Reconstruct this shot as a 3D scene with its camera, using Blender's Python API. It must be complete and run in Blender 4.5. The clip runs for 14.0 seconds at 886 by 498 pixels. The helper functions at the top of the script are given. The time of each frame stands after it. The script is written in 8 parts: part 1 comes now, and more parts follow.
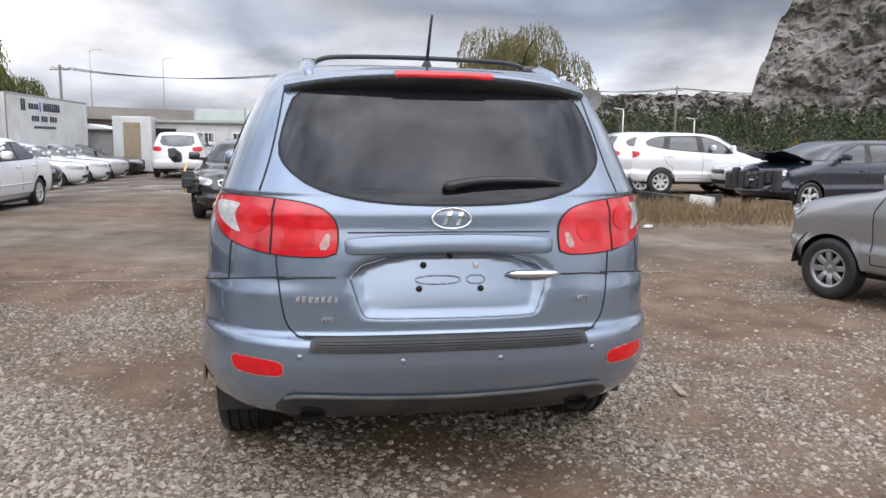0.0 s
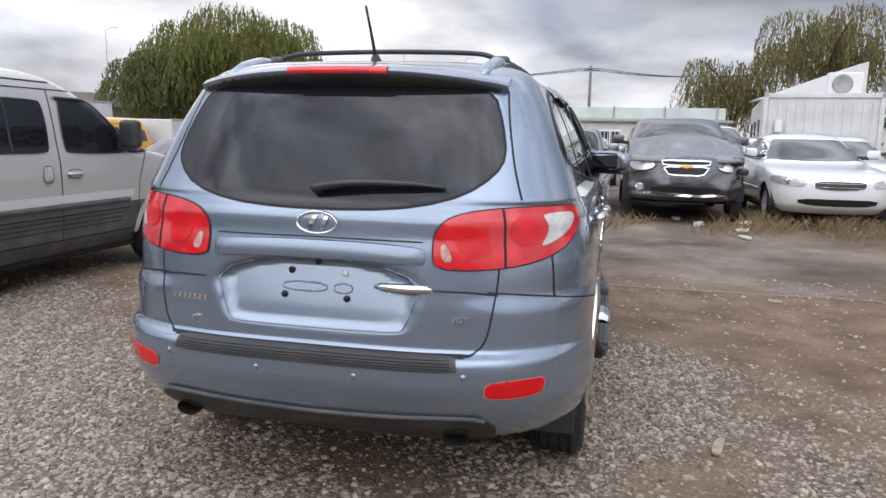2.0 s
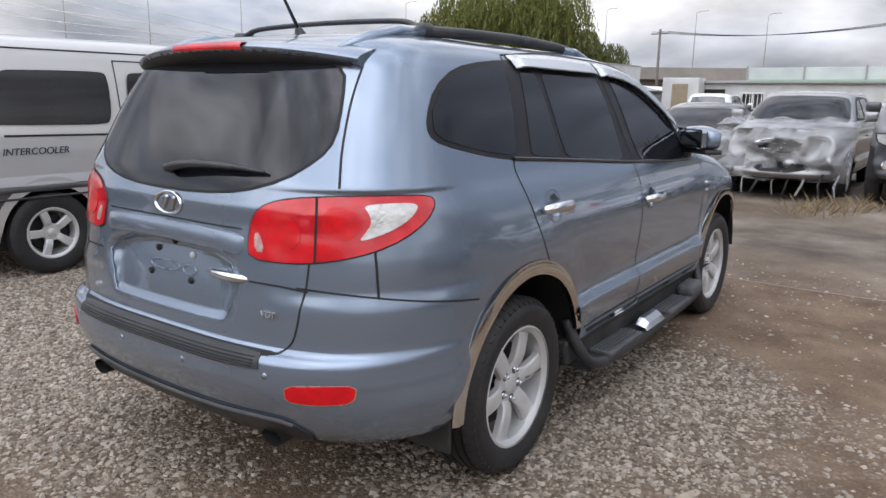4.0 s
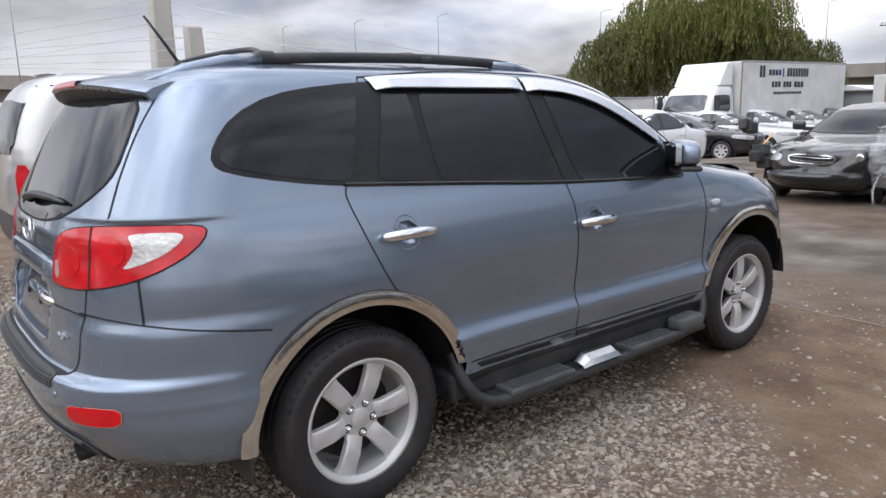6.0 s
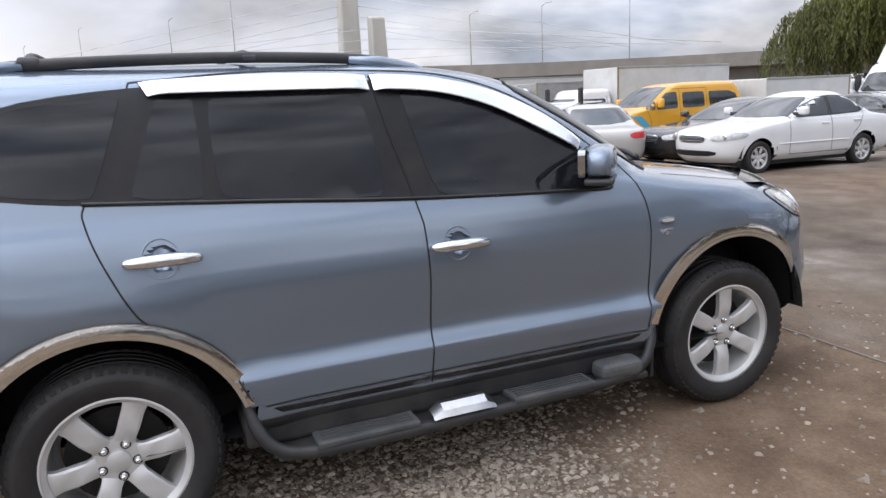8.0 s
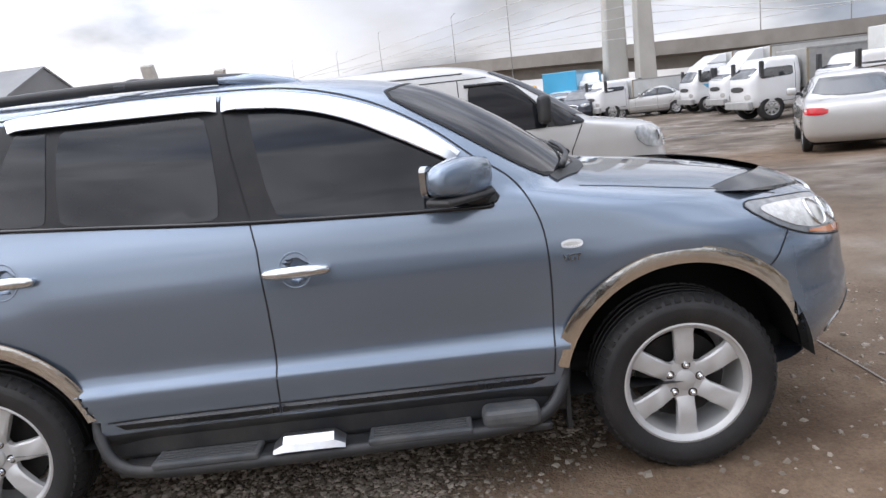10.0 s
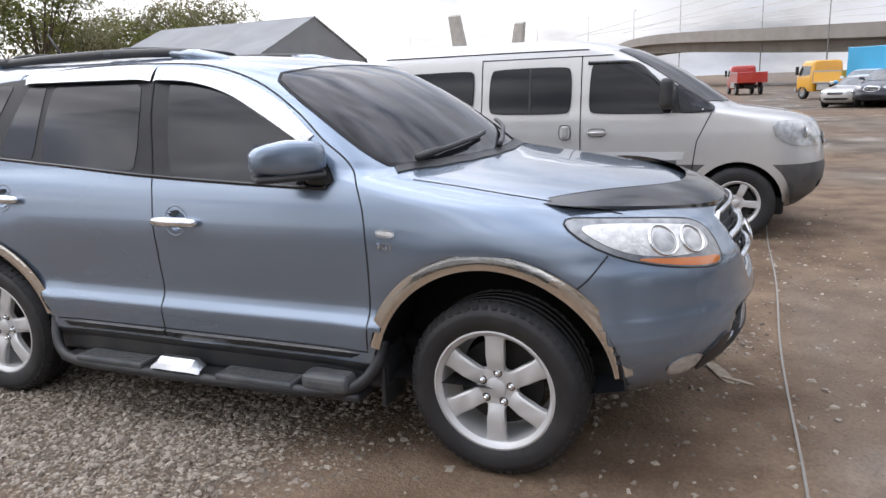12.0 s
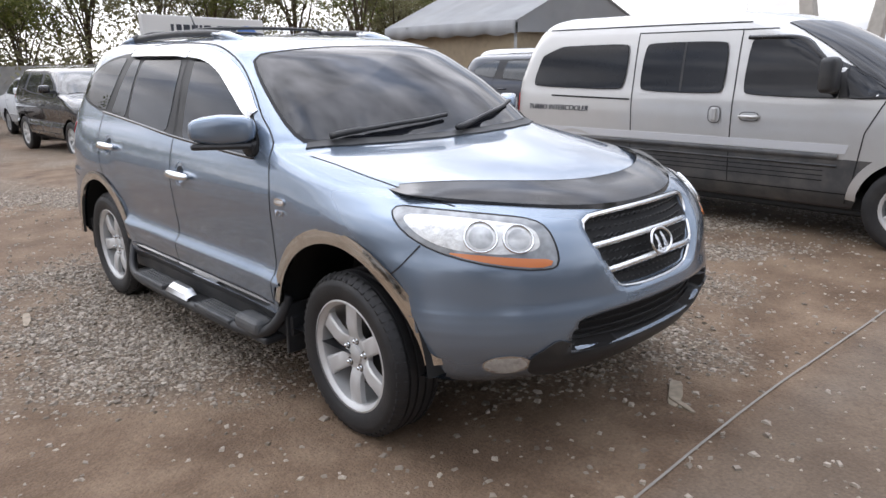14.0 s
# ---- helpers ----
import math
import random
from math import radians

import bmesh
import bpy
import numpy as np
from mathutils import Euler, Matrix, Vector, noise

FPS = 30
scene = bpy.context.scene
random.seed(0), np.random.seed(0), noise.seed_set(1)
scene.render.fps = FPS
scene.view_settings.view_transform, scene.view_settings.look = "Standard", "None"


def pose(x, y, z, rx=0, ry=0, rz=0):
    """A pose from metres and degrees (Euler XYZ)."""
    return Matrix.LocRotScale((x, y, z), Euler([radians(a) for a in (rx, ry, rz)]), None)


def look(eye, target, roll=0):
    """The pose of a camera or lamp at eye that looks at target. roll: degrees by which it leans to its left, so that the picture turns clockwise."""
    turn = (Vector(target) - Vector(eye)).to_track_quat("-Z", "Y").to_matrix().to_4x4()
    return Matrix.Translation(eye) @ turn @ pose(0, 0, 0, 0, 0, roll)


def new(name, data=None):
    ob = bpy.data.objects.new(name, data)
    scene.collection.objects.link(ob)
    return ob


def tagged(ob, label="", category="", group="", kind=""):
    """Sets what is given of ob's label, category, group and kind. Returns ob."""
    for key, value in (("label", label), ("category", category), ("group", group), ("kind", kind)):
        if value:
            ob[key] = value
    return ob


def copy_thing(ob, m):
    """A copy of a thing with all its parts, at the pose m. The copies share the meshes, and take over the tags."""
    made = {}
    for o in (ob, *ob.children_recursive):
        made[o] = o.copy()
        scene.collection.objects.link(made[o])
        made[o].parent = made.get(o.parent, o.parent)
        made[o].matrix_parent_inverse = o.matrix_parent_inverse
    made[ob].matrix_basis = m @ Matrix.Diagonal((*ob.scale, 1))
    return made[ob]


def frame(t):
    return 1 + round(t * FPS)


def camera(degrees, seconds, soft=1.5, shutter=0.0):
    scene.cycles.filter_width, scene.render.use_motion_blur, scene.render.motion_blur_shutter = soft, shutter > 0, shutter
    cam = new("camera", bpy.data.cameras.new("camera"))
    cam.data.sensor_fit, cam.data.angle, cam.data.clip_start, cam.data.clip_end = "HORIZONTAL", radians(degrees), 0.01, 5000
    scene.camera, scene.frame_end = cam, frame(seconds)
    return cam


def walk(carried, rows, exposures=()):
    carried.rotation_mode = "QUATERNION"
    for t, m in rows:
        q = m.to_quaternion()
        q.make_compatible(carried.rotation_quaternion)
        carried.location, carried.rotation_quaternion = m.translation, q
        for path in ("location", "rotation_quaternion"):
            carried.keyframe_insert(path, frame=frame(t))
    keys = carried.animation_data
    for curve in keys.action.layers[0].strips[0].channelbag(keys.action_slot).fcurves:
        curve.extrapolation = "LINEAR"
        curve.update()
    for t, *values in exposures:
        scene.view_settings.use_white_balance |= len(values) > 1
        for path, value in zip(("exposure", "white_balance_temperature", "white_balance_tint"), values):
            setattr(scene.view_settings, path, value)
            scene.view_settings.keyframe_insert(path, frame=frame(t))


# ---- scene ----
cam = camera(63.5, 14.0)

PATH = [
    (0, (-0.499, -3.426, 1.346), (-0.14, -1.48, 1.059), 0.9),
    (0.5, (-0.134, -3.408, 1.355), (-0.023, -1.431, 1.072), 1.6),
    (1, (0.229, -3.327, 1.376), (0.14, -1.35, 1.086), -0.8),
    (1.5, (0.635, -3.292, 1.398), (0.367, -1.334, 1.094), 0.4),
    (2, (0.964, -3.159, 1.386), (0.524, -1.233, 1.072), 1.2),
    (2.2, (1.089, -3.086, 1.403), (0.57, -1.179, 1.093), 0.8),
    (4.3, (2.373, -2.23, 1.465), (1.156, -0.691, 1.076), -0.8),
    (4.5, (2.498, -2.17, 1.473), (1.231, -0.663, 1.122), -2.1),
    (5, (2.664, -1.86, 1.454), (1.313, -0.439, 1.062), -2.0),
    (5.5, (2.884, -1.611, 1.459), (1.447, -0.261, 1.118), -0.8),
    (6, (3.065, -1.32, 1.484), (1.526, -0.102, 1.101), -1.5),
    (6.5, (3.077, -0.943, 1.484), (1.478, 0.194, 1.094), -0.5),
    (7, (3.23, -0.572, 1.492), (1.555, 0.452, 1.11), 0.4),
    (7.5, (3.354, -0.202, 1.523), (1.605, 0.677, 1.113), -1.2),
    (8, (3.405, 0.177, 1.507), (1.6, 0.935, 1.1), -2.6),
    (8.5, (3.461, 0.6, 1.516), (1.604, 1.204, 1.085), -0.6),
    (8.7, (3.497, 0.762, 1.527), (1.62, 1.297, 1.091), -1.7),
    (10.8, (3.457, 2.521, 1.464), (1.529, 2.169, 1.062), -3.9),
    (11, (3.463, 2.698, 1.462), (1.555, 2.267, 1.043), -2.7),
    (11.5, (3.417, 3.151, 1.483), (1.566, 2.536, 1.038), -2.7),
    (12, (3.312, 3.503, 1.489), (1.508, 2.764, 1.042), -2.3),
    (12.5, (3.219, 3.936, 1.514), (1.517, 2.995, 1.047), -1.3),
    (13, (3.01, 4.303, 1.509), (1.403, 3.205, 1.047), -1.2),
    (13.5, (2.74, 4.626, 1.519), (1.251, 3.377, 1.046), -3.1),
    (14, (2.492, 4.984, 1.545), (1.172, 3.575, 1.021), -1.2),
]
walk(cam, [(t, look(eye, target, roll)) for t, eye, target, roll in PATH],
     [(0, 0.12, 6500, 13), (1, 0.0, 6500, 13), (2.2, -0.02, 6500, 13), (4.5, -0.08, 6500, 13), (6.5, -0.02, 6500, 13), (8.5, 0.08, 6500, 13), (11, 0.14, 6500, 13), (14, 0.14, 6500, 13)])

# ---- sky and sun ----
SUN_AZ, SUN_EL = 172.0, 44.0          # compass of the light in degrees from +Y towards -X, and its height
world = bpy.data.worlds.new("sky")
scene.world = world
world.use_nodes = True
wn, wl = world.node_tree.nodes, world.node_tree.links
wn.clear()
w_out = wn.new("ShaderNodeOutputWorld")
w_bg = wn.new("ShaderNodeBackground")
w_sky = wn.new("ShaderNodeTexSky")
w_sky.sky_type, w_sky.sun_disc = "NISHITA", False
w_sky.sun_elevation, w_sky.sun_rotation = radians(SUN_EL), radians(-SUN_AZ)
w_co = wn.new("ShaderNodeTexCoord")
w_sep = wn.new("ShaderNodeSeparateXYZ")
wl.new(w_co.outputs["Generated"], w_sep.inputs[0])
w_map = wn.new("ShaderNodeMapping")
w_map.inputs["Scale"].default_value = (1.6, 1.6, 4.2)
w_map.inputs["Location"].default_value = (3.1, 0.4, 0.0)
wl.new(w_co.outputs["Generated"], w_map.inputs[0])
w_no = wn.new("ShaderNodeTexNoise")
w_no.inputs["Scale"].default_value, w_no.inputs["Detail"].default_value, w_no.inputs["Roughness"].default_value = 1.5, 6.0, 0.5
w_no.inputs["Distortion"].default_value = 0.25
wl.new(w_map.outputs[0], w_no.inputs["Vector"])
w_rp = wn.new("ShaderNodeValToRGB")
r = w_rp.color_ramp
r.elements[0].position, r.elements[0].color = 0.33, (0.40, 0.45, 0.54, 1)
r.elements[1].position, r.elements[1].color = 0.54, (0.98, 0.98, 1.0, 1)
e = r.elements.new(0.43)
e.color = (0.70, 0.73, 0.79, 1)
wl.new(w_no.outputs["Fac"], w_rp.inputs[0])
w_mul = wn.new("ShaderNodeMix")
w_mul.data_type, w_mul.blend_type = "RGBA", "MULTIPLY"
w_mul.inputs[0].default_value = 1.0
w_mul.inputs[7].default_value = (0.09, 0.09, 0.09, 1)
wl.new(w_sky.outputs[0], w_mul.inputs[6])
w_mix = wn.new("ShaderNodeMix")
w_mix.data_type = "RGBA"
w_mix.inputs[0].default_value = 0.93
wl.new(w_mul.outputs[2], w_mix.inputs[6])
wl.new(w_rp.outputs[0], w_mix.inputs[7])


def sky_math(op, a, b):
    n = wn.new("ShaderNodeMath")
    n.operation = op
    for k, q in ((0, a), (1, b)):
        if isinstance(q, (int, float)):
            n.inputs[k].default_value = q
        else:
            wl.new(q, n.inputs[k])
    return n.outputs[0]


def sky_range(v, lo, hi):
    n = wn.new("ShaderNodeMapRange")
    n.interpolation_type = "SMOOTHSTEP"
    n.inputs[1].default_value, n.inputs[2].default_value = lo, hi
    wl.new(v, n.inputs[0])
    return n.outputs[0]


def sky_toward(x, y, z):
    n = wn.new("ShaderNodeVectorMath")
    n.operation = "DOT_PRODUCT"
    n.inputs[1].default_value = (x, y, z)
    wl.new(w_co.outputs["Generated"], n.inputs[0])
    return n.outputs["Value"]


# a bank of slate-grey rain cloud high over the rock face, with ragged edges
w_rag = wn.new("ShaderNodeTexNoise")
w_rag.inputs["Scale"].default_value, w_rag.inputs["Detail"].default_value, w_rag.inputs["Roughness"].default_value = 2.6, 5.0, 0.5
wl.new(w_map.outputs[0], w_rag.inputs["Vector"])
ragged = sky_math("MULTIPLY", sky_math("SUBTRACT", w_rag.outputs["Fac"], 0.5), 0.22)
bank = sky_math("MULTIPLY", sky_range(sky_math("ADD", sky_toward(0.40, 0.90, 0.17), ragged), 0.80, 0.97), sky_range(sky_math("ADD", w_sep.outputs[2], ragged), 0.105, 0.165))
bank2 = sky_math("MULTIPLY", sky_range(sky_math("ADD", sky_toward(-0.93, 0.10, 0.35), ragged), 0.90, 0.99), 0.6)
w_bank = wn.new("ShaderNodeMix")
w_bank.data_type = "RGBA"
w_bank.inputs[7].default_value = (0.26, 0.31, 0.40, 1)
wl.new(sky_math("MULTIPLY", sky_math("MAXIMUM", bank, bank2), 0.9), w_bank.inputs[0])
wl.new(w_mix.outputs[2], w_bank.inputs[6])
w_tint = wn.new("ShaderNodeMix")
w_tint.data_type, w_tint.blend_type = "RGBA", "MULTIPLY"
w_tint.inputs[7].default_value = (0.94, 0.98, 1.04, 1)
wl.new(sky_range(w_sep.outputs[2], 0.25, 0.75), w_tint.inputs[0])
wl.new(w_bank.outputs[2], w_tint.inputs[6])
wl.new(w_tint.outputs[2], w_bg.inputs[0])
w_up = wn.new("ShaderNodeMapRange")
w_up.inputs[1].default_value, w_up.inputs[2].default_value, w_up.inputs[3].default_value, w_up.inputs[4].default_value = 0.18, 1.0, 1.10, 2.0
wl.new(w_sep.outputs[2], w_up.inputs[0])
# the cloud is brighter round the hidden sun
az, el = radians(SUN_AZ), radians(SUN_EL)
glow = sky_range(sky_toward(-math.sin(az) * math.cos(el), math.cos(az) * math.cos(el), math.sin(el)), 0.15, 1.0)
wl.new(sky_math("MULTIPLY", w_up.outputs[0], sky_math("MULTIPLY", sky_math("ADD", 0.92, sky_math("MULTIPLY", glow, 0.75)), sky_math("MAXIMUM", 0.40, sky_math("ADD", -0.20, sky_math("MULTIPLY", w_rag.outputs["Fac"], 2.5))))), w_bg.inputs[1])
wl.new(w_bg.outputs[0], w_out.inputs[0])

sun_data = bpy.data.lights.new("sun", "SUN")
sun_data.energy, sun_data.angle, sun_data.color = 0.45, radians(70), (1.0, 0.94, 0.84)
sun = new("sun", sun_data)
sun.matrix_world = look((-math.sin(az) * math.cos(el) * 50, math.cos(az) * math.cos(el) * 50, math.sin(el) * 50), (0, 0, 0))


# ---- materials ----
def material(name, color, rough=0.5, metal=0.0, coat=0.0, spec=0.5, vary=0.0, vary_scale=6.0, bump=0.0, bump_scale=60.0,
             emit=0.0, alpha=1.0, trans=0.0, rough_vary=0.0, dirt=None, dirt_amount=0.0, dirt_scale=3.0, per_object=0.0):
    m = bpy.data.materials.new(name)
    m.use_nodes = True
    n, l = m.node_tree.nodes, m.node_tree.links
    b = n["Principled BSDF"]
    b.inputs["Base Color"].default_value = (*color, 1)
    b.inputs["Roughness"].default_value = rough
    b.inputs["Metallic"].default_value = metal
    b.inputs["Coat Weight"].default_value = coat
    b.inputs["Coat Roughness"].default_value = 0.03
    b.inputs["Specular IOR Level"].default_value = spec
    b.inputs["Alpha"].default_value = alpha
    b.inputs["Transmission Weight"].default_value = trans
    if emit:
        b.inputs["Emission Color"].default_value = (*color, 1)
        b.inputs["Emission Strength"].default_value = emit
    co = n.new("ShaderNodeTexCoord")
    col = None
    if vary or per_object or dirt:
        no = n.new("ShaderNodeTexNoise")
        no.inputs["Scale"].default_value, no.inputs["Detail"].default_value = vary_scale, 6.0
        l.new(co.outputs["Object"], no.inputs["Vector"])
        mr = n.new("ShaderNodeMapRange")
        mr.inputs[1].default_value, mr.inputs[2].default_value = 0.3, 0.7
        mr.inputs[3].default_value, mr.inputs[4].default_value = 1 - vary, 1 + vary
        l.new(no.outputs["Fac"], mr.inputs[0])
        value = mr.outputs[0]
        if per_object:
            oi = n.new("ShaderNodeObjectInfo")
            m2 = n.new("ShaderNodeMapRange")
            m2.inputs[3].default_value, m2.inputs[4].default_value = 1 - per_object, 1 + per_object
            l.new(oi.outputs["Random"], m2.inputs[0])
            mm = n.new("ShaderNodeMath")
            mm.operation = "MULTIPLY"
            l.new(value, mm.inputs[0]), l.new(m2.outputs[0], mm.inputs[1])
            value = mm.outputs[0]
        hs = n.new("ShaderNodeHueSaturation")
        hs.inputs["Color"].default_value = (*color, 1)
        l.new(value, hs.inputs["Value"])
        col = hs.outputs[0]
        if dirt:
            dn = n.new("ShaderNodeTexNoise")
            dn.inputs["Scale"].default_value, dn.inputs["Detail"].default_value, dn.inputs["Roughness"].default_value = dirt_scale, 9.0, 0.65
            l.new(co.outputs["Object"], dn.inputs["Vector"])
            dr = n.new("ShaderNodeMapRange")
            dr.inputs[1].default_value, dr.inputs[2].default_value = 0.45, 0.75
            dr.inputs[4].default_value = dirt_amount
            l.new(dn.outputs["Fac"], dr.inputs[0])
            mx = n.new("ShaderNodeMix")
            mx.data_type = "RGBA"
            l.new(dr.outputs[0], mx.inputs[0]), l.new(col, mx.inputs[6])
            mx.inputs[7].default_value = (*dirt, 1)
            col = mx.outputs[2]
        l.new(col, b.inputs["Base Color"])
    if rough_vary:
        rn = n.new("ShaderNodeTexNoise")
        rn.inputs["Scale"].default_value, rn.inputs["Detail"].default_value = 9.0, 8.0
        l.new(co.outputs["Object"], rn.inputs["Vector"])
        rr = n.new("ShaderNodeMapRange")
        rr.inputs[1].default_value, rr.inputs[2].default_value = 0.3, 0.7
        rr.inputs[3].default_value, rr.inputs[4].default_value = max(0.0, rough - rough_vary), rough + rough_vary
        l.new(rn.outputs["Fac"], rr.inputs[0]), l.new(rr.outputs[0], b.inputs["Roughness"])
    if bump:
        bn = n.new("ShaderNodeTexNoise")
        bn.inputs["Scale"].default_value, bn.inputs["Detail"].default_value = bump_scale, 5.0
        l.new(co.outputs["Object"], bn.inputs["Vector"])
        bp = n.new("ShaderNodeBump")
        bp.inputs["Strength"].default_value, bp.inputs["Distance"].default_value = bump, 0.01
        l.new(bn.outputs["Fac"], bp.inputs["Height"]), l.new(bp.outputs[0], b.inputs["Normal"])
    return m


DUST = (0.30, 0.26, 0.21)


def paint(name, color, metal=0.0, rough=0.32, dirt_amount=0.12, rough_vary=0.04, vary=0.03):
    return material(name, color, rough=rough, metal=metal, coat=1.0, vary=vary, vary_scale=1.2, rough_vary=rough_vary, dirt=DUST, dirt_amount=dirt_amount, dirt_scale=2.2)


M = {}
M["blue"] = paint("steel_blue_paint", (0.208, 0.260, 0.331), metal=0.66, rough=0.26, dirt_amount=0.008, rough_vary=0.0, vary=0.015)
M["silver"] = paint("silver_paint", (0.55, 0.545, 0.53), metal=0.35, rough=0.33)
M["pearl"] = paint("pale_silver_paint", (0.66, 0.67, 0.69), metal=0.2, rough=0.33)
M["white"] = paint("white_paint", (0.74, 0.75, 0.76), dirt_amount=0.10)
M["black"] = paint("black_paint", (0.012, 0.013, 0.016), rough=0.25, dirt_amount=0.05)
M["graphite"] = paint("graphite_paint", (0.05, 0.052, 0.06), metal=0.3, dirt_amount=0.10)
M["bent_metal"] = paint("scraped_grey_paint", (0.13, 0.132, 0.14), metal=0.4, rough=0.3, dirt_amount=0.12)
M["navy"] = paint("navy_paint", (0.012, 0.017, 0.032), metal=0.1, dirt_amount=0.04)
M["grey"] = paint("grey_paint", (0.30, 0.30, 0.30), metal=0.5)
M["dark_grey"] = material("dark_grey_cladding", (0.065, 0.066, 0.068), rough=0.5, vary=0.15, dirt=DUST, dirt_amount=0.25)
M["yellow"] = paint("yellow_paint", (0.72, 0.36, 0.02), dirt_amount=0.12)
M["red_p"] = paint("red_paint", (0.42, 0.025, 0.02))
M["cyan"] = paint("cyan_paint", (0.06, 0.38, 0.62))
M["glass"] = material("tinted_glass", (0.010, 0.011, 0.014), rough=0.012, spec=0.40, dirt=DUST, dirt_amount=0.010, dirt_scale=5.0, vary=0.05)
M["glass_clear"] = material("window_glass", (0.03, 0.035, 0.038), rough=0.03, spec=0.9, coat=0.5, dirt=DUST, dirt_amount=0.08, vary=0.05)
M["plastic"] = material("black_plastic", (0.022, 0.023, 0.025), rough=0.48, vary=0.12, bump=0.08, bump_scale=220, dirt=DUST, dirt_amount=0.14, dirt_scale=4.0)
M["pillar"] = material("satin_black_pillar", (0.010, 0.010, 0.011), rough=0.38, spec=0.3, vary=0.1, dirt=DUST, dirt_amount=0.05)
M["rubberstrip"] = material("seam_black", (0.006, 0.006, 0.007), rough=0.7)
M["gloss_black"] = material("gloss_black", (0.010, 0.011, 0.013), rough=0.14, coat=0.3, spec=0.4, dirt=DUST, dirt_amount=0.1)
M["grey_plastic"] = material("step_plastic", (0.062, 0.067, 0.072), rough=0.55, vary=0.15, bump=0.05, bump_scale=150, dirt=DUST, dirt_amount=0.3)
M["chrome"] = material("chrome", (0.80, 0.81, 0.82), rough=0.07, metal=1.0, rough_vary=0.03)
M["satin"] = material("satin_chrome", (0.80, 0.82, 0.84), rough=0.24, metal=1.0, rough_vary=0.05)
M["mirror"] = material("mirror_glass", (0.42, 0.44, 0.46), rough=0.02, metal=1.0)
M["steel"] = material("polished_steel_trim", (0.74, 0.73, 0.70), rough=0.09, metal=1.0, vary=0.06, vary_scale=14, bump=0.10, bump_scale=30, dirt=(0.36, 0.30, 0.23), dirt_amount=0.14, dirt_scale=9)
M["steel_plain"] = material("brushed_step_steel", (0.60, 0.61, 0.62), rough=0.28, metal=1.0, vary=0.1, vary_scale=30, dirt=DUST, dirt_amount=0.2, dirt_scale=12)
M["alloy"] = material("alloy_silver", (0.60, 0.60, 0.595), rough=0.38, metal=0.35, vary=0.06, dirt=DUST, dirt_amount=0.25, dirt_scale=12)
M["alloy_dark"] = material("brake_dark", (0.022, 0.020, 0.019), rough=0.6, metal=0.3, vary=0.2, vary_scale=18)
M["tyre"] = material("tyre_rubber", (0.015, 0.015, 0.016), rough=0.58, vary=0.2, vary_scale=12, bump=0.15, bump_scale=90, dirt=(0.11, 0.097, 0.080), dirt_amount=0.16, dirt_scale=7)
M["lamp_red"] = material("red_lamp", (0.54, 0.005, 0.012), rough=0.12, spec=0.5, coat=0.7, vary=0.22, vary_scale=14, bump=0.06, bump_scale=120)
M["lamp_red2"] = material("red_lamp_bright", (0.57, 0.007, 0.012), rough=0.18, spec=0.35, coat=0.25, vary=0.12, vary_scale=30)
M["lamp_clear"] = material("clear_lamp", (0.62, 0.62, 0.60), rough=0.12, coat=1.0, metal=0.35, vary=0.2, vary_scale=30, bump=0.4, bump_scale=80)
M["lamp_pink"] = material("ribbed_pale_lens", (0.50, 0.30, 0.27), rough=0.15, coat=0.6, vary=0.3, vary_scale=60, bump=0.5, bump_scale=140)
M["lamp_far"] = material("dull_lamp", (0.44, 0.45, 0.45), rough=0.15, coat=1.0, metal=0.3, vary=0.3, vary_scale=20)
M["lamp_amber"] = material("amber_lamp", (0.55, 0.16, 0.035), rough=0.15, coat=1.0)
M["lamp_dark"] = material("lamp_housing", (0.22, 0.23, 0.24), rough=0.2, metal=0.4, coat=0.8, vary=0.3, vary_scale=25)
M["dark"] = material("underbody", (0.012, 0.012, 0.012), rough=0.9)
M["white_metal"] = material("white_sheet_metal", (0.58, 0.59, 0.58), rough=0.5, vary=0.06, vary_scale=1.5, dirt=(0.33, 0.29, 0.23), dirt_amount=0.4, dirt_scale=1.3)
M["grey_metal"] = material("grey_sheet_metal", (0.30, 0.30, 0.29), rough=0.55, vary=0.12, dirt=DUST, dirt_amount=0.3)
M["concrete"] = material("concrete", (0.27, 0.25, 0.225), rough=0.9, vary=0.12, vary_scale=0.5, bump=0.3, bump_scale=6, dirt=(0.16, 0.14, 0.12), dirt_amount=0.5, dirt_scale=0.35)
M["concrete_light"] = material("pale_concrete", (0.46, 0.44, 0.40), rough=0.9, vary=0.1, vary_scale=0.4, dirt=(0.25, 0.22, 0.19), dirt_amount=0.35, dirt_scale=0.3)
M["canvas"] = material("grey_canvas", (0.25, 0.255, 0.26), rough=0.8, vary=0.12, vary_scale=1.2, bump=0.3, bump_scale=3, dirt=(0.27, 0.25, 0.22), dirt_amount=0.3, dirt_scale=0.8)
M["tan"] = material("tan_panel", (0.30, 0.24, 0.16), rough=0.8, vary=0.15, dirt=(0.15, 0.12, 0.1), dirt_amount=0.4)
M["plastic_wrap"] = material("plastic_sheet", (0.55, 0.56, 0.57), rough=0.14, coat=0.8, alpha=0.34, bump=0.9, bump_scale=9, vary=0.2, vary_scale=5)
M["print_dark"] = material("dark_print", (0.03, 0.035, 0.05), rough=0.6)
M["print_blue"] = material("blue_print", (0.03, 0.12, 0.40), rough=0.5)
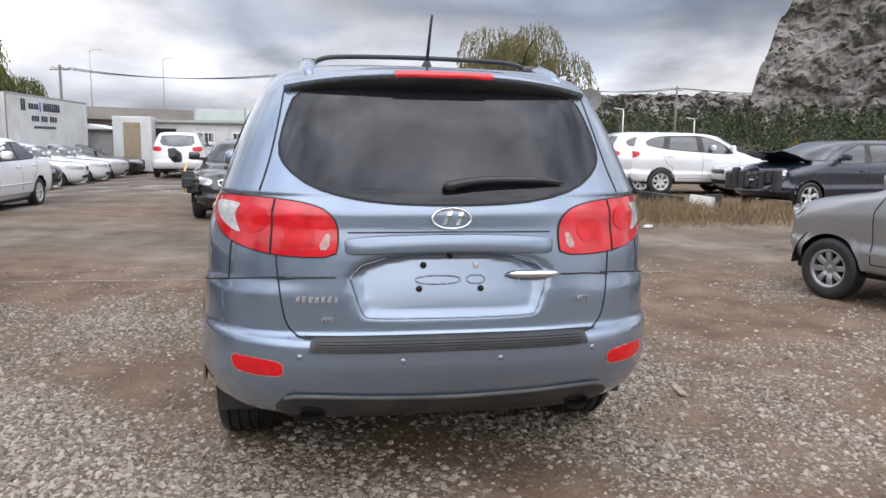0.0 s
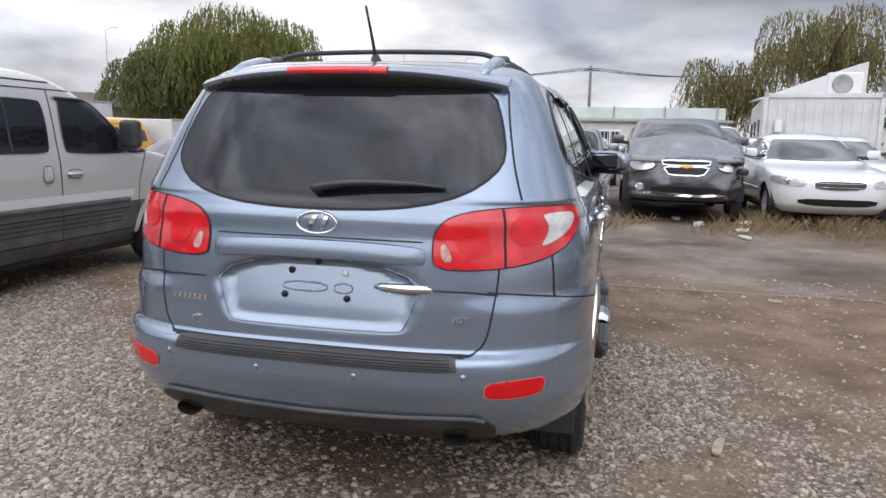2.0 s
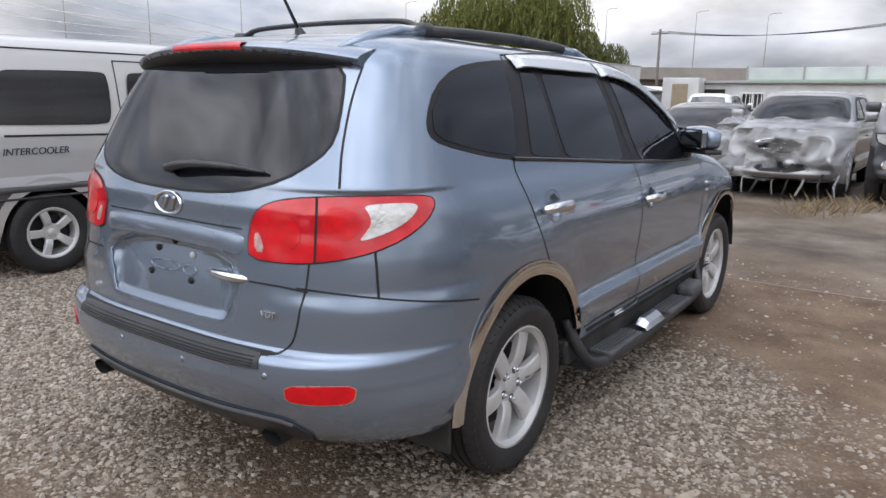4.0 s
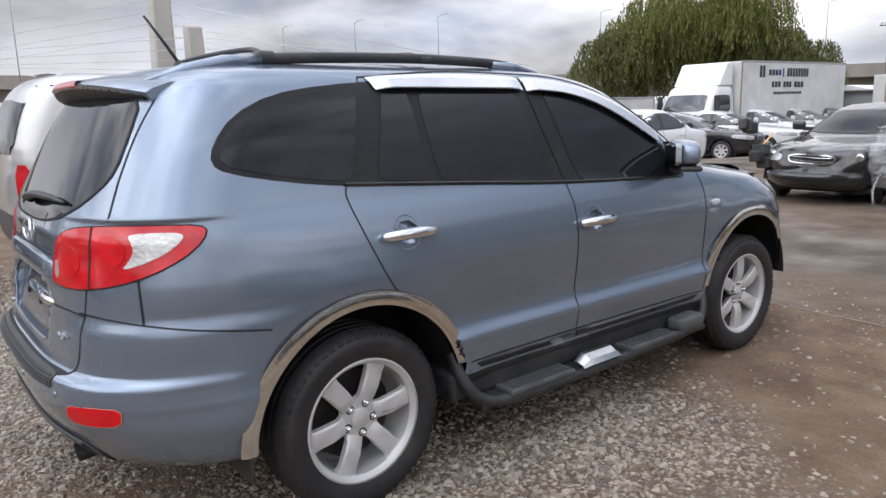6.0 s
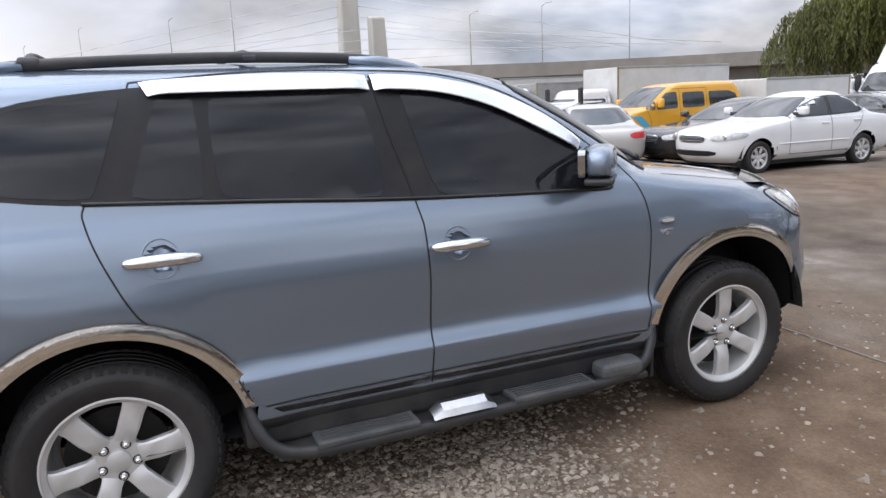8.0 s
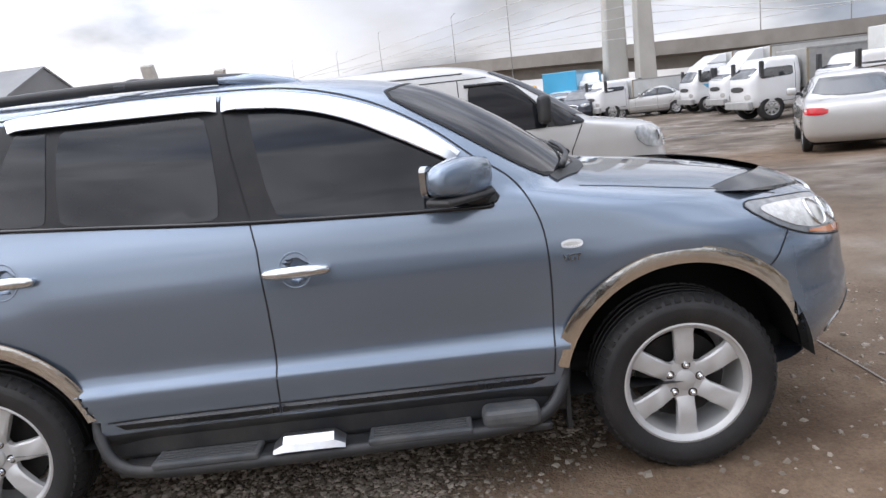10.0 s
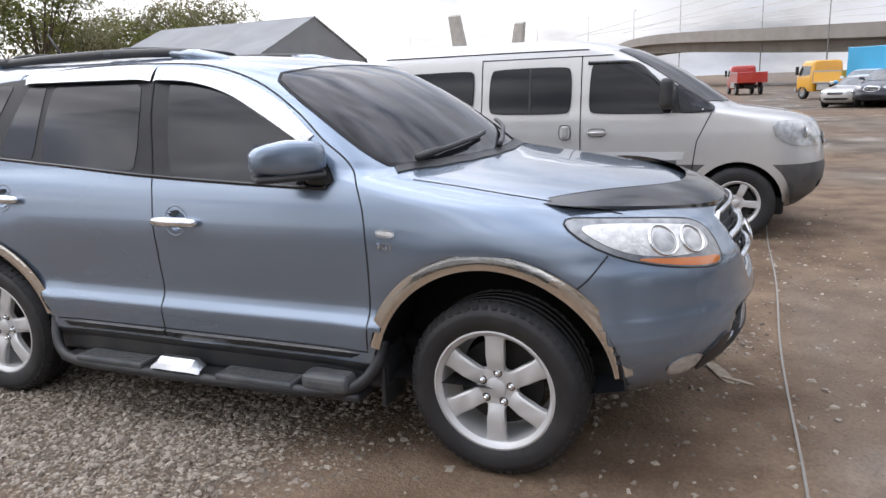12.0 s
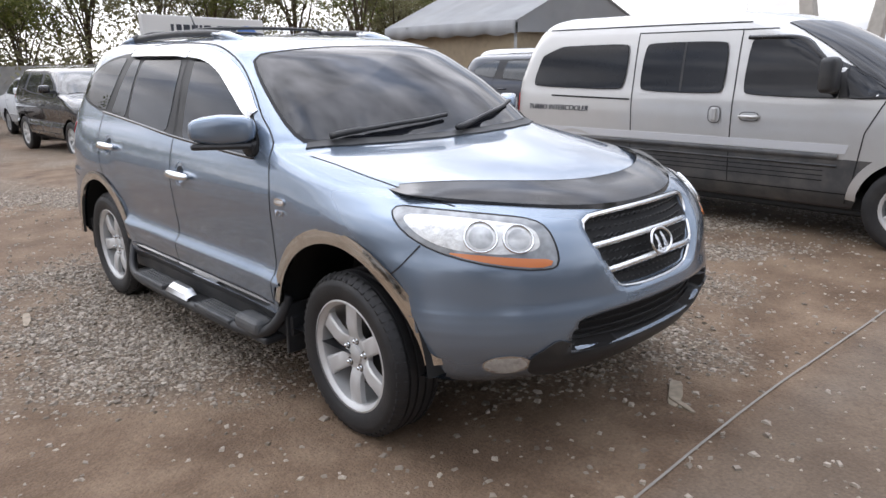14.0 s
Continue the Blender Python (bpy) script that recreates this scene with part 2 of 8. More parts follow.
M["wood_pole"] = material("pole_concrete", (0.17, 0.155, 0.14), rough=0.9, vary=0.2)
M["wire"] = material("wire", (0.03, 0.03, 0.032), rough=0.7)
M["bark"] = material("bark", (0.10, 0.075, 0.05), rough=0.95, vary=0.3, vary_scale=4, bump=0.6, bump_scale=20)
M["mud_debris"] = material("weathered_wood", (0.30, 0.25, 0.19), rough=0.9, vary=0.25, vary_scale=20)
M["plate_white"] = material("plate_white", (0.7, 0.7, 0.68), rough=0.45)


def leaf_material(name, c1, c2):
    m = bpy.data.materials.new(name)
    m.use_nodes = True
    n, l = m.node_tree.nodes, m.node_tree.links
    b = n["Principled BSDF"]
    g = n.new("ShaderNodeNewGeometry")
    rp = n.new("ShaderNodeValToRGB")
    rp.color_ramp.elements[0].color, rp.color_ramp.elements[1].color = (*c1, 1), (*c2, 1)
    l.new(g.outputs["Random Per Island"], rp.inputs[0])
    l.new(rp.outputs[0], b.inputs["Base Color"])
    b.inputs["Roughness"].default_value = 0.6
    tr = n.new("ShaderNodeBsdfTranslucent")
    l.new(rp.outputs[0], tr.inputs[0])
    mx = n.new("ShaderNodeMixShader")
    mx.inputs[0].default_value = 0.35
    l.new(b.outputs[0], mx.inputs[1]), l.new(tr.outputs[0], mx.inputs[2])
    l.new(mx.outputs[0], n["Material Output"].inputs[0])
    return m


M["willow"] = leaf_material("willow_leaves", (0.075, 0.095, 0.020), (0.21, 0.215, 0.05))
M["willow_dark"] = leaf_material("dark_willow_leaves", (0.06, 0.075, 0.022), (0.17, 0.175, 0.055))
M["willow_olive"] = leaf_material("olive_willow_leaves", (0.085, 0.080, 0.025), (0.22, 0.195, 0.075))
M["autumn"] = leaf_material("autumn_leaves", (0.13, 0.12, 0.055), (0.30, 0.285, 0.15))
M["pine"] = leaf_material("pine_needles", (0.022, 0.036, 0.018), (0.085, 0.100, 0.042))
M["pine_warm"] = leaf_material("yellowing_leaves", (0.22, 0.13, 0.02), (0.35, 0.22, 0.03))
M["dry_grass"] = leaf_material("dry_grass_blades", (0.17, 0.12, 0.06), (0.36, 0.28, 0.16))


# ---- building helpers ----
from mathutils.bvhtree import BVHTree
from mathutils.geometry import delaunay_2d_cdt
from mathutils.interpolate import poly_3d_calc


def ease(v, lo, hi):
    k = min(1.0, max(0.0, (v - lo) / (hi - lo)))
    return k * k * (3 - 2 * k)


def fall(x, y):
    """The lie of the land: level round the cars, lower to both far sides, a raised verge across the road."""
    low = -0.24 * max(ease(-x, 4.5, 12.0), ease(-y, 6.0, 14.0))
    return low + 0.11 * ease(y, 7.5, 8.3) * ease(x, 0.2, 1.4)


def thing(name, m, label, category, group="", kind=""):
    """An Empty at a thing's base, which its parts hang from."""
    ob = new(name)
    ob.empty_display_size = 0.2
    ob.matrix_world = Matrix.Translation((0, 0, fall(m.translation.x, m.translation.y))) @ m
    return tagged(ob, label, category, group, kind)


def mesh_part(name, verts, faces, mat, parent=None, label="", smooth=True, normals=None):
    me = bpy.data.meshes.new(name)
    me.from_pydata([tuple(v) for v in verts], [], [tuple(f) for f in faces])
    me.materials.append(mat)
    if smooth:
        me.polygons.foreach_set("use_smooth", [True] * len(me.polygons))
    me.update()
    if normals is not None:
        me.normals_split_custom_set_from_vertices([tuple(n) for n in normals])
    ob = new(name, me)
    ob.parent = parent
    if label:
        ob["label"] = label
    return ob


def part(name, bm, mat, parent=None, label="", smooth=False):
    me = bpy.data.meshes.new(name)
    bm.to_mesh(me)
    bm.free()
    me.materials.append(mat)
    if smooth:
        me.polygons.foreach_set("use_smooth", [True] * len(me.polygons))
    ob = new(name, me)
    ob.parent = parent
    if label:
        ob["label"] = label
    return ob


def rbox(x0, x1, y0, y1, z0, z1, bevel=0.01, seg=2, m=None, bm=None):
    """A box with rounded edges, added to bm or in a new bmesh."""
    b = bmesh.new()
    bmesh.ops.create_cube(b, size=1)
    for v in b.verts:
        v.co = ((x0 + x1) / 2 + v.co.x * (x1 - x0), (y0 + y1) / 2 + v.co.y * (y1 - y0), (z0 + z1) / 2 + v.co.z * (z1 - z0))
    if bevel:
        bmesh.ops.bevel(b, geom=b.edges[:], offset=bevel, segments=seg, affect="EDGES", profile=0.5)
    if m is not None:
        b.transform(m)
    if bm is None:
        return b
    return join(bm, b)


def join(bm, other):
    me = bpy.data.meshes.new("joined")
    other.to_mesh(me)
    other.free()
    bm.from_mesh(me)
    bpy.data.meshes.remove(me)
    return bm


def prism(outline, depth, m=None, bevel=0.0):
    """A flat outline (x, y) given thickness along z, from 0 to depth."""
    b = bmesh.new()
    vs = [b.verts.new((p[0], p[1], 0)) for p in outline]
    f = b.faces.new(vs)
    r = bmesh.ops.extrude_face_region(b, geom=[f])
    for v in r["geom"]:
        if isinstance(v, bmesh.types.BMVert):
            v.co.z += depth
    bmesh.ops.recalc_face_normals(b, faces=b.faces[:])
    if bevel:
        bmesh.ops.bevel(b, geom=b.edges[:], offset=bevel, segments=2, affect="EDGES", profile=0.5)
    if m is not None:
        b.transform(m)
    return b


def lathe(profile, segs=48, close=False):
    """Turns a profile of (radius, x) round the x axis."""
    verts, faces, n = [], [], len(profile)
    for i in range(segs):
        a = 2 * math.pi * i / segs
        verts += [(x, rr * math.cos(a), rr * math.sin(a)) for rr, x in profile]
    for i in range(segs):
        j = (i + 1) % segs
        for k in range(n if close else n - 1):
            q = (k + 1) % n
            faces.append((i * n + k, i * n + q, j * n + q, j * n + k))
    return verts, faces


def tube(points, radius, segs=8, caps=True, flat=1.0, up=(0, 0, 1)):
    """A rounded bar along points; radius may be a list; flat squeezes it along up."""
    pts = [Vector(p) for p in points]
    rad = radius if isinstance(radius, (list, tuple)) else [radius] * len(pts)
    verts, faces = [], []
    for i, p in enumerate(pts):
        d = (pts[min(i + 1, len(pts) - 1)] - pts[max(i - 1, 0)]).normalized()
        u = Vector(up)
        s = d.cross(u)
        s = s.normalized() if s.length > 1e-4 else Vector((1, 0, 0))
        u = s.cross(d).normalized()
        for k in range(segs):
            a = 2 * math.pi * k / segs
            verts.append(p + s * math.cos(a) * rad[i] + u * math.sin(a) * rad[i] * flat)
    for i in range(len(pts) - 1):
        for k in range(segs):
            q = (k + 1) % segs
            faces.append((i * segs + k, i * segs + q, (i + 1) * segs + q, (i + 1) * segs + k))
    if caps:
        faces.append(tuple(range(segs))[::-1])
        faces.append(tuple((len(pts) - 1) * segs + k for k in range(segs)))
    return verts, faces


def merge(*lists):
    verts, faces = [], []
    for v, f in lists:
        o = len(verts)
        verts += list(v)
        faces += [tuple(i + o for i in g) for g in f]
    return verts, faces


def moved(vf, m):
    return [m @ Vector(v) for v in vf[0]], vf[1]


def spline(points, n=8):
    """A smooth open curve through points."""
    p = [np.array(q, float) for q in points]
    p = [2 * p[0] - p[1]] + p + [2 * p[-1] - p[-2]]
    out = []
    for i in range(1, len(p) - 2):
        for k in range(n):
            t = k / n
            out.append(0.5 * ((2 * p[i]) + (p[i + 1] - p[i - 1]) * t + (2 * p[i - 1] - 5 * p[i] + 4 * p[i + 1] - p[i + 2]) * t * t
                              + (3 * p[i] - p[i - 1] - 3 * p[i + 1] + p[i + 2]) * t ** 3))
    out.append(p[-2])
    return [tuple(q) for q in out]


def rounded(poly, times=2, cut=0.25):
    """Rounds the corners of a closed outline."""
    p = [np.array(q, float) for q in poly]
    for _ in range(times):
        q = []
        for i in range(len(p)):
            a, b = p[i], p[(i + 1) % len(p)]
            q += [a + (b - a) * cut, a + (b - a) * (1 - cut)]
        p, cut = q, 0.25
    return [tuple(q) for q in p]


def inset(poly, d):
    """Moves a closed outline inwards by d."""
    p = [np.array(q, float) for q in poly]
    area = sum(p[i][0] * p[(i + 1) % len(p)][1] - p[(i + 1) % len(p)][0] * p[i][1] for i in range(len(p)))
    s, out = (1 if area > 0 else -1), []
    for i in range(len(p)):
        e = p[(i + 1) % len(p)] - p[i - 1]
        e = e / (np.linalg.norm(e) + 1e-9)
        out.append(tuple(p[i] + s * d * np.array((-e[1], e[0]))))
    return out


def inside(poly, x, y):
    c, n = False, len(poly)
    for i in range(n):
        (x0, y0), (x1, y1) = poly[i], poly[i - 1]
        if (y0 > y) != (y1 > y) and x < (x1 - x0) * (y - y0) / (y1 - y0) + x0:
            c = not c
    return c


def edge_distance(poly, x, y):
    p = np.array(poly)
    a, b = p, np.roll(p, -1, axis=0)
    d = b - a
    t = np.clip(((x - a[:, 0]) * d[:, 0] + (y - a[:, 1]) * d[:, 1]) / ((d * d).sum(1) + 1e-12), 0, 1)
    q = a + d * t[:, None]
    return float(np.sqrt(((q - (x, y)) ** 2).sum(1)).min())


def resample(poly, step, closed=True):
    p = [np.array(q, float) for q in poly]
    if closed:
        p.append(p[0])
    out = []
    for a, b in zip(p[:-1], p[1:]):
        k = max(1, int(math.ceil(np.linalg.norm(b - a) / step)))
        out += [tuple(a + (b - a) * i / k) for i in range(k)]
    if not closed:
        out.append(tuple(p[-1]))
    return out


class Shell:
    """A closed body skin laid through level outlines, and the means to lay parts on it.
    table rows: z, half width, rear end, rear corner length, front end, front corner length."""

    def __init__(self, table, step=0.03, n_rear=3.4, n_front=2.4, counts=(22, 30, 26), tweak=None):
        t = np.array(table, float)
        d = np.abs(np.diff(t[:, [0, 1, 2, 4]], axis=0)).max(axis=1)
        rows = []
        slope = np.gradient(t, axis=0)
        for i in range(len(t) - 1):
            k = max(1, int(math.ceil(d[i] / step)))
            for j in range(k):
                s = j / k
                dm = t[i + 1] - t[i]
                m0, m1 = self.limit(t, slope, i), self.limit(t, slope, i + 1)
                m0, m1 = np.where(np.abs(m0) > 3 * np.abs(dm), 3 * dm, m0), np.where(np.abs(m1) > 3 * np.abs(dm), 3 * dm, m1)
                rows.append((2 * s ** 3 - 3 * s ** 2 + 1) * t[i] + (s ** 3 - 2 * s ** 2 + s) * m0 + (-2 * s ** 3 + 3 * s ** 2) * t[i + 1] + (s ** 3 - s ** 2) * m1)
        rows.append(t[-1])
        self.rows = rows
        nr, ns, nf = counts
        rings = []
        for z, hw, yr, lr, yf, lf in rows:
            a = np.linspace(0, math.pi / 2, 240)
            rear = np.stack([hw * np.sin(a) ** (2 / n_rear), yr + lr - lr * np.cos(a) ** (2 / n_rear)], 1)
            front = np.stack([hw * np.cos(a) ** (2 / n_front), yf - lf + lf * np.sin(a) ** (2 / n_front)], 1)
            y0, y1 = yr + lr, yf - lf
            side = np.stack([np.full(9, hw), np.linspace(y0, y1, 9)], 1)
            half = np.concatenate([self.even(rear, nr)[:-1], self.even(side, ns)[:-1], self.even(front, nf)])
            right = np.concatenate([half, np.full((len(half), 1), z)], 1)
            left = right[1:-1][::-1] * (-1, 1, 1)
            rings.append(np.concatenate([right, left]))
        n = len(rings[0])
        v = np.concatenate(rings)
        if tweak:
            v = tweak(v)
        f = []
        for i in range(len(rings) - 1):
            for k in range(n):
                q = (k + 1) % n
                f.append((i * n + k, i * n + q, (i + 1) * n + q, (i + 1) * n + k))
        base = len(v)
        v = np.concatenate([v, [[0, v[:n, 1].mean(), v[0, 2]]], [[0, v[-n:, 1].mean(), v[-1, 2] + 0.002]]])
        f += [(base, (k + 1) % n, k) for k in range(n)]
        o = (len(rings) - 1) * n
        f += [(base + 1, o + k, o + (k + 1) % n) for k in range(n)]
        self.v, self.f = v, f
        me = bpy.data.meshes.new("skin")
        me.from_pydata([tuple(p) for p in v], [], f)
        me.update()
        no = np.zeros(len(v) * 3)
        me.vertices.foreach_get("normal", no)
        self.n = no.reshape(-1, 3)
        bpy.data.meshes.remove(me)
        self.bvh = BVHTree.FromPolygons([tuple(p) for p in v], f)

    @staticmethod
    def limit(t, slope, i):
        if i == 0 or i == len(t) - 1:
            return slope[i]
        a, b = t[i] - t[i - 1], t[i + 1] - t[i]
        return np.where(a * b <= 0, 0.0, 2 * a * b / (a + b + 1e-12 * np.sign(a + b + 1e-15)))

    @staticmethod
    def even(p, k):
        s = np.concatenate([[0], np.cumsum(np.linalg.norm(np.diff(p, axis=0), axis=1))])
        u = np.linspace(0, s[-1], k + 1)
        return np.stack([np.interp(u, s, p[:, 0]), np.interp(u, s, p[:, 1])], 1)

    def split(self, sort):
        """Sorts the faces by name with sort(x, y, z) and yields name, verts, faces, normals."""
        groups = {}
        for f in self.f:
            c = self.v[list(f)].mean(axis=0)
            name = sort(*c)
            if name:
                groups.setdefault(name, []).append(f)
        for name, fs in groups.items():
            used = sorted({i for f in fs for i in f})
            at = {i: k for k, i in enumerate(used)}
            yield name, self.v[used], [tuple(at[i] for i in f) for f in fs], self.n[used]

    def drop(self, view, a, b):
        """The place and smooth normal of the skin seen at (a, b): R right side (y, z), B back (x, z), F front (x, z), T top (x, y),
        or (x, y) of an upright axis from which (degrees, z) looks outwards."""
        if view == "R":
            o, d = (4, a, b), (-1, 0, 0)
        elif view == "B":
            o, d = (a, -6, b), (0, 1, 0)
        elif view == "F":
            o, d = (a, 12, b), (0, -1, 0)
        elif view == "T":
            o, d = (a, b, 6), (0, 0, -1)
        else:
            o, d = (view[0], view[1], b), (math.cos(radians(a)), math.sin(radians(a)), 0)
        p, n, i, _ = self.bvh.ray_cast(Vector(o), Vector(d))
        if p is None:
            return None, None
        f = list(self.f[i])
        w = np.array(poly_3d_calc([Vector(self.v[k]) for k in f], p))
        m = Vector((self.n[f] * w[:, None]).sum(axis=0)).normalized()
        return p, m

    def patch(self, name, view, poly, off, mat, parent, label="", step=0.03, skirt=0.006, mirror=False):
        """A panel with the given outline, lying off metres above the skin, with turned-in edges."""
        k = 0.0105 if isinstance(view, tuple) else 1.0
        flat = [(p[0] * k, p[1]) for p in poly]
        edge = resample(flat, step)
        xs, ys = [p[0] for p in flat], [p[1] for p in flat]
        pts = list(edge)
        for i in range(int((max(xs) - min(xs)) / step) + 1):
            for j in range(int((max(ys) - min(ys)) / step) + 1):
                x, y = min(xs) + (i + 0.5) * step, min(ys) + (j + 0.5) * step
                if inside(flat, x, y) and edge_distance(flat, x, y) > step * 0.45:
                    pts.append((x, y))
        vs, _, fs, _, _, _ = delaunay_2d_cdt([Vector(p) for p in pts], [], [list(range(len(edge)))], 1, 1e-6)
        top, nor, base = [], [], []
        for p in vs:
            q, n = self.drop(view, p[0] / k, p[1])
            o = off(p[0] / k, p[1]) if callable(off) else off
            top.append(None if q is None else q + n * o)
            nor.append(n)
            base.append(None if q is None else q + n * (o - skirt))
        keep = [i for i, p in enumerate(top) if p is not None]
        at = {i: j for j, i in enumerate(keep)}
        verts, normals, faces = [top[i] for i in keep], [nor[i] for i in keep], []
        for f in fs:
            if all(i in at for i in f):
                a, b, c = (top[i] for i in f)
                g = tuple(at[i] for i in f)
                faces.append(g if (b - a).cross(c - a).dot(nor[f[0]]) > 0 else g[::-1])
        seen = {}
        for f in faces:
            for i in range(len(f)):
                e = (f[i], f[(i + 1) % len(f)])
                seen[frozenset(e)] = None if frozenset(e) in seen else e
        back = {j: i for i, j in at.items()}
        if skirt:
            for e in [e for e in seen.values() if e]:
                o = len(verts)
                (a, b) = e
                pa, pb, qa, qb = verts[a], verts[b], base[back[a]], base[back[b]]
                sn = (pb - pa).cross(normals[a]).normalized()
                verts += [pa, pb, qb, qa]
                normals += [sn] * 4
                faces.append((o + 1, o, o + 3, o + 2))
        if callable(off):
            normals = None
        ob = mesh_part(name, verts, faces, mat, parent, label, normals=normals)
        if mirror:
            mv = [Vector((-p[0], p[1], p[2])) for p in verts]
            mn = None if normals is None else [Vector((-p[0], p[1], p[2])) for p in normals]
            return ob, mesh_part(name, mv, [f[::-1] for f in faces], mat, parent, label, normals=mn)
        return ob

    def ribbon(self, name, view, line, width, off, mat, parent, label="", closed=False, step=0.02, lift=0.0, mirror=False):
        """A narrow strip along a line on the skin; lift rounds it up in the middle."""
        k = 0.0105 if isinstance(view, tuple) else 1.0
        pts = [np.array(p) for p in resample([(p[0] * k, p[1]) for p in line], step, closed)]
        verts, faces, n = [], [], len(pts)
        cross = (-1, 1) if not lift else (-1, -0.5, 0, 0.5, 1)
        ok = True
        for i, p in enumerate(pts):
            d = pts[(i + 1) % n if closed else min(i + 1, n - 1)] - pts[i - 1 if closed else max(i - 1, 0)]
            d = d / (np.linalg.norm(d) + 1e-9)
            s = np.array((-d[1], d[0]))
            for c in cross:
                q = p + s * c * width / 2
                a, m = self.drop(view, q[0] / k, q[1])
                if a is None:
                    a, m = (verts[-1], Vector((0, 0, 1))) if verts else (Vector((0, 0, 0)), Vector((0, 0, 1)))
                    verts.append(a)
                else:
                    verts.append(a + m * (off + lift * (1 - c * c)))
        w = len(cross)
        for i in range(n if closed else n - 1):
            j = (i + 1) % n
            for c in range(w - 1):
                faces.append((i * w + c, j * w + c, j * w + c + 1, i * w + c + 1))
        ob = mesh_part(name, verts, faces, mat, parent, label)
        if mirror:
            return ob, mesh_part(name, [Vector((-p[0], p[1], p[2])) for p in verts], [f[::-1] for f in faces], mat, parent, label)
        return ob


def arc(cy, cz, rad, a0, a1, n=40):
    return [(cy + rad * math.cos(radians(a0 + (a1 - a0) * i / n)), cz + rad * math.sin(radians(a0 + (a1 - a0) * i / n))) for i in range(n + 1)]


TREAD = {}


def wheel_meshes(rad, width, rim, spokes=6, lugs=5, fine=True):
    """Meshes of one wheel round the x axis, its outer face towards +x, its middle at the origin."""
    w = width / 2
    segs = 64 if fine else 28
    wall = rad - rim
    prof = [(rim - 0.002, -w * 0.82), (rim + wall * 0.25, -w * 0.98), (rim + wall * 0.6, -w), (rad - 0.03, -w * 0.95), (rad - 0.008, -w * 0.80)]
    grooves = (-0.52, -0.18, 0.18, 0.52) if fine else ()
    for g in grooves:
        prof += [(rad, w * g - 0.007), (rad - 0.009, w * g - 0.005), (rad - 0.009, w * g + 0.005), (rad, w * g + 0.007)]
    if not fine:
        prof += [(rad, -w * 0.5), (rad, w * 0.5)]
    prof += [(rad - 0.008, w * 0.80), (rad - 0.03, w * 0.95), (rim + wall * 0.62, w), (rim + wall * 0.55, w * 1.01), (rim + wall * 0.28, w * 0.99), (rim + 0.012, w * 0.92), (rim - 0.002, w * 0.86)]
    tyre = lathe(prof, segs)
    if fine:                               # shoulder blocks of the tread
        blocks = []
        for i in range(56):
            a = 2 * math.pi * i / 56
            for s in (-1, 1):
                b = [(s * w * 0.60, rad - 0.004), (s * w * 0.93, rad - 0.026), (s * w * 0.93, rad - 0.018), (s * w * 0.62, rad + 0.004)]
                vv = []
                for da in (-0.032, 0.032):
                    vv += [(x, rr * math.cos(a + da), rr * math.sin(a + da)) for x, rr in b]
                blocks.append((vv, [(0, 1, 2, 3), (7, 6, 5, 4), (0, 4, 5, 1), (1, 5, 6, 2), (2, 6, 7, 3), (3, 7, 4, 0)]))
        TREAD[round(rad, 3)] = merge(*blocks)
    barrel = lathe([(rim - 0.004, w * 0.90), (rim + 0.004, w * 0.88), (rim - 0.008, w * 0.84), (rim - 0.022, w * 0.72), (rim - 0.03, -w * 0.6), (rim - 0.05, -w * 0.75)], segs)
    disc = lathe([(0.0, -w * 0.02), (rim * 0.72, -w * 0.02), (rim * 0.72, -w * 0.20), (0.0, -w * 0.2)], 32)
    sp = []
    x0 = w * 0.62
    for i in range(spokes):
        m = Matrix.Rotation(2 * math.pi * i / spokes, 4, "X")
        r0, r1, rm = rim * 0.22, rim * 0.985, rim * 0.55
        h0, h1 = rim * 0.138, rim * 0.205
        rows = [(r0, h0 * 1.2, x0 - 0.018), (rm * 0.7, h0, x0 + 0.004), (rm, h0 * 1.1, x0 + 0.010), (rim * 0.8, h1 * 0.75, x0 + 0.008), (r1, h1, x0 + 0.002)]
        vv, ff = [], []
        for rr, h, x in rows:
            vv += [(x - 0.03, rr, -h), (x - 0.006, rr, -h), (x, rr, -h * 0.78), (x, rr, h * 0.78), (x - 0.006, rr, h), (x - 0.03, rr, h)]
        for a in range(len(rows) - 1):
            for b in range(5):
                ff.append((a * 6 + b, (a + 1) * 6 + b, (a + 1) * 6 + b + 1, a * 6 + b + 1))
        sp.append(moved((vv, ff), m))
    hub = lathe([(rim * 0.36, x0 - 0.03), (rim * 0.34, x0 - 0.012), (rim * 0.30, x0 - 0.010), (rim * 0.17, x0 - 0.012), (rim * 0.16, x0 - 0.004), (rim * 0.14, x0 - 0.001), (0.0, x0 + 0.002)], 40)
    nuts = []
    for i in range(lugs):
        a = 2 * math.pi * (i + 0.5) / lugs + 0.3
        m = Matrix.Translation((0, rim * 0.255 * math.cos(a), rim * 0.255 * math.sin(a)))
        nuts.append(moved(lathe([(rim * 0.055, x0 - 0.014), (rim * 0.055, x0 - 0.0085), (rim * 0.036, x0 - 0.0085), (rim * 0.036, x0 + 0.004), (rim * 0.02, x0 + 0.008), (0, x0 + 0.008)], 10), m))
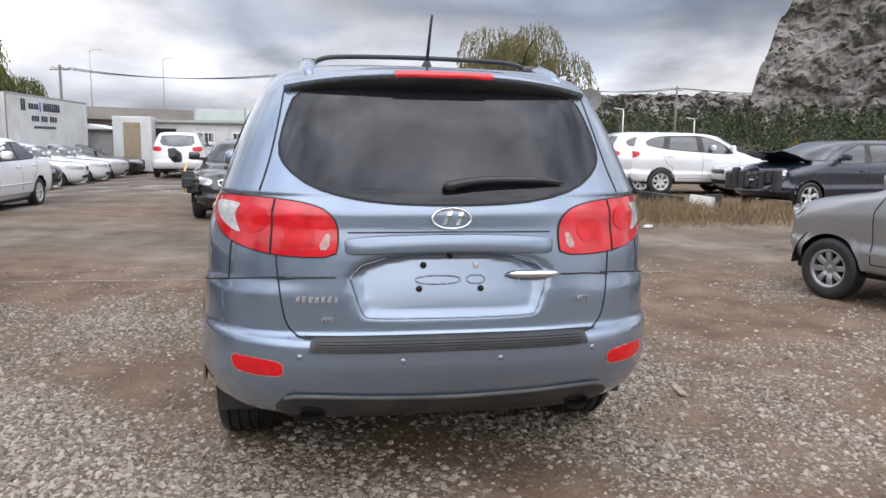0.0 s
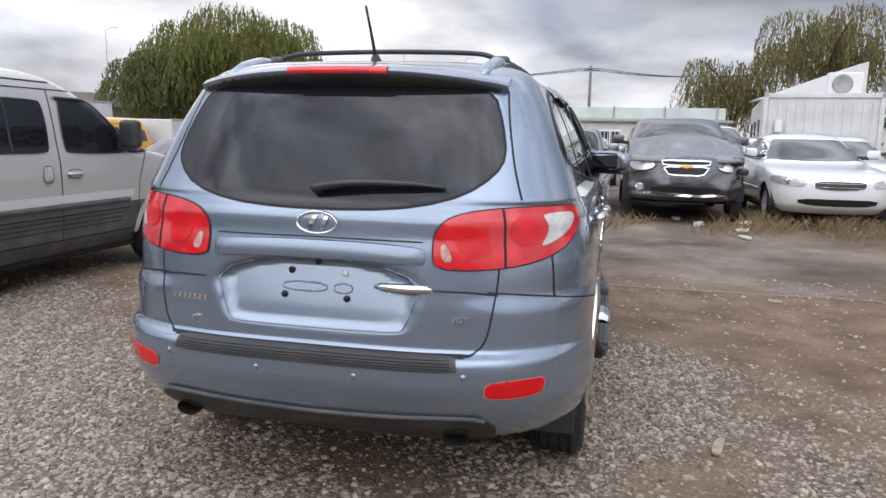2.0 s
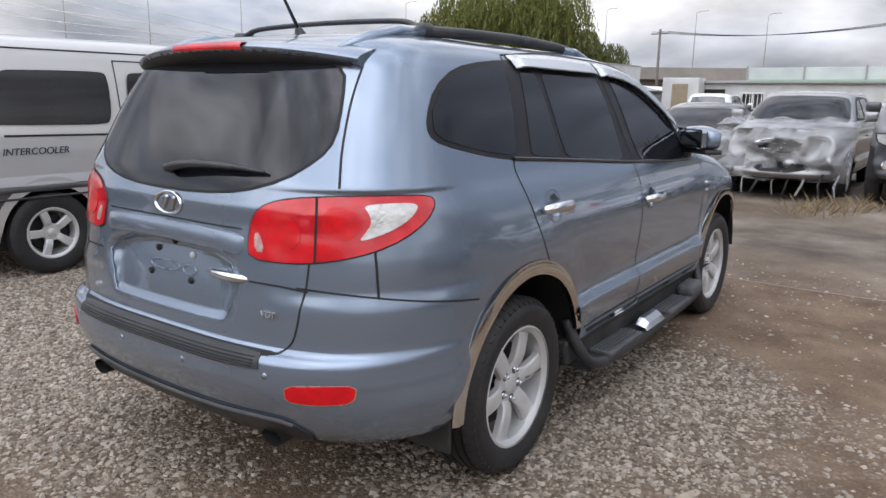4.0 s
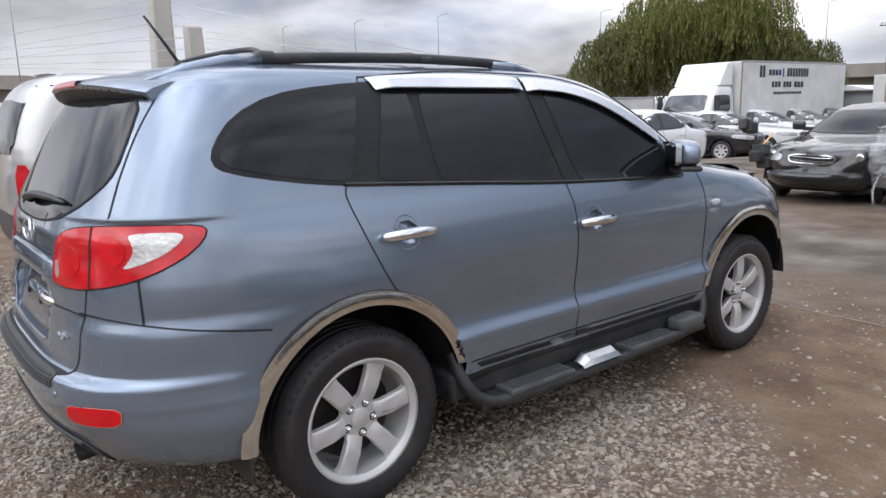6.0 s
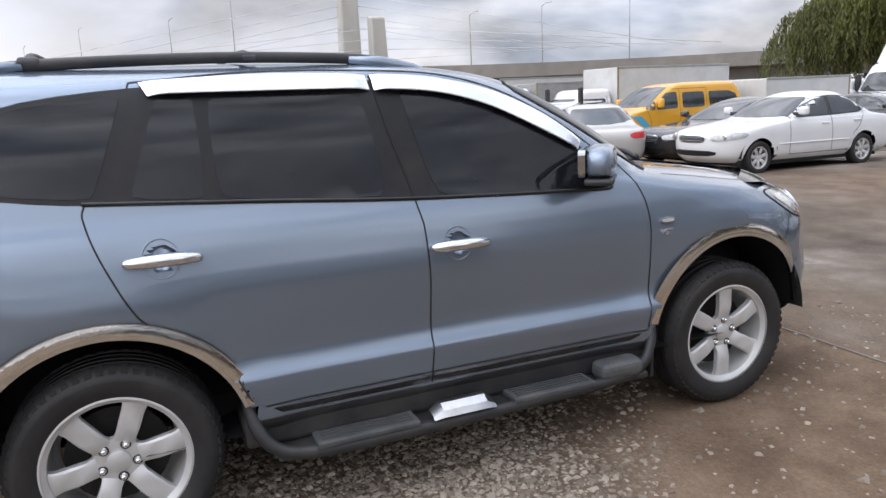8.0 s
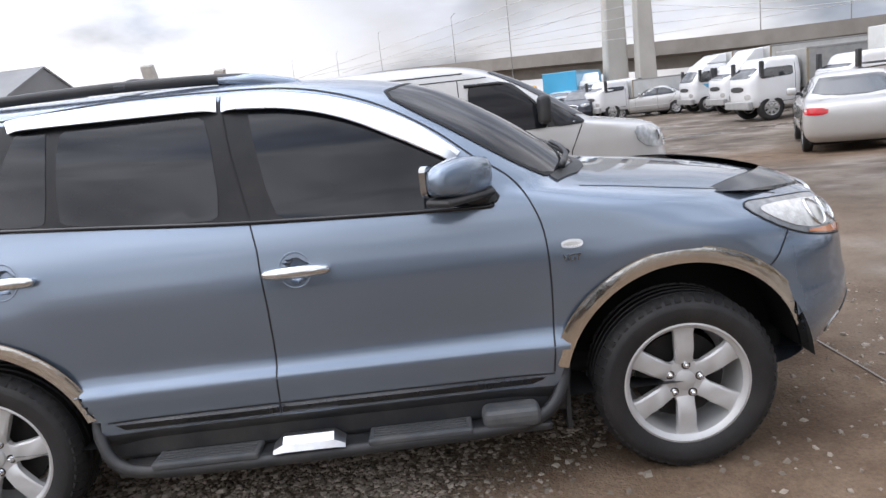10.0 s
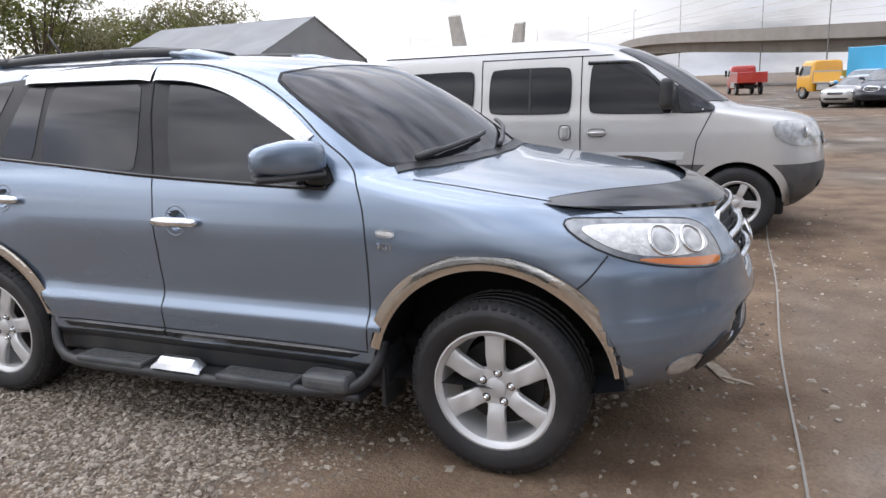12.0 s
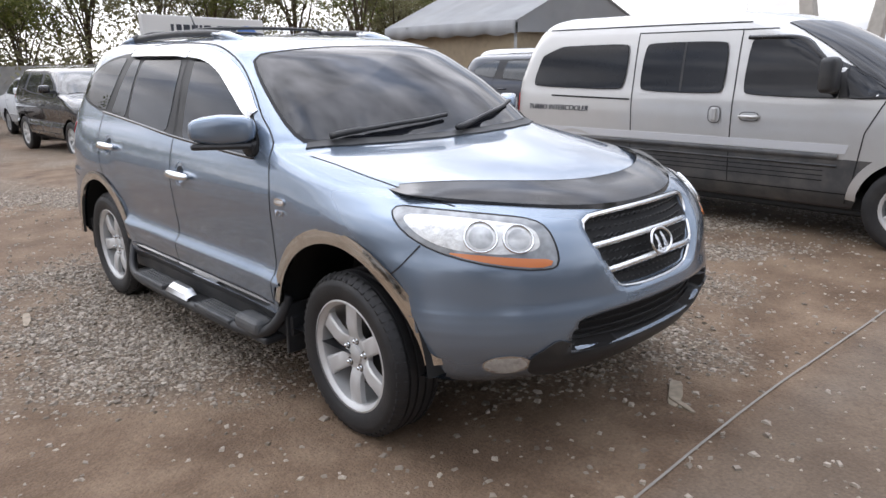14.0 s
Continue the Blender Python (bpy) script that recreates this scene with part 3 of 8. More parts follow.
    if fine:
        # Dark flat rings on the hub stand in for shade in the nut pockets.
        pocket_shade = [moved(lathe([(rim * 0.075, x0 - 0.0095), (rim * 0.062, x0 - 0.0088), (rim * 0.05, x0 - 0.0088), (rim * 0.045, x0 - 0.009)], 16), Matrix.Translation((0, rim * 0.255 * math.cos(2 * math.pi * (i + 0.5) / lugs + 0.3), rim * 0.255 * math.sin(2 * math.pi * (i + 0.5) / lugs + 0.3)))) for i in range(lugs)]
        disc = merge(disc, *pocket_shade)
    return tyre, merge(barrel, hub, *sp), disc, nuts


def add_wheel(parent, name, x, y, z, side, meshes, mat_rim, turn=0.0, spin=0.0, cache={}):
    """A wheel of a car as a part with its tyre, rim, disc and nuts below it; side +1 faces right."""
    tyre, rim, disc, nuts = meshes
    hold = new(name)
    hold.parent = parent
    hold.empty_display_size = 0.05
    hold.matrix_basis = Matrix.Translation((x, y, z)) @ Matrix.Rotation(turn + (0 if side > 0 else math.pi), 4, "Z") @ Matrix.Rotation(spin, 4, "X")
    key = id(meshes)
    if key not in cache:
        cache[key] = {}
    c = cache[key]

    def put(nm, vf, mat):
        if (nm, mat.name) not in c:
            ob = mesh_part(nm, vf[0], vf[1], mat, hold, smooth=True)
            for p in ob.data.polygons:
                p.use_smooth = True
            ob.data.set_sharp_from_angle(angle=radians(35))
            c[(nm, mat.name)] = ob.data
        else:
            ob = new(nm, c[(nm, mat.name)])
            ob.parent = hold
        return ob

    put("tyre", tyre, M["tyre"])
    if nuts:
        tagged(put("tread", TREAD[0.352], M["tyre"]), kind="stuff")
    put("rim", rim, mat_rim)
    put("brake_disc", disc, M["alloy_dark"])
    for i, nut in enumerate(nuts):
        put("wheel_nut", nut, M["satin"]) if i == 0 else None
    if nuts:
        for i in range(1, len(nuts)):
            ob = new("wheel_nut", c[("wheel_nut", "satin_chrome")])
            ob.parent = hold
            ob.matrix_basis = Matrix.Rotation(2 * math.pi * i / len(nuts), 4, "X")
    return hold


# ---- the blue sport utility car ----
SUV_TABLE = [
    (0.345, 0.885, -0.86, 0.74, 3.47, 0.80), (0.40, 0.918, -0.925, 0.80, 3.54, 0.84), (0.48, 0.930, -0.965, 0.85, 3.59, 0.86),
    (0.54, 0.940, -0.985, 0.90, 3.612, 0.86), (0.566, 0.941, -0.990, 0.92, 3.615, 0.86), (0.610, 0.917, -0.990, 0.92, 3.614, 0.86),
    (0.643, 0.910, -0.984, 0.90, 3.609, 0.86), (0.657, 0.910, -0.970, 0.88, 3.606, 0.86), (0.676, 0.911, -0.934, 0.84, 3.602, 0.86),
    (0.80, 0.924, -0.924, 0.82, 3.585, 0.86), (0.90, 0.930, -0.912, 0.80, 3.535, 0.86), (0.95, 0.927, -0.905, 0.78, 3.49, 0.88),
    (1.00, 0.919, -0.897, 0.76, 3.40, 0.92), (1.05, 0.908, -0.888, 0.74, 3.24, 0.88), (1.095, 0.893, -0.884, 0.70, 2.98, 0.80),
    (1.13, 0.878, -0.872, 0.66, 2.72, 0.66), (1.155, 0.866, -0.862, 0.62, 2.54, 0.54), (1.175, 0.857, -0.853, 0.54, 2.46, 0.48),
    (1.22, 0.840, -0.830, 0.53, 2.40, 0.46), (1.30, 0.810, -0.788, 0.50, 2.30, 0.46), (1.40, 0.772, -0.735, 0.47, 2.16, 0.46),
    (1.50, 0.726, -0.678, 0.44, 1.99, 0.46), (1.56, 0.694, -0.640, 0.42, 1.87, 0.46), (1.60, 0.668, -0.605, 0.42, 1.75, 0.46),
    (1.635, 0.625, -0.545, 0.42, 1.58, 0.46), (1.658, 0.560, -0.465, 0.40, 1.38, 0.44), (1.675, 0.470, -0.330, 0.38, 1.12, 0.40),
    (1.686, 0.340, -0.10, 0.28, 0.82, 0.32), (1.690, 0.170, 0.15, 0.15, 0.52, 0.16)]
HUB_R, HUB_F = (0.0, 0.343), (2.70, 0.343)
ARCH_R, ARCH_F = (0.0, 0.350, 0.445, 0.500), (2.692, 0.365, 0.463, 0.524)
PLATE = rounded([(-0.385, 0.958), (-0.325, 0.745), (-0.29, 0.728), (0.29, 0.728), (0.325, 0.745), (0.385, 0.958)], 2)
GRILLE = rounded([(-0.40, 0.945), (-0.27, 0.70), (-0.20, 0.672), (0.20, 0.672), (0.27, 0.70), (0.40, 0.945), (0.2, 0.965), (-0.2, 0.965)], 2)
MOUTH = rounded([(-0.50, 0.50), (-0.46, 0.595), (-0.40, 0.612), (0.40, 0.612), (0.46, 0.595), (0.50, 0.50), (0.40, 0.475), (-0.40, 0.475)], 2)


def suv_tweak(v):
    """Flares round the wheels, the hollow for the plate, the grille's and the mouth's hollows, a crown on the bonnet."""
    out = v.copy()
    for i, (x, y, z) in enumerate(v):
        for cy, cz, r0, r1 in (ARCH_R, ARCH_F):
            d = math.hypot(y - cy, z - cz)
            if d < 0.8 and abs(x) > 0.5:
                out[i, 0] += math.copysign(0.011 * math.exp(-((d - r1) / 0.10) ** 2), x)
        if 0.48 < z < 0.80 and (y < -0.2 or y > 2.85):
            k = ease(-y, 0.2, 0.55) if y < 0 else ease(y, 2.85, 3.15)
            now = np.interp(z, (0.48, 0.54, 0.566, 0.61, 0.643, 0.676, 0.80), (0.930, 0.940, 0.941, 0.917, 0.910, 0.911, 0.924))
            then = np.interp(z, (0.48, 0.60, 0.70, 0.80), (0.930, 0.932, 0.926, 0.924))
            out[i, 0] *= 1 + (then / now - 1) * k
        if (y < -0.2 or y > 2.9) and 0.40 < z < 0.88:
            k = min(1, max(0, (0.866 - z) / 0.065))
            k = k * k * (3 - 2 * k) * min(1, max(0, (z - 0.40) / 0.10))
            k *= min(1, (-0.2 - y) / 0.3) if y < 0 else 0.8 * min(1, (y - 2.9) / 0.3)
            out[i, 0] += 0.018 * k * x / 0.92
            if y < 0 and abs(x) > 0.45:
                out[i, 1] -= 0.008 * k * min(1, (abs(x) - 0.45) / 0.2)
        if y < -0.5 and abs(x) < 0.6 and 0.6 < z < 1.1:
            e = edge_distance(PLATE, x, z) * (1 if inside(PLATE, x, z) else -1)
            out[i, 1] += (0.014 + 0.034 * max(0, min(1, (z - 0.728) / 0.22))) * min(1, max(0, (e + 0.006) / 0.020))
        if y > 3.0 and abs(x) < 0.6:
            for shape, depth in ((GRILLE, 0.055), (MOUTH, 0.08)):
                e = edge_distance(shape, x, z) * (1 if inside(shape, x, z) else -1)
                out[i, 1] -= depth * min(1, max(0, (e + 0.004) / 0.022))
    return out


def suv_sort(x, y, z):
    ax = abs(x)
    for cy, cz, r0, r1 in (ARCH_R, ARCH_F):
        if math.hypot(y - cy, z - cz) < r0 + 0.028 and ax > 0.55 and z < 0.95:
            return None
    side = "right" if x > 0 else "left"
    if ax > 0.7 and min(math.hypot(y - 0.215, z - 1.036), math.hypot(y - 1.283, z - 0.963)) < 0.044:
        return None
    if y < -0.25 and z < 0.87 - 0.15 * (y + 0.86) and (z < 0.666 or ax > 0.60 + 0.1 * max(0, z - 0.7)):
        return "rear_bumper"
    if y < -0.45 and z >= 0.666 and ax < 0.645 - 0.30 * max(0, z - 1.16) and z < 1.59:
        return "tailgate"
    if y > 2.55 and (z < 0.62 + (y - 3.1) * 0.72 or (y > 3.2 and z < 0.955)):
        return "front_bumper"
    if y > 2.3 and z > 0.95 and ax < 0.775 and y - 2.3 > (z - 1.16) * 1.2:
        return "bonnet"
    if z < 0.415 and 0.40 < y < 2.25:
        return "rocker"
    if 0.40 < z < 1.62 and ax > 0.6:
        split = 1.15 if z < 1.14 else 1.15 - (z - 1.14) * 0.22
        if split <= y < (2.195 if z < 1.1 else 2.195 - (z - 1.1) * 1.25):
            return "front_door_" + side
        edge = 0.0 if z > 1.1 else (0.0 + max(0, 1.1 - z) * 0.45)
        if edge + max(0, z - 1.22) * 0.35 <= y < split and math.hypot(y, z - 0.35) > 0.47:
            return "rear_door_" + side
    return "body"


def build_suv(m):
    car = thing("sport_utility_car", m, "steel blue five-door sport utility car with chrome trim, parked on gravel", "car")
    sh = Shell(SUV_TABLE, step=0.013, counts=(64, 96, 58), tweak=suv_tweak)
    panels = {}
    names = {"front_door_right": "front_door", "front_door_left": "front_door", "rear_door_right": "rear_door", "rear_door_left": "rear_door"}
    for name, v, f, n in sh.split(suv_sort):
        panels[name] = mesh_part(names.get(name, name), v, f, M["plastic"] if name == "rocker" else M["blue"], car, normals=n)
    gate, fb, rb, bonnet = panels["tailgate"], panels["front_bumper"], panels["rear_bumper"], panels["bonnet"]
    body = panels["body"]

    # wheel wells
    for cy, cz, r0, r1 in (ARCH_R, ARCH_F):
        vs, fs = [], []
        line = arc(cy, cz, r0 + 0.035, 4, 176, 40)
        for y, z in line:
            vs += [(0.90, y, z), (0.52, y, z)]
        fs = [(2 * i, 2 * i + 1, 2 * i + 3, 2 * i + 2) for i in range(len(line) - 1)]
        fs.append(tuple(2 * i + 1 for i in range(len(line))))
        mesh_part("wheel_well", vs, fs, M["dark"], car)
        mesh_part("wheel_well", [(-x, y, z) for x, y, z in vs], [f[::-1] for f in fs], M["dark"], car)
    part("underbody", rbox(-0.62, 0.62, -0.70, 3.20, 0.315, 0.42, 0.03), M["dark"], car, "black underbody")

    # polished arch trims
    for cy, cz, r0, r1 in (ARCH_R, ARCH_F):
        a0, a1 = (16, 178) if cy < 1 else (9, 166)
        outer = arc(cy, cz, r1, a0, a1, 48)
        inner = arc(cy, cz, r0, a0, a1, 48)
        for pa, pb in ((0, 26), (26, 48)) if cy < 1 else ((0, 16), (16, 48)):
            i0, i1 = int(round(pa)), int(round(pb))
            vs, fs = [], []
            for (ya, za), (yb, zb) in zip(outer[i0:i1 + 1], inner[i0:i1 + 1]):
                pts = []
                for s in (0, 0.12, 0.5, 0.88, 1.0):
                    q, n = sh.drop("R", ya + (yb - ya) * s, 0.80)
                    x = q.x if q else 0.93
                    pts.append((x + (0.010, 0.017, 0.019, 0.018, 0.013)[int(s * 4 + 0.5)], ya + (yb - ya) * s, za + (zb - za) * s))
                pts.append((pts[-1][0] - 0.018, yb, zb))
                vs += pts
            for i in range(len(vs) // 6 - 1):
                for k in range(5):
                    fs.append((i * 6 + k, (i + 1) * 6 + k, (i + 1) * 6 + k + 1, i * 6 + k + 1))
            o = mesh_part("arch_trim", vs, fs, M["steel"], car, "polished steel wheel arch trim reflecting the ground")
            o.data.set_sharp_from_angle(angle=radians(50))
            mesh_part("arch_trim", [(-p[0], p[1], p[2]) for p in vs], [f[::-1] for f in fs], M["steel"], car, "polished steel wheel arch trim")

    # wheels
    meshes = wheel_meshes(0.352, 0.235, 0.240, 6, 5)
    for s in (1, -1):
        add_wheel(car, "wheel", s * 0.800, HUB_R[0], HUB_R[1], s, meshes, M["alloy"], spin=0.16)
        add_wheel(car, "wheel", s * 0.800, HUB_F[0], HUB_F[1], s, meshes, M["alloy"], turn=-0.02, spin=0.52)
    # mud flaps
    for s in (1, -1):
        part("mud_flap", rbox(s * 0.70 if s > 0 else -0.885, 0.885 if s > 0 else -0.70, -0.450, -0.435, 0.235, 0.46, 0.006), M["plastic"], car)
        part("mud_flap", rbox(s * 0.72 if s > 0 else -0.915, 0.915 if s > 0 else -0.72, 2.225, 2.245, 0.22, 0.46, 0.006), M["plastic"], car)

    # side windows: black surround, panes
    dlo = [(0.0, 1.222), (0.56, 1.182), (1.13, 1.140), (1.93, 1.104), (2.035, 1.112), (2.06, 1.150), (1.92, 1.290), (1.74, 1.420), (1.52, 1.522), (1.30, 1.575),
           (1.03, 1.598), (0.30, 1.600), (0.02, 1.582), (-0.20, 1.550), (-0.36, 1.480), (-0.445, 1.390), (-0.465, 1.330), (-0.42, 1.296), (-0.20, 1.250)]
    sh.patch("window_surround", "R", rounded(dlo, 1), 0.0022, M["pillar"], car, "satin black window surround", step=0.035, mirror=True)
    panes = {"front_window": [(1.225, 1.140), (1.93, 1.112), (1.955, 1.135), (1.90, 1.255), (1.72, 1.385), (1.50, 1.490), (1.32, 1.535), (1.145, 1.550)],
             "rear_window": [(0.425, 1.204), (1.035, 1.156), (0.995, 1.550), (0.425, 1.556)],
             "vent_window": [(0.140, 1.230), (0.385, 1.210), (0.385, 1.556), (0.262, 1.556)],
             "quarter_window": [(0.035, 1.236), (-0.19, 1.264), (-0.40, 1.310), (-0.435, 1.338), (-0.415, 1.400), (-0.335, 1.472), (-0.18, 1.533), (0.02, 1.562), (0.155, 1.566)]}
    for nm, p in panes.items():
        holder = panels["front_door_right"] if nm == "front_window" else (panels["rear_door_right"] if nm in ("rear_window", "vent_window") else car)
        sh.patch(nm, "R", rounded(p, 2, 0.08), 0.0045, M["glass"], holder, "dark tinted glass", step=0.04, mirror=True)
    sh.ribbon("belt_moulding", "R", spline([(0.0, 1.228), (0.56, 1.188), (1.13, 1.146), (1.93, 1.110), (2.03, 1.116)], 6), 0.014, 0.006, M["gloss_black"], car, lift=0.006, mirror=True)
    # door glass of the near side shows the pillars
    for line, w in (([(1.135, 1.145), (1.075, 1.40), (1.045, 1.597)], 0.007),):
        sh.ribbon("door_gap", "R", line, w, 0.0052, M["rubberstrip"], car, mirror=True)

    # chrome rain visors over the side windows
    for nm, up, lo in (("rain_visor", spline([(0.215, 1.612), (0.60, 1.624), (1.030, 1.616)], 10), spline([(0.240, 1.558), (0.60, 1.556), (1.034, 1.552)], 10)),
                       ("rain_visor", spline([(1.050, 1.616), (1.30, 1.597), (1.54, 1.540), (1.76, 1.438), (1.930, 1.312)], 8), spline([(1.052, 1.550), (1.29, 1.529), (1.50, 1.474), (1.71, 1.374), (1.895, 1.272)], 8))):
        vs, fs = [], []
        for i, ((ya, za), (yb, zb)) in enumerate(zip(up, lo)):
            end = min(1.0, 0.35 + min(i, len(up) - 1 - i) / 2.0)
            for s, o in ((0, 0.004), (0.05, 0.012), (0.30, 0.019), (0.40, 0.025), (0.95, 0.031), (1.0, 0.029), (1.0, 0.022)):
                q, n = sh.drop("R", ya + (yb - ya) * s, za + (zb - za) * s)
                vs.append(q + n * o * end)
        for i in range(len(up) - 1):
            for k in range(6):
                fs.append((i * 7 + k, i * 7 + k + 1, (i + 1) * 7 + k + 1, (i + 1) * 7 + k))
        for s in (1, -1):
            o = mesh_part(nm, [(s * p[0], p[1], p[2]) for p in vs], fs if s < 0 else [f[::-1] for f in fs], M["satin"], car, "chrome rain visor")
            o.data.set_sharp_from_angle(angle=radians(20))
    # seams
    seams = [("R", [(1.045, 1.612), (1.075, 1.40), (1.132, 1.15), (1.152, 1.05), (1.162, 0.83), (1.158, 0.61), (1.148, 0.42)]),
             ("R", spline([(0.185, 1.612), (0.10, 1.40), (0.01, 1.23), (0.0, 1.165), (0.045, 1.02), (0.13, 0.845), (0.22, 0.79), (0.30, 0.745), (0.39, 0.63), (0.455, 0.49)], 5)),
             ("R", spline([(1.975, 1.29), (2.10, 1.20), (2.165, 1.10), (2.20, 0.97), (2.206, 0.73), (2.190, 0.47)], 5)),
             ("R", spline([(0.185, 1.612), (0.60, 1.640), (1.04, 1.634), (1.34, 1.610), (1.60, 1.535), (1.82, 1.412), (1.975, 1.29)], 5)),
             ("R", [(-0.86, 0.872), (-0.61, 0.826), (-0.36, 0.786)]),
             ("R", spline([(3.115, 0.885), (3.05, 0.80), (2.99, 0.755)], 4)),
             ("R", [(0.50, 0.462), (1.15, 0.464), (2.19, 0.462)]),
             ("B", spline([(0.628, 0.985), (0.622, 0.88), (0.598, 0.725), (0.56, 0.672), (0.53, 0.664)], 4)),
             ((0.1, -0.3), [(-46, 0.862), (-53, 0.872), (-62, 0.874)]),
             ((0.1, -0.3), [(-31.5, 1.01), (-31.0, 0.845)]),
             ((0.1, -0.3), spline([(-38.5, 1.165), (-36.5, 1.30), (-32, 1.45), (-24, 1.60)], 5)),
             ("T", spline([(0.80, 2.36), (0.785, 2.52), (0.775, 2.75), (0.745, 3.0), (0.70, 3.14)], 5))]
    for view, line in seams:
        sh.ribbon("panel_gap", view, line, 0.0058, 0.0012, M["rubberstrip"], car, mirror=True)
    sh.ribbon("panel_gap", "B", [(-0.53, 0.664), (0.53, 0.664)], 0.010, 0.0012, M["rubberstrip"], car)
    sh.ribbon("panel_gap", "B", spline([(-0.60, 1.585), (-0.3, 1.612), (0, 1.62), (0.3, 1.612), (0.60, 1.585)], 4), 0.008, 0.002, M["rubberstrip"], car)

    # lower door cladding and side steps
    for s in (1, -1):
        cl = [(0.88, 0.405), (0.93, 0.425), (0.938, 0.450), (0.922, 0.461), (0.89, 0.463)]
        vs, fs = [], []
        ys = [0.50, 1.143, 1.153, 2.19]
        for a, b in ((0.50, 1.143), (1.155, 2.19)):
            o = len(vs)
            for y in (a, a + 0.05, b - 0.05, b):
                k = 0.004 if y in (a, b) else 0
                vs += [(s * (x - k), y, z) for x, z in cl]
            for i in range(3):
                for j in range(4):
                    fs.append((o + i * 5 + j, o + i * 5 + j + 1, o + (i + 1) * 5 + j + 1, o + (i + 1) * 5 + j))
        mesh_part("door_cladding", vs, fs if s < 0 else [f[::-1] for f in fs], M["gloss_black"], car, "gloss black sill cladding").data.set_sharp_from_angle(angle=radians(25))
        part("sill", rbox(min(s * 0.70, s * 0.905), max(s * 0.70, s * 0.905), 0.42, 2.25, 0.29, 0.41, 0.02), M["plastic"], car)
        step = thing_part("side_step", car)
        # the long moulding, curling up at both ends
        path = spline([(0.88, 0.445, 0.50), (0.925, 0.455, 0.40), (0.965, 0.52, 0.305), (0.985, 0.66, 0.272), (0.99, 1.0, 0.268), (0.99, 1.5, 0.274), (0.985, 1.95, 0.284), (0.965, 2.13, 0.315), (0.925, 2.215, 0.40), (0.89, 2.235, 0.50)], 6)
        vs, fs = tube([(s * x, y, z) for x, y, z in path], [0.024] * len(path), 8, flat=1.1)
        mesh_part("step_rail", vs, fs, M["plastic"], step)
        part("step_plate", rbox(min(s * 0.78, s * 0.985), max(s * 0.78, s * 0.985), 0.52, 2.16, 0.255, 0.290, 0.012), M["plastic"], step)
        for y0, y1 in ((0.66, 1.06), (1.47, 1.86)):
            part("tread_pad", rbox(min(s * 0.865, s * 1.012), max(s * 0.865, s * 1.012), y0, y1, 0.285, 0.312, 0.008, m=None), M["grey_plastic"], step, "ribbed dark grey tread pad")
            for k in range(6):
                xx = s * (0.88 + 0.021 * k)
                part("tread_rib", rbox(xx - 0.004, xx + 0.004, y0 + 0.02, y1 - 0.02, 0.310, 0.316, 0.002, 1), M["plastic"], step)
        part("step_end_cap", rbox(min(s * 0.90, s * 1.008), max(s * 0.90, s * 1.008), 1.90, 2.12, 0.285, 0.365, 0.03, 3), M["grey_plastic"], step)
        cv = [(0.955, 0.352), (0.980, 0.350), (1.010, 0.330), (1.022, 0.305), (1.0, 0.298)]
        vs, fs = [], []
        for y, k in ((1.115, 0.0), (1.155, 1.0), (1.345, 1.0), (1.385, 0.0)):
            vs += [(s * (x if k else 0.90 + (x - 0.90) * 0.94), y - (0.02 if k else 0.0) * (0.4 - z) * 0, 0.292 + (z - 0.292) * (1.0 if k else 0.45)) for x, z in cv]
        for i in range(3):
            for j in range(4):
                fs.append((i * 5 + j, i * 5 + j + 1, (i + 1) * 5 + j + 1, (i + 1) * 5 + j))
        mesh_part("step_badge", vs, fs if s < 0 else [f[::-1] for f in fs], M["steel_plain"], step, "bright chrome step insert").data.set_sharp_from_angle(angle=radians(25))

    # door handles with their cups
    for y, z, xx in ((0.220, 1.034, 0), (1.288, 0.961, 0)):
        for s in (1, -1):
            holder = panels[("rear_door_" if y < 1 else "front_door_") + ("right" if s > 0 else "left")]
            q, n = sh.drop("R", y, z)
            x = q.x
            vs, fs = [], []
            rows = [(1.10, 0.0012), (1.0, 0.0032), (0.95, -0.004), (0.82, -0.030), (0.4, -0.042)]
            for k, dx in rows:
                for i in range(24):
                    a = 2 * math.pi * i / 24
                    yy, zz = y - 0.005 + 0.058 * k * math.cos(a), z + 0.002 + 0.062 * k * math.sin(a)
                    p, nn = sh.drop("R", yy, zz)
                    vs.append((s * (p.x + dx), yy, zz))
            for j in range(4):
                for i in range(24):
                    q2 = (i + 1) % 24
                    fs.append((j * 24 + i, j * 24 + q2, (j + 1) * 24 + q2, (j + 1) * 24 + i))
            fs.append(tuple(96 + i for i in range(24)))
            mesh_part("handle_cup", vs, fs if s > 0 else [f[::-1] for f in fs], M["cup"], holder)
            pts = [(-0.118, -0.002, 0.010), (-0.105, -0.001, 0.022), (-0.06, 0.002, 0.036), (0.0, 0.003, 0.040), (0.06, 0.002, 0.036), (0.105, -0.002, 0.022), (0.118, -0.003, 0.010)]
            pts = spline(pts, 4)
            tv, tf = tube([(s * (x + o), y + a, z + b) for a, b, o in pts], [0.009 + 0.014 * math.sin(math.pi * (i + 0.6) / (len(pts) + 0.2)) ** 0.7 for i in range(len(pts))], 12, flat=1.0)
            mesh_part("handle", tv, tf, M["chrome"], holder, "chrome door handle")

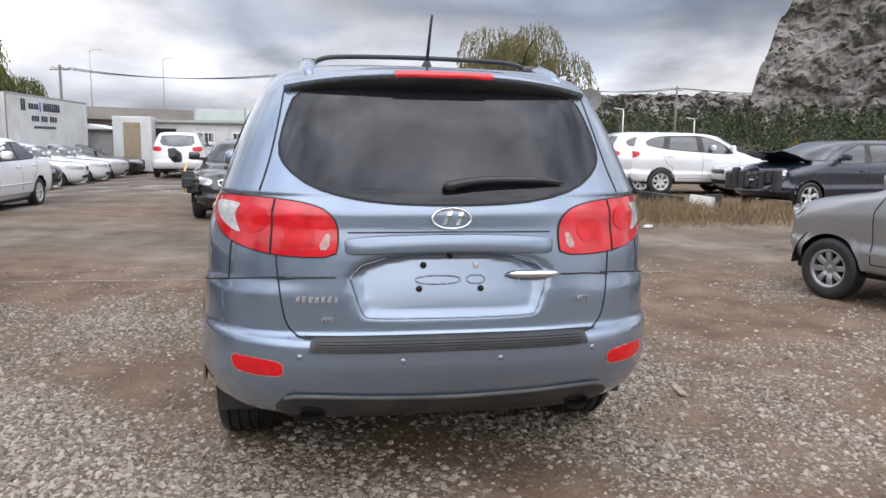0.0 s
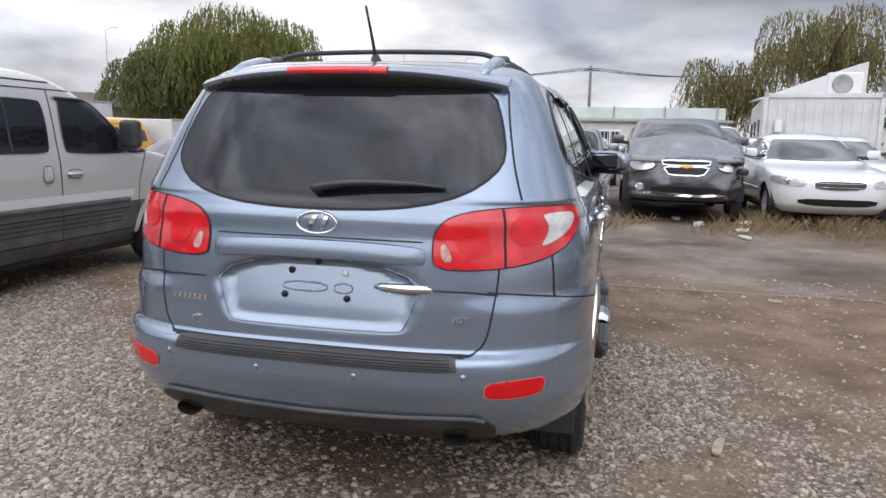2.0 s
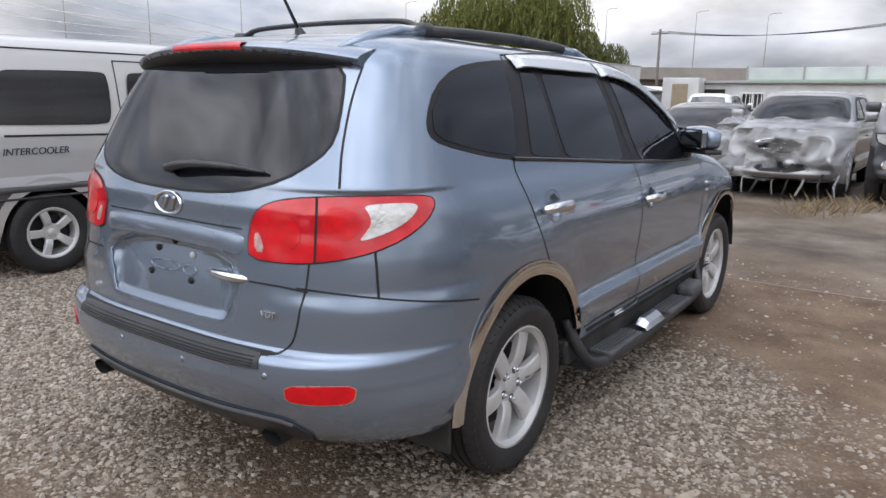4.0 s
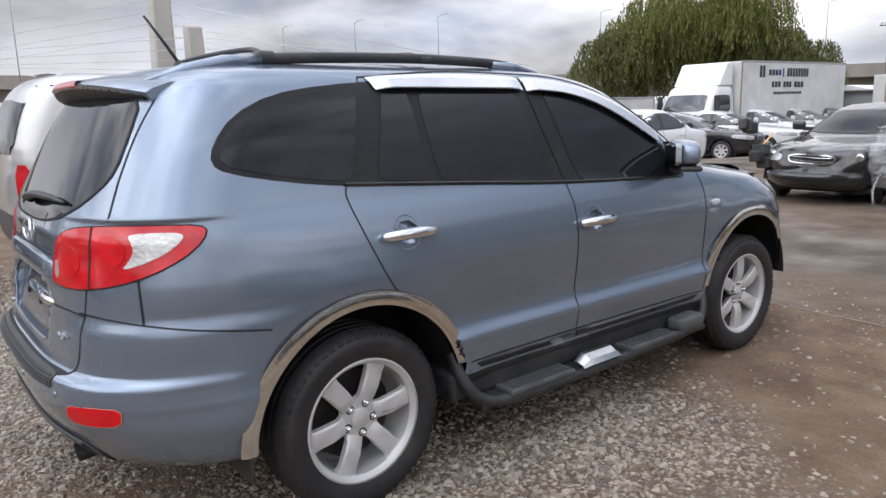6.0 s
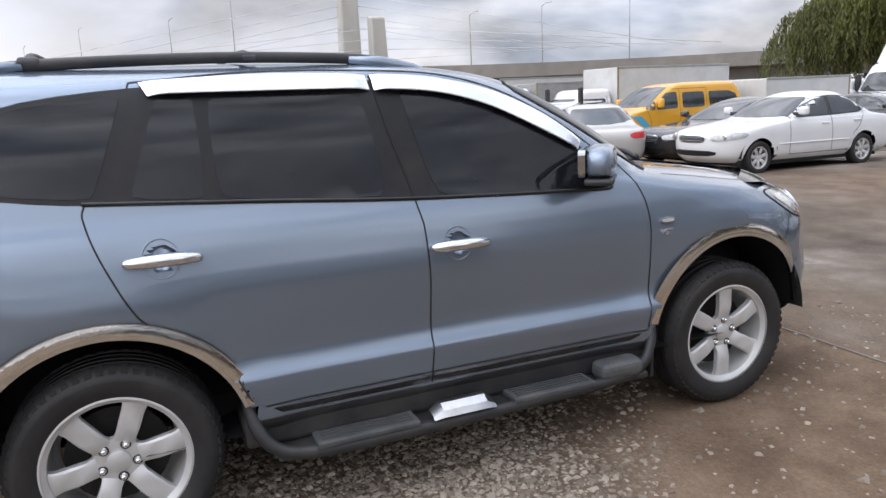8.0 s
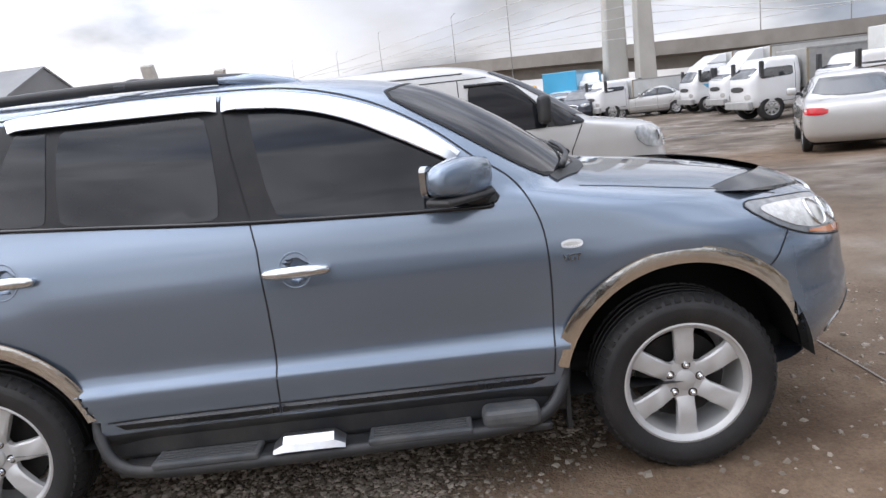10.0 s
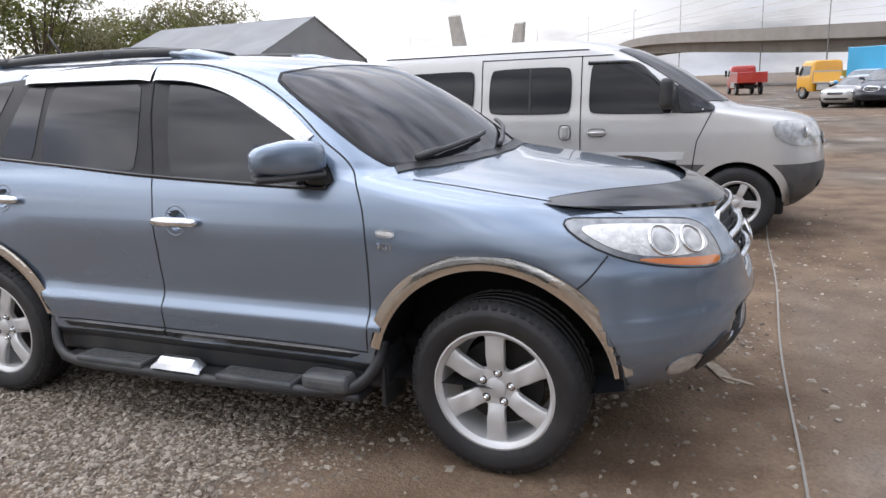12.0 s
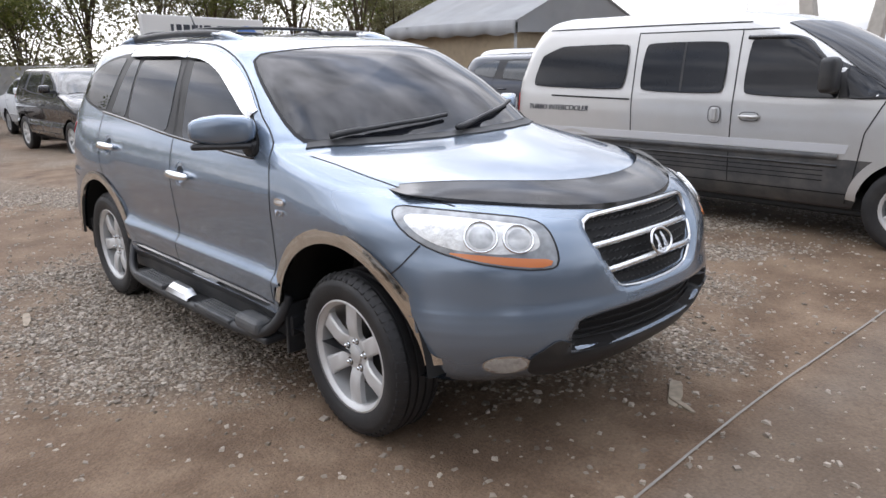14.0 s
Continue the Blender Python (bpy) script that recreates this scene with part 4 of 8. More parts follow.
    # mirrors
    for s in (1, -1):
        hold = thing_part("wing_mirror", car)
        b = bmesh.new()
        bmesh.ops.create_cube(b, size=1)
        bmesh.ops.subdivide_edges(b, edges=b.edges[:], cuts=5, use_grid_fill=True)
        for v in b.verts:
            p = v.co * 2
            r3 = (abs(p.x) ** 4 + abs(p.y) ** 4 + abs(p.z) ** 4) ** 0.25
            p = p / max(r3, 1e-6)
            k = 1.0 - 0.22 * max(0, p.x) - 0.10 * max(0, -p.x)
            u, w = p.x * 0.150, p.y * 0.062 * k
            v.co = (s * (0.972 + 0.76 * u + 0.65 * w), 1.912 - 0.65 * u + 0.76 * w, 1.228 + p.z * (0.078 if p.z > 0 else 0.060) * k)
        bmesh.ops.recalc_face_normals(b, faces=b.faces[:])
        part("mirror_shell", b, M["blue"], hold, smooth=True)
        turn = Matrix.Translation((s * 0.972, 1.912, 0)) @ Matrix.Rotation(-s * math.atan2(0.65, 0.76), 4, "Z")
        part("mirror_base", rbox(-0.138, 0.138, -0.055, 0.055, 1.150, 1.178, 0.012, 2, turn), M["plastic"], hold)
        part("mirror_arm", rbox(*sorted((s * 0.80, s * 0.90)), 1.93, 2.02, 1.120, 1.185, 0.02), M["plastic"], hold)
        part("mirror_glass", rbox(-0.125, 0.125, -0.070, -0.058, 1.180, 1.290, 0.02, 3, turn), M["mirror"], hold, "mirror glass")
        sh.patch("mirror_corner", "R", rounded([(1.945, 1.118), (2.045, 1.120), (2.035, 1.160), (1.93, 1.275), (1.925, 1.20)], 1), 0.006, M["plastic"], car, step=0.03) if s > 0 else None

    # roof: rails, cross bars, aerial
    for s in (1, -1):
        line = spline([(0.505, -0.30, 1.655), (0.510, -0.24, 1.674), (0.515, 0.0, 1.690), (0.518, 0.50, 1.700), (0.518, 0.90, 1.692), (0.512, 1.10, 1.680), (0.506, 1.18, 1.664)], 6)
        tv, tf = tube([(s * x, y, z) for x, y, z in line], 0.017, 8, flat=1.25)
        mesh_part("roof_rail", tv, tf, M["plastic"], car, "black roof rail")
        for y in (-0.30, 1.17):
            d = -1 if y < 0 else 1
            tv, tf = tube([(s * 0.512, y - d * 0.16, 1.682), (s * 0.508, y - d * 0.02, 1.670), (s * 0.505, y + d * 0.12, 1.640), (s * 0.502, y + d * 0.26, 1.600)], [0.026, 0.036, 0.034, 0.012], 10, flat=0.75)
            mesh_part("rail_foot", tv, tf, M["blue"], car, smooth=True)
    for y in (-0.12, 0.62):
        line = spline([(-0.500, y, 1.690), (-0.45, y, 1.716), (-0.38, y, 1.727), (-0.2, y, 1.733), (0, y, 1.735), (0.2, y, 1.733), (0.38, y, 1.727), (0.45, y, 1.716), (0.500, y, 1.690)], 4)
        tv, tf = tube(line, 0.017, 8, flat=0.62)
        mesh_part("cross_bar", tv, tf, M["plastic"], car, "black roof cross bar")
        for s in (1, -1):
            part("bar_clamp", rbox(*sorted((s * 0.470, s * 0.535)), y - 0.035, y + 0.035, 1.684, 1.714, 0.012), M["grey_plastic"], car)
    tv, tf = tube([(0, -0.255, 1.662), (0, -0.255, 1.684), (0.0, -0.267, 1.709)], [0.034, 0.024, 0.011], 12)
    aerial = mesh_part("aerial_base", tv, tf, M["plastic"], car)
    tv, tf = tube([(0, -0.265, 1.704), (0.0, -0.325, 1.795), (0.0, -0.385, 1.880)], [0.0075, 0.006, 0.0055], 8)
    mesh_part("aerial_rod", tv, tf, M["plastic"], aerial)

    # rear spoiler with the high brake lamp
    vs, fs = [], []
    xs = [-0.60 + 1.2 * i / 32 for i in range(33)]
    for x in xs:
        u = abs(x) / 0.60
        e = max(0.0, 1 - u ** 6)
        zt, yt = 1.618 - 0.045 * u ** 2.4, -0.705 + 0.12 * u ** 3
        yb = -0.40 - 0.02 * u
        zb = 1.648 - 0.05 * u ** 2.6
        vs += [(x, yb, zb), (x, (yb + yt) / 2, (zb + zt) / 2 + 0.012), (x, yt + 0.02, zt + 0.003), (x, yt, zt - 0.010), (x, yt + 0.008, zt - 0.026), (x, yt + 0.06, zt - 0.050), (x, yt + 0.17, zt - 0.070)]
    for i in range(32):
        for k in range(6):
            fs.append((i * 7 + k, (i + 1) * 7 + k, (i + 1) * 7 + k + 1, i * 7 + k + 1))
    fs += [tuple(range(7)), tuple(32 * 7 + k for k in range(7))[::-1]]
    sp = mesh_part("spoiler", vs, fs, M["blue"], gate)
    sp.data.set_sharp_from_angle(angle=radians(60))
    vs, fs = [], []
    for i in range(25):
        x = -0.575 + 1.15 * i / 24
        u = abs(x) / 0.60
        zt, yt = 1.618 - 0.045 * u ** 2.4, -0.705 + 0.12 * u ** 3
        vs += [(x, yt + 0.004, zt - 0.018), (x, yt + 0.012, zt - 0.034), (x, yt + 0.06, zt - 0.062), (x, yt + 0.16, zt - 0.095)]
    for i in range(24):
        for k in range(3):
            fs.append((i * 4 + k, (i + 1) * 4 + k, (i + 1) * 4 + k + 1, i * 4 + k + 1))
    mesh_part("spoiler_underside", vs, fs, M["plastic"], sp)
    vs, fs = [], []
    for i in range(17):
        x = -0.188 + 0.376 * i / 16
        u = abs(x) / 0.60
        zt, yt = 1.618 - 0.045 * u ** 2.4, -0.705 + 0.12 * u ** 3
        vs += [(x, yt + 0.035, zt + 0.0075), (x, yt + 0.004, zt + 0.003), (x, yt - 0.006, zt - 0.008), (x, yt - 0.002, zt - 0.021)]
    for i in range(16):
        for k in range(3):
            fs.append((i * 4 + k, (i + 1) * 4 + k, (i + 1) * 4 + k + 1, i * 4 + k + 1))
    mesh_part("high_brake_lamp", vs, fs, M["lamp_red"], gate, "red high-level brake lamp")

    # rear window, wiper
    glass = [(-0.62, 1.315), (-0.59, 1.255), (-0.50, 1.190), (-0.35, 1.148), (-0.15, 1.130), (0.15, 1.130), (0.35, 1.148), (0.50, 1.190), (0.59, 1.255), (0.62, 1.315),
             (0.595, 1.43), (0.555, 1.535), (0.45, 1.566), (-0.45, 1.566), (-0.555, 1.535), (-0.595, 1.43)]
    sh.patch("rear_screen", "B", rounded(glass, 1), 0.003, M["glass"], gate, "dark tinted rear window", step=0.04)
    sh.ribbon("screen_seal", "B", rounded(glass, 1), 0.008, 0.0035, M["rubberstrip"], gate, closed=True, step=0.03)
    q, n = sh.drop("B", -0.0, 1.190)
    q2, n2 = sh.drop("B", 0.435, 1.205)
    pts = [q + n * 0.012, q + n * 0.030, q + (q2 - q) * 0.3 + n * 0.036 + Vector((0, 0, 0.012)), q + (q2 - q) * 0.75 + n * 0.030 + Vector((0, 0, 0.008)), q2 + n2 * 0.016]
    tv, tf = tube(spline(pts, 4), [0.026, 0.026, 0.025, 0.025, 0.022, 0.022, 0.022, 0.02, 0.02, 0.018, 0.017, 0.016, 0.015, 0.012, 0.010, 0.008, 0.006], 8, flat=0.7)
    mesh_part("rear_wiper", tv, tf, M["plastic"], gate, "black rear wiper")

    # tailgate fittings
    vs, fs = [], []
    for k in range(49):
        x = -0.392 * math.cos(math.pi * k / 48)
        e = max(0.02, 1 - (abs(x) / 0.392) ** 14) ** 0.5
        q, n = sh.drop("B", x, 1.045)
        mid, drop_z = 0.995 - 0.012 * (x / 0.39) ** 2, 0.0335 * (0.45 + 0.55 * e)
        for out, dz in ((-0.012, 1.0), (0.010, 0.99), (0.018, 0.88), (0.023, 0.5), (0.027, 0.0), (0.030, -0.62), (0.029, -0.84), (0.024, -0.97), (0.012, -1.0), (-0.06, -0.98)):
            vs.append((x, q.y - (out * e if out > 0 else out), mid + drop_z * dz))
    for k in range(48):
        for j in range(9):
            fs.append((k * 10 + j, k * 10 + j + 1, (k + 1) * 10 + j + 1, (k + 1) * 10 + j))
    fs += [tuple(range(10))[::-1], tuple(range(480, 490))]
    o = mesh_part("garnish_bar", vs, fs, M["blue"], gate, "blue garnish bar over the plate recess")
    o.data.set_sharp_from_angle(angle=radians(35))
    sh.ribbon("garnish_gap", "B", [(-0.375, 1.0325), (0.0, 1.0345), (0.375, 1.0325)], 0.005, 0.0015, M["rubberstrip"], gate, step=0.02)
    edge = []
    for x, z in resample(PLATE, 0.015):
        if z < 0.945:
            q, n = sh.drop("B", x * 1.012, z - 0.004)
            edge.append(q + n * 0.002)
    k0 = max(range(len(edge)), key=lambda i: (edge[i] - edge[i - 1]).length)
    edge = edge[k0:] + edge[:k0]
    tv, tf = tube(edge, 0.0032, 8)
    mesh_part("recess_edge", tv, tf, M["blue"], gate, "rounded edge of the plate recess")
    emblem(sh, "B", -0.0, 1.082, 0.072, 0.036, gate)
    # catch handle in the recess
    q, n = sh.drop("B", 0.315, 0.878)
    sh.patch("handle_cup", "B", rounded([(0.245, 0.882), (0.262, 0.915), (0.37, 0.915), (0.385, 0.882), (0.365, 0.838), (0.262, 0.838)], 2), 0.002, M["cup"], gate, step=0.02)
    tv, tf = tube([(0.212 + 0.0255 * i, q.y - 0.018 - 0.016 * math.sin(math.pi * i / 8), 0.876) for i in range(9)], [0.008, 0.014, 0.016, 0.017, 0.017, 0.017, 0.016, 0.014, 0.008], 10)
    mesh_part("tailgate_handle", tv, tf, M["chrome"], gate, "chrome tailgate handle")
    # stamped plate mounts
    for x0, x1 in ((-0.128, 0.036), (0.062, 0.128)):
        box_line = rounded([(x0, 0.842), (x1, 0.842), (x1, 0.872), (x0, 0.872)], 2)
        sh.ribbon("plate_stamping", "B", box_line, 0.006, 0.001, M["stamp"], gate, closed=True, lift=0.004, step=0.008)
    for x, z, mt in ((-0.100, 0.910, "rubberstrip"), (0.098, 0.908, "plate_white"), (-0.118, 0.827, "rubberstrip"), (0.112, 0.825, "rubberstrip"), (-0.002, 0.945, "rubberstrip")):
        q, n = sh.drop("B", x, z)
        tv, tf = lathe([(0.012, 0.0), (0.012, 0.006), (0.0, 0.008)], 10)
        mesh_part("plate_clip", [Vector((x + p[1], q.y - p[0], z + p[2])) for p in tv], tf, M[mt], gate)
    # badges as plain bars
    for x0, x1, z, h in ((-0.560, -0.405, 0.786, 0.020),):
        k = int((x1 - x0) / 0.020)
        for i in range(k):
            a = x0 + (x1 - x0) * i / k
            sh.patch("badge_bar", "B", [(a, z), (a + 0.014, z), (a + 0.016, z + h), (a + 0.003, z + h)], 0.003, M["satin"], gate, step=0.02, skirt=0.003)
    q, n = sh.drop("B", -0.445, 0.726)
    lettering("tailgate_badge", "4WD", 0.026, pose(-0.475, q.y - 0.006, 0.716, 90, 0, 8), M["satin"], gate, "chrome letters on the tailgate")
    q, n = sh.drop("B", 0.512, 0.780)
    lettering("tailgate_badge", "VGT", 0.030, pose(0.478, q.y - 0.014, 0.772, 90, 0, 10), M["satin"], gate, "chrome letters on the tailgate")
    # rear bumper fittings
    sh.patch("bumper_pad", "B", rounded([(-0.515, 0.618), (0.515, 0.618), (0.505, 0.664), (-0.505, 0.664)], 1, 0.08), 0.006, M["plastic"], rb, "black ribbed bumper step", step=0.02)
    for k in range(5):
        z = 0.623 + 0.0075 * k
        sh.ribbon("pad_rib", "B", [(-0.49, z), (0.49, z)], 0.004, 0.006, M["plastic"], rb, lift=0.003, step=0.05)
    for x in (-0.548, -0.186, 0.170, 0.536):
        q, n = sh.drop("B", x, 0.585 if abs(x) < 0.4 else 0.602)
        tv, tf = lathe([(0.011, 0.0), (0.010, 0.0025), (0.0, 0.003)], 16)
        mm = Vector((1, 0, 0)).rotation_difference(n).to_matrix()
        mesh_part("parking_sensor", [q + mm @ Vector(p) for p in tv], tf, M["blue"], rb, "body-coloured parking sensor")
    refl = rounded([(-36.6, 0.590), (-37.2, 0.534), (-44, 0.526), (-51.2, 0.529), (-51.4, 0.581), (-44, 0.590)], 1, 0.2)
    sh.patch("rear_reflector", (0.1, -0.3), refl, 0.004, M["lamp_red2"], rb, "red rear reflector", step=0.015, mirror=True)
    sh.ribbon("reflector_rim", (0.1, -0.3), refl, 0.006, 0.003, M["satin"], rb, closed=True, step=0.01, mirror=True)
    sh.patch("rear_valance", "B", rounded([(-0.60, 0.445), (-0.50, 0.452), (0, 0.435), (0.50, 0.452), (0.60, 0.445), (0.64, 0.40), (0.60, 0.345), (-0.60, 0.345), (-0.64, 0.40)], 1, 0.15), 0.008, M["plastic"], rb, "black lower rear valance", step=0.03)
    sh.ribbon("valance_trim", "B", spline([(-0.60, 0.440), (-0.50, 0.452), (0, 0.437), (0.50, 0.452), (0.60, 0.440)], 6), 0.018, 0.008, M["grey_plastic"], rb, lift=0.008)
    for s in (1, -1):
        tv, tf = tube([(s * 0.50, -0.70, 0.372), (s * 0.505, -0.86, 0.372), (s * 0.505, -0.905, 0.370)], [0.040, 0.045, 0.047], 16, flat=0.62, caps=False)
        mesh_part("exhaust_tip", tv, tf, M["alloy_dark"], car, "dark exhaust tip")
        part("rear_silencer", rbox(*sorted((s * 0.36, s * 0.62)), -0.80, -0.45, 0.31, 0.42, 0.05, 3), M["alloy_dark"], car)

    # tail lamps: outline over the corner, lenses
    axis = (0.1, -0.3)
    low = 0.020
    full = [(-61.5, 0.968), (-62.0, 1.02), (-61.2, 1.085), (-58.5, 1.125), (-53, 1.150), (-46, 1.163), (-36, 1.172), (-26, 1.172), (-17.5, 1.165), (-16.0, 1.145), (-19, 1.095), (-25, 1.045), (-32, 1.008), (-40, 0.982), (-50, 0.966)]
    full = [(a, z - low) for a, z in full]
    lamp = sh.patch("tail_lamp", axis, rounded(full, 1), 0.006, M["lamp_red"], car, "red and clear wrap-round tail lamp", step=0.016, skirt=0.02, mirror=True)
    for s, holder in zip((1, -1), lamp):
        white = rounded([(-33.5, 1.146), (-27, 1.151), (-20.8, 1.146), (-22.0, 1.116), (-27.0, 1.072), (-35.0, 1.036), (-33.4, 1.062), (-31.8, 1.095), (-32.4, 1.124)], 2)
        small = rounded([(-59.6, 0.990), (-60.0, 1.046), (-58.4, 1.050), (-56.6, 0.992)], 1)
        disc1 = [(-38.2 + 4.2 * math.cos(a), 1.092 + 0.050 * math.sin(a)) for a in np.linspace(0, 2 * math.pi, 24, endpoint=False)]
        disc2 = [(-51.5 + 4.2 * math.cos(a), 1.052 + 0.048 * math.sin(a)) for a in np.linspace(0, 2 * math.pi, 24, endpoint=False)]
        for nm, p, mt in (("reversing_lens", white, M["lamp_clear"]), ("reversing_lens", small, M["lamp_pink"]), ("brake_lens", disc1, M["lamp_red2"]), ("brake_lens", disc2, M["lamp_red2"])):
            o = sh.patch(nm, axis, [(a, z - low) for a, z in p], 0.0085, mt, None, step=0.012, skirt=0.002)
            if s < 0:
                for vtx in o.data.vertices:
                    vtx.co.x = -vtx.co.x
                o.data.flip_normals()
            o.parent = holder
    sh.ribbon("lamp_gap", axis, [(-43.3, 1.166 - low), (-44.2, 0.970 - low)], 0.006, 0.0075, M["rubberstrip"], car, mirror=True)
    sh.ribbon("lamp_seal", axis, rounded(full, 1), 0.009, 0.004, M["rubberstrip"], car, closed=True, step=0.012, mirror=True)

    # windscreen, cowl, wipers
    half = [(0.15, 2.452), (0.40, 2.418), (0.60, 2.352), (0.745, 2.262), (0.768, 2.16), (0.745, 1.98), (0.702, 1.80), (0.640, 1.655), (0.50, 1.722), (0.25, 1.762)]
    ws = half + [(-x, y) for x, y in half[::-1]]
    sh.patch("windscreen", "T", rounded(ws, 1), 0.003, M["glass"], car, "dark tinted windscreen", step=0.045)
    sh.ribbon("windscreen_seal", "T", rounded(ws, 1), 0.014, 0.004, M["rubberstrip"], car, closed=True, step=0.03)
    low = half[:4]
    rim = [(0.15, 2.495), (0.40, 2.462), (0.61, 2.394), (0.775, 2.285)]
    cowl = rim[::-1] + [(-x, y) for x, y in rim] + [(-x, y - 0.003) for x, y in low[::-1]] + [(x, y - 0.003) for x, y in low]
    sh.patch("cowl", "T", cowl, 0.006, M["plastic"], car, "black wiper cowl", step=0.03)
    for pts in ([(0.66, 2.310), (0.45, 2.365), (0.20, 2.385), (0.02, 2.375)], [(0.02, 2.455), (-0.20, 2.40), (-0.42, 2.33), (-0.60, 2.235)]):
        line = []
        for k, p in enumerate(spline(pts, 5)):
            q, n = sh.drop("T", p[0], p[1])
            line.append(q + n * 0.026)
        tv, tf = tube(line, [0.015] * 4 + [0.011] * (len(line) - 4), 6)
        mesh_part("front_wiper", tv, tf, M["plastic"], car, "black windscreen wiper")

    # smoked bonnet deflector
    vs, fs = [], []
    for i in range(41):
        x = -0.80 + 1.6 * i / 40
        u = abs(x) / 0.80
        yb = 3.415 - 0.50 * u ** 2.3
        q, n = sh.drop("T", x, yb - 0.03)
        zb = q.z
        rise = 0.034 * (1 - u ** 5) + 0.004
        for k, (dy, dz) in enumerate(((-0.100, 1.02), (-0.098, 1.10), (-0.036, 0.52), (0.022, -0.12), (0.062, -0.80), (0.068, -1.40))):
            vs.append((x * (1 - 0.02 * max(0, dz)), yb + dy, zb + 0.006 + rise * dz * (1.0 if k else 1.15)))
    for i in range(40):
        for k in range(5):
            fs.append((i * 6 + k, (i + 1) * 6 + k, (i + 1) * 6 + k + 1, i * 6 + k + 1))
    o = mesh_part("bonnet_deflector", vs, [f[::-1] for f in fs], M["gloss_black"], car, "smoked black bonnet deflector")
    o.data.set_sharp_from_angle(angle=radians(35))

    # grille
    gr = thing_part("grille", car)
    mesh_back = inset(GRILLE, 0.012)
    sh.patch("grille_mesh", "F", mesh_back, 0.002, M["rubberstrip"], gr, step=0.03)
    def front_y(x):
        return 3.60 - 0.30 * (abs(x) / 0.5) ** 2.2 * 0.42
    rim_pts = [(x, front_y(x) - 0.42 * max(0, z - 0.78) - 0.02, z) for x, z in resample(GRILLE, 0.02)]
    rim_pts.append(rim_pts[0])
    tv, tf = tube(rim_pts, 0.010, 8, caps=False, up=(0, 1, 0))
    mesh_part("grille_frame", tv, tf, M["chrome"], gr, "chrome grille frame")
    for z, w in ((0.865, 0.345), (0.775, 0.300)):
        pts = [(x, front_y(x) - 0.42 * max(0, z - 0.78) - 0.022, z - 0.02 * (abs(x) / w) ** 2) for x in np.linspace(-w, w, 21)]
        tv, tf = tube(pts, 0.014, 8, flat=1.0)
        mesh_part("grille_bar", tv, tf, M["satin"], gr, "satin chrome grille bar")
    for row in range(9):
        z = 0.695 + row * 0.029
        w = 0.255 + (z - 0.69) * 0.45
        for k in range(int(w * 2 / 0.032)):
            x = -w + 0.016 + k * 0.032 + (0.016 if row % 2 else 0)
            if abs(x) < w - 0.01:
                y = front_y(x) - 0.42 * max(0, z - 0.78) - 0.045
                tv, tf = tube([(x - 0.016, y, z), (x, y + 0.008, z + 0.012), (x + 0.016, y, z)], 0.0028, 4, caps=False)
                if row == 0 and k == 0:
                    lat = []
                lat.append((tv, tf))
    tv, tf = merge(*lat)
    mesh_part("grille_lattice", tv, tf, M["plastic"], gr, "black honeycomb lattice")
    emblem(sh, "F", 0.0, 0.822, 0.070, 0.046, gr, lift=0.058)
    sh.patch("lower_mesh", "F", inset(MOUTH, -0.010), 0.003, M["rubberstrip"], fb, step=0.03)
    for z in (0.505, 0.535, 0.565, 0.592):
        w = 0.47 - (z - 0.5) * 0.4
        tv, tf = tube([(x, 3.60 - 0.12 * (abs(x) / 0.5) ** 2.2 - 0.03, z) for x in np.linspace(-w, w, 17)], 0.005, 6)
        mesh_part("lower_grille_slat", tv, tf, M["rubberstrip"], fb)
    sh.patch("front_lip", "F", rounded([(-0.62, 0.480), (-0.55, 0.545), (-0.47, 0.512), (0.47, 0.512), (0.55, 0.545), (0.62, 0.480), (0.60, 0.405), (0.50, 0.360), (-0.50, 0.360), (-0.60, 0.405)], 1, 0.15), 0.008, M["plastic"], fb, "black lower front lip", step=0.03)
    for s in (1, -1):
        a = math.degrees(math.atan2(3.40 - 2.75, 0.70 - 0.1))
        fog = [(a + 5.6 * math.cos(t), 0.447 + 0.040 * math.sin(t)) for t in np.linspace(0, 2 * math.pi, 28, endpoint=False)]
        if s > 0:
            sh.patch("fog_lamp", (0.1, 2.75), fog, 0.004, M["lamp_clear"], fb, "round fog lamp", step=0.012, mirror=True)
            sh.ribbon("fog_lamp_rim", (0.1, 2.75), fog, 0.010, 0.004, M["satin"], fb, closed=True, step=0.01, mirror=True)

    # headlamps
    ax = (0.1, 2.55)
    head = [(28.5, 0.985), (30.0, 1.005), (36, 1.000), (46, 0.990), (56, 0.976), (62.0, 0.962), (64.6, 0.935), (65.6, 0.870), (65.4, 0.820), (63.8, 0.805), (58, 0.810), (48, 0.838), (40, 0.872), (33, 0.925)]
    hl = sh.patch("headlamp", ax, rounded(head, 1), 0.004, M["lamp_dark"], car, "clear headlamp with chrome reflectors and amber strip", step=0.02, skirt=0.02, mirror=True)
    inner = rounded([(31.5, 0.980), (38, 0.982), (48, 0.972), (57, 0.955), (61.2, 0.940), (62.4, 0.905), (61.8, 0.868), (56, 0.858), (47, 0.868), (40, 0.892), (34, 0.940)], 2)
    amber = rounded([(42, 0.868), (48, 0.842), (58, 0.816), (63.6, 0.811), (64.6, 0.836), (58, 0.845), (48, 0.862)], 1)
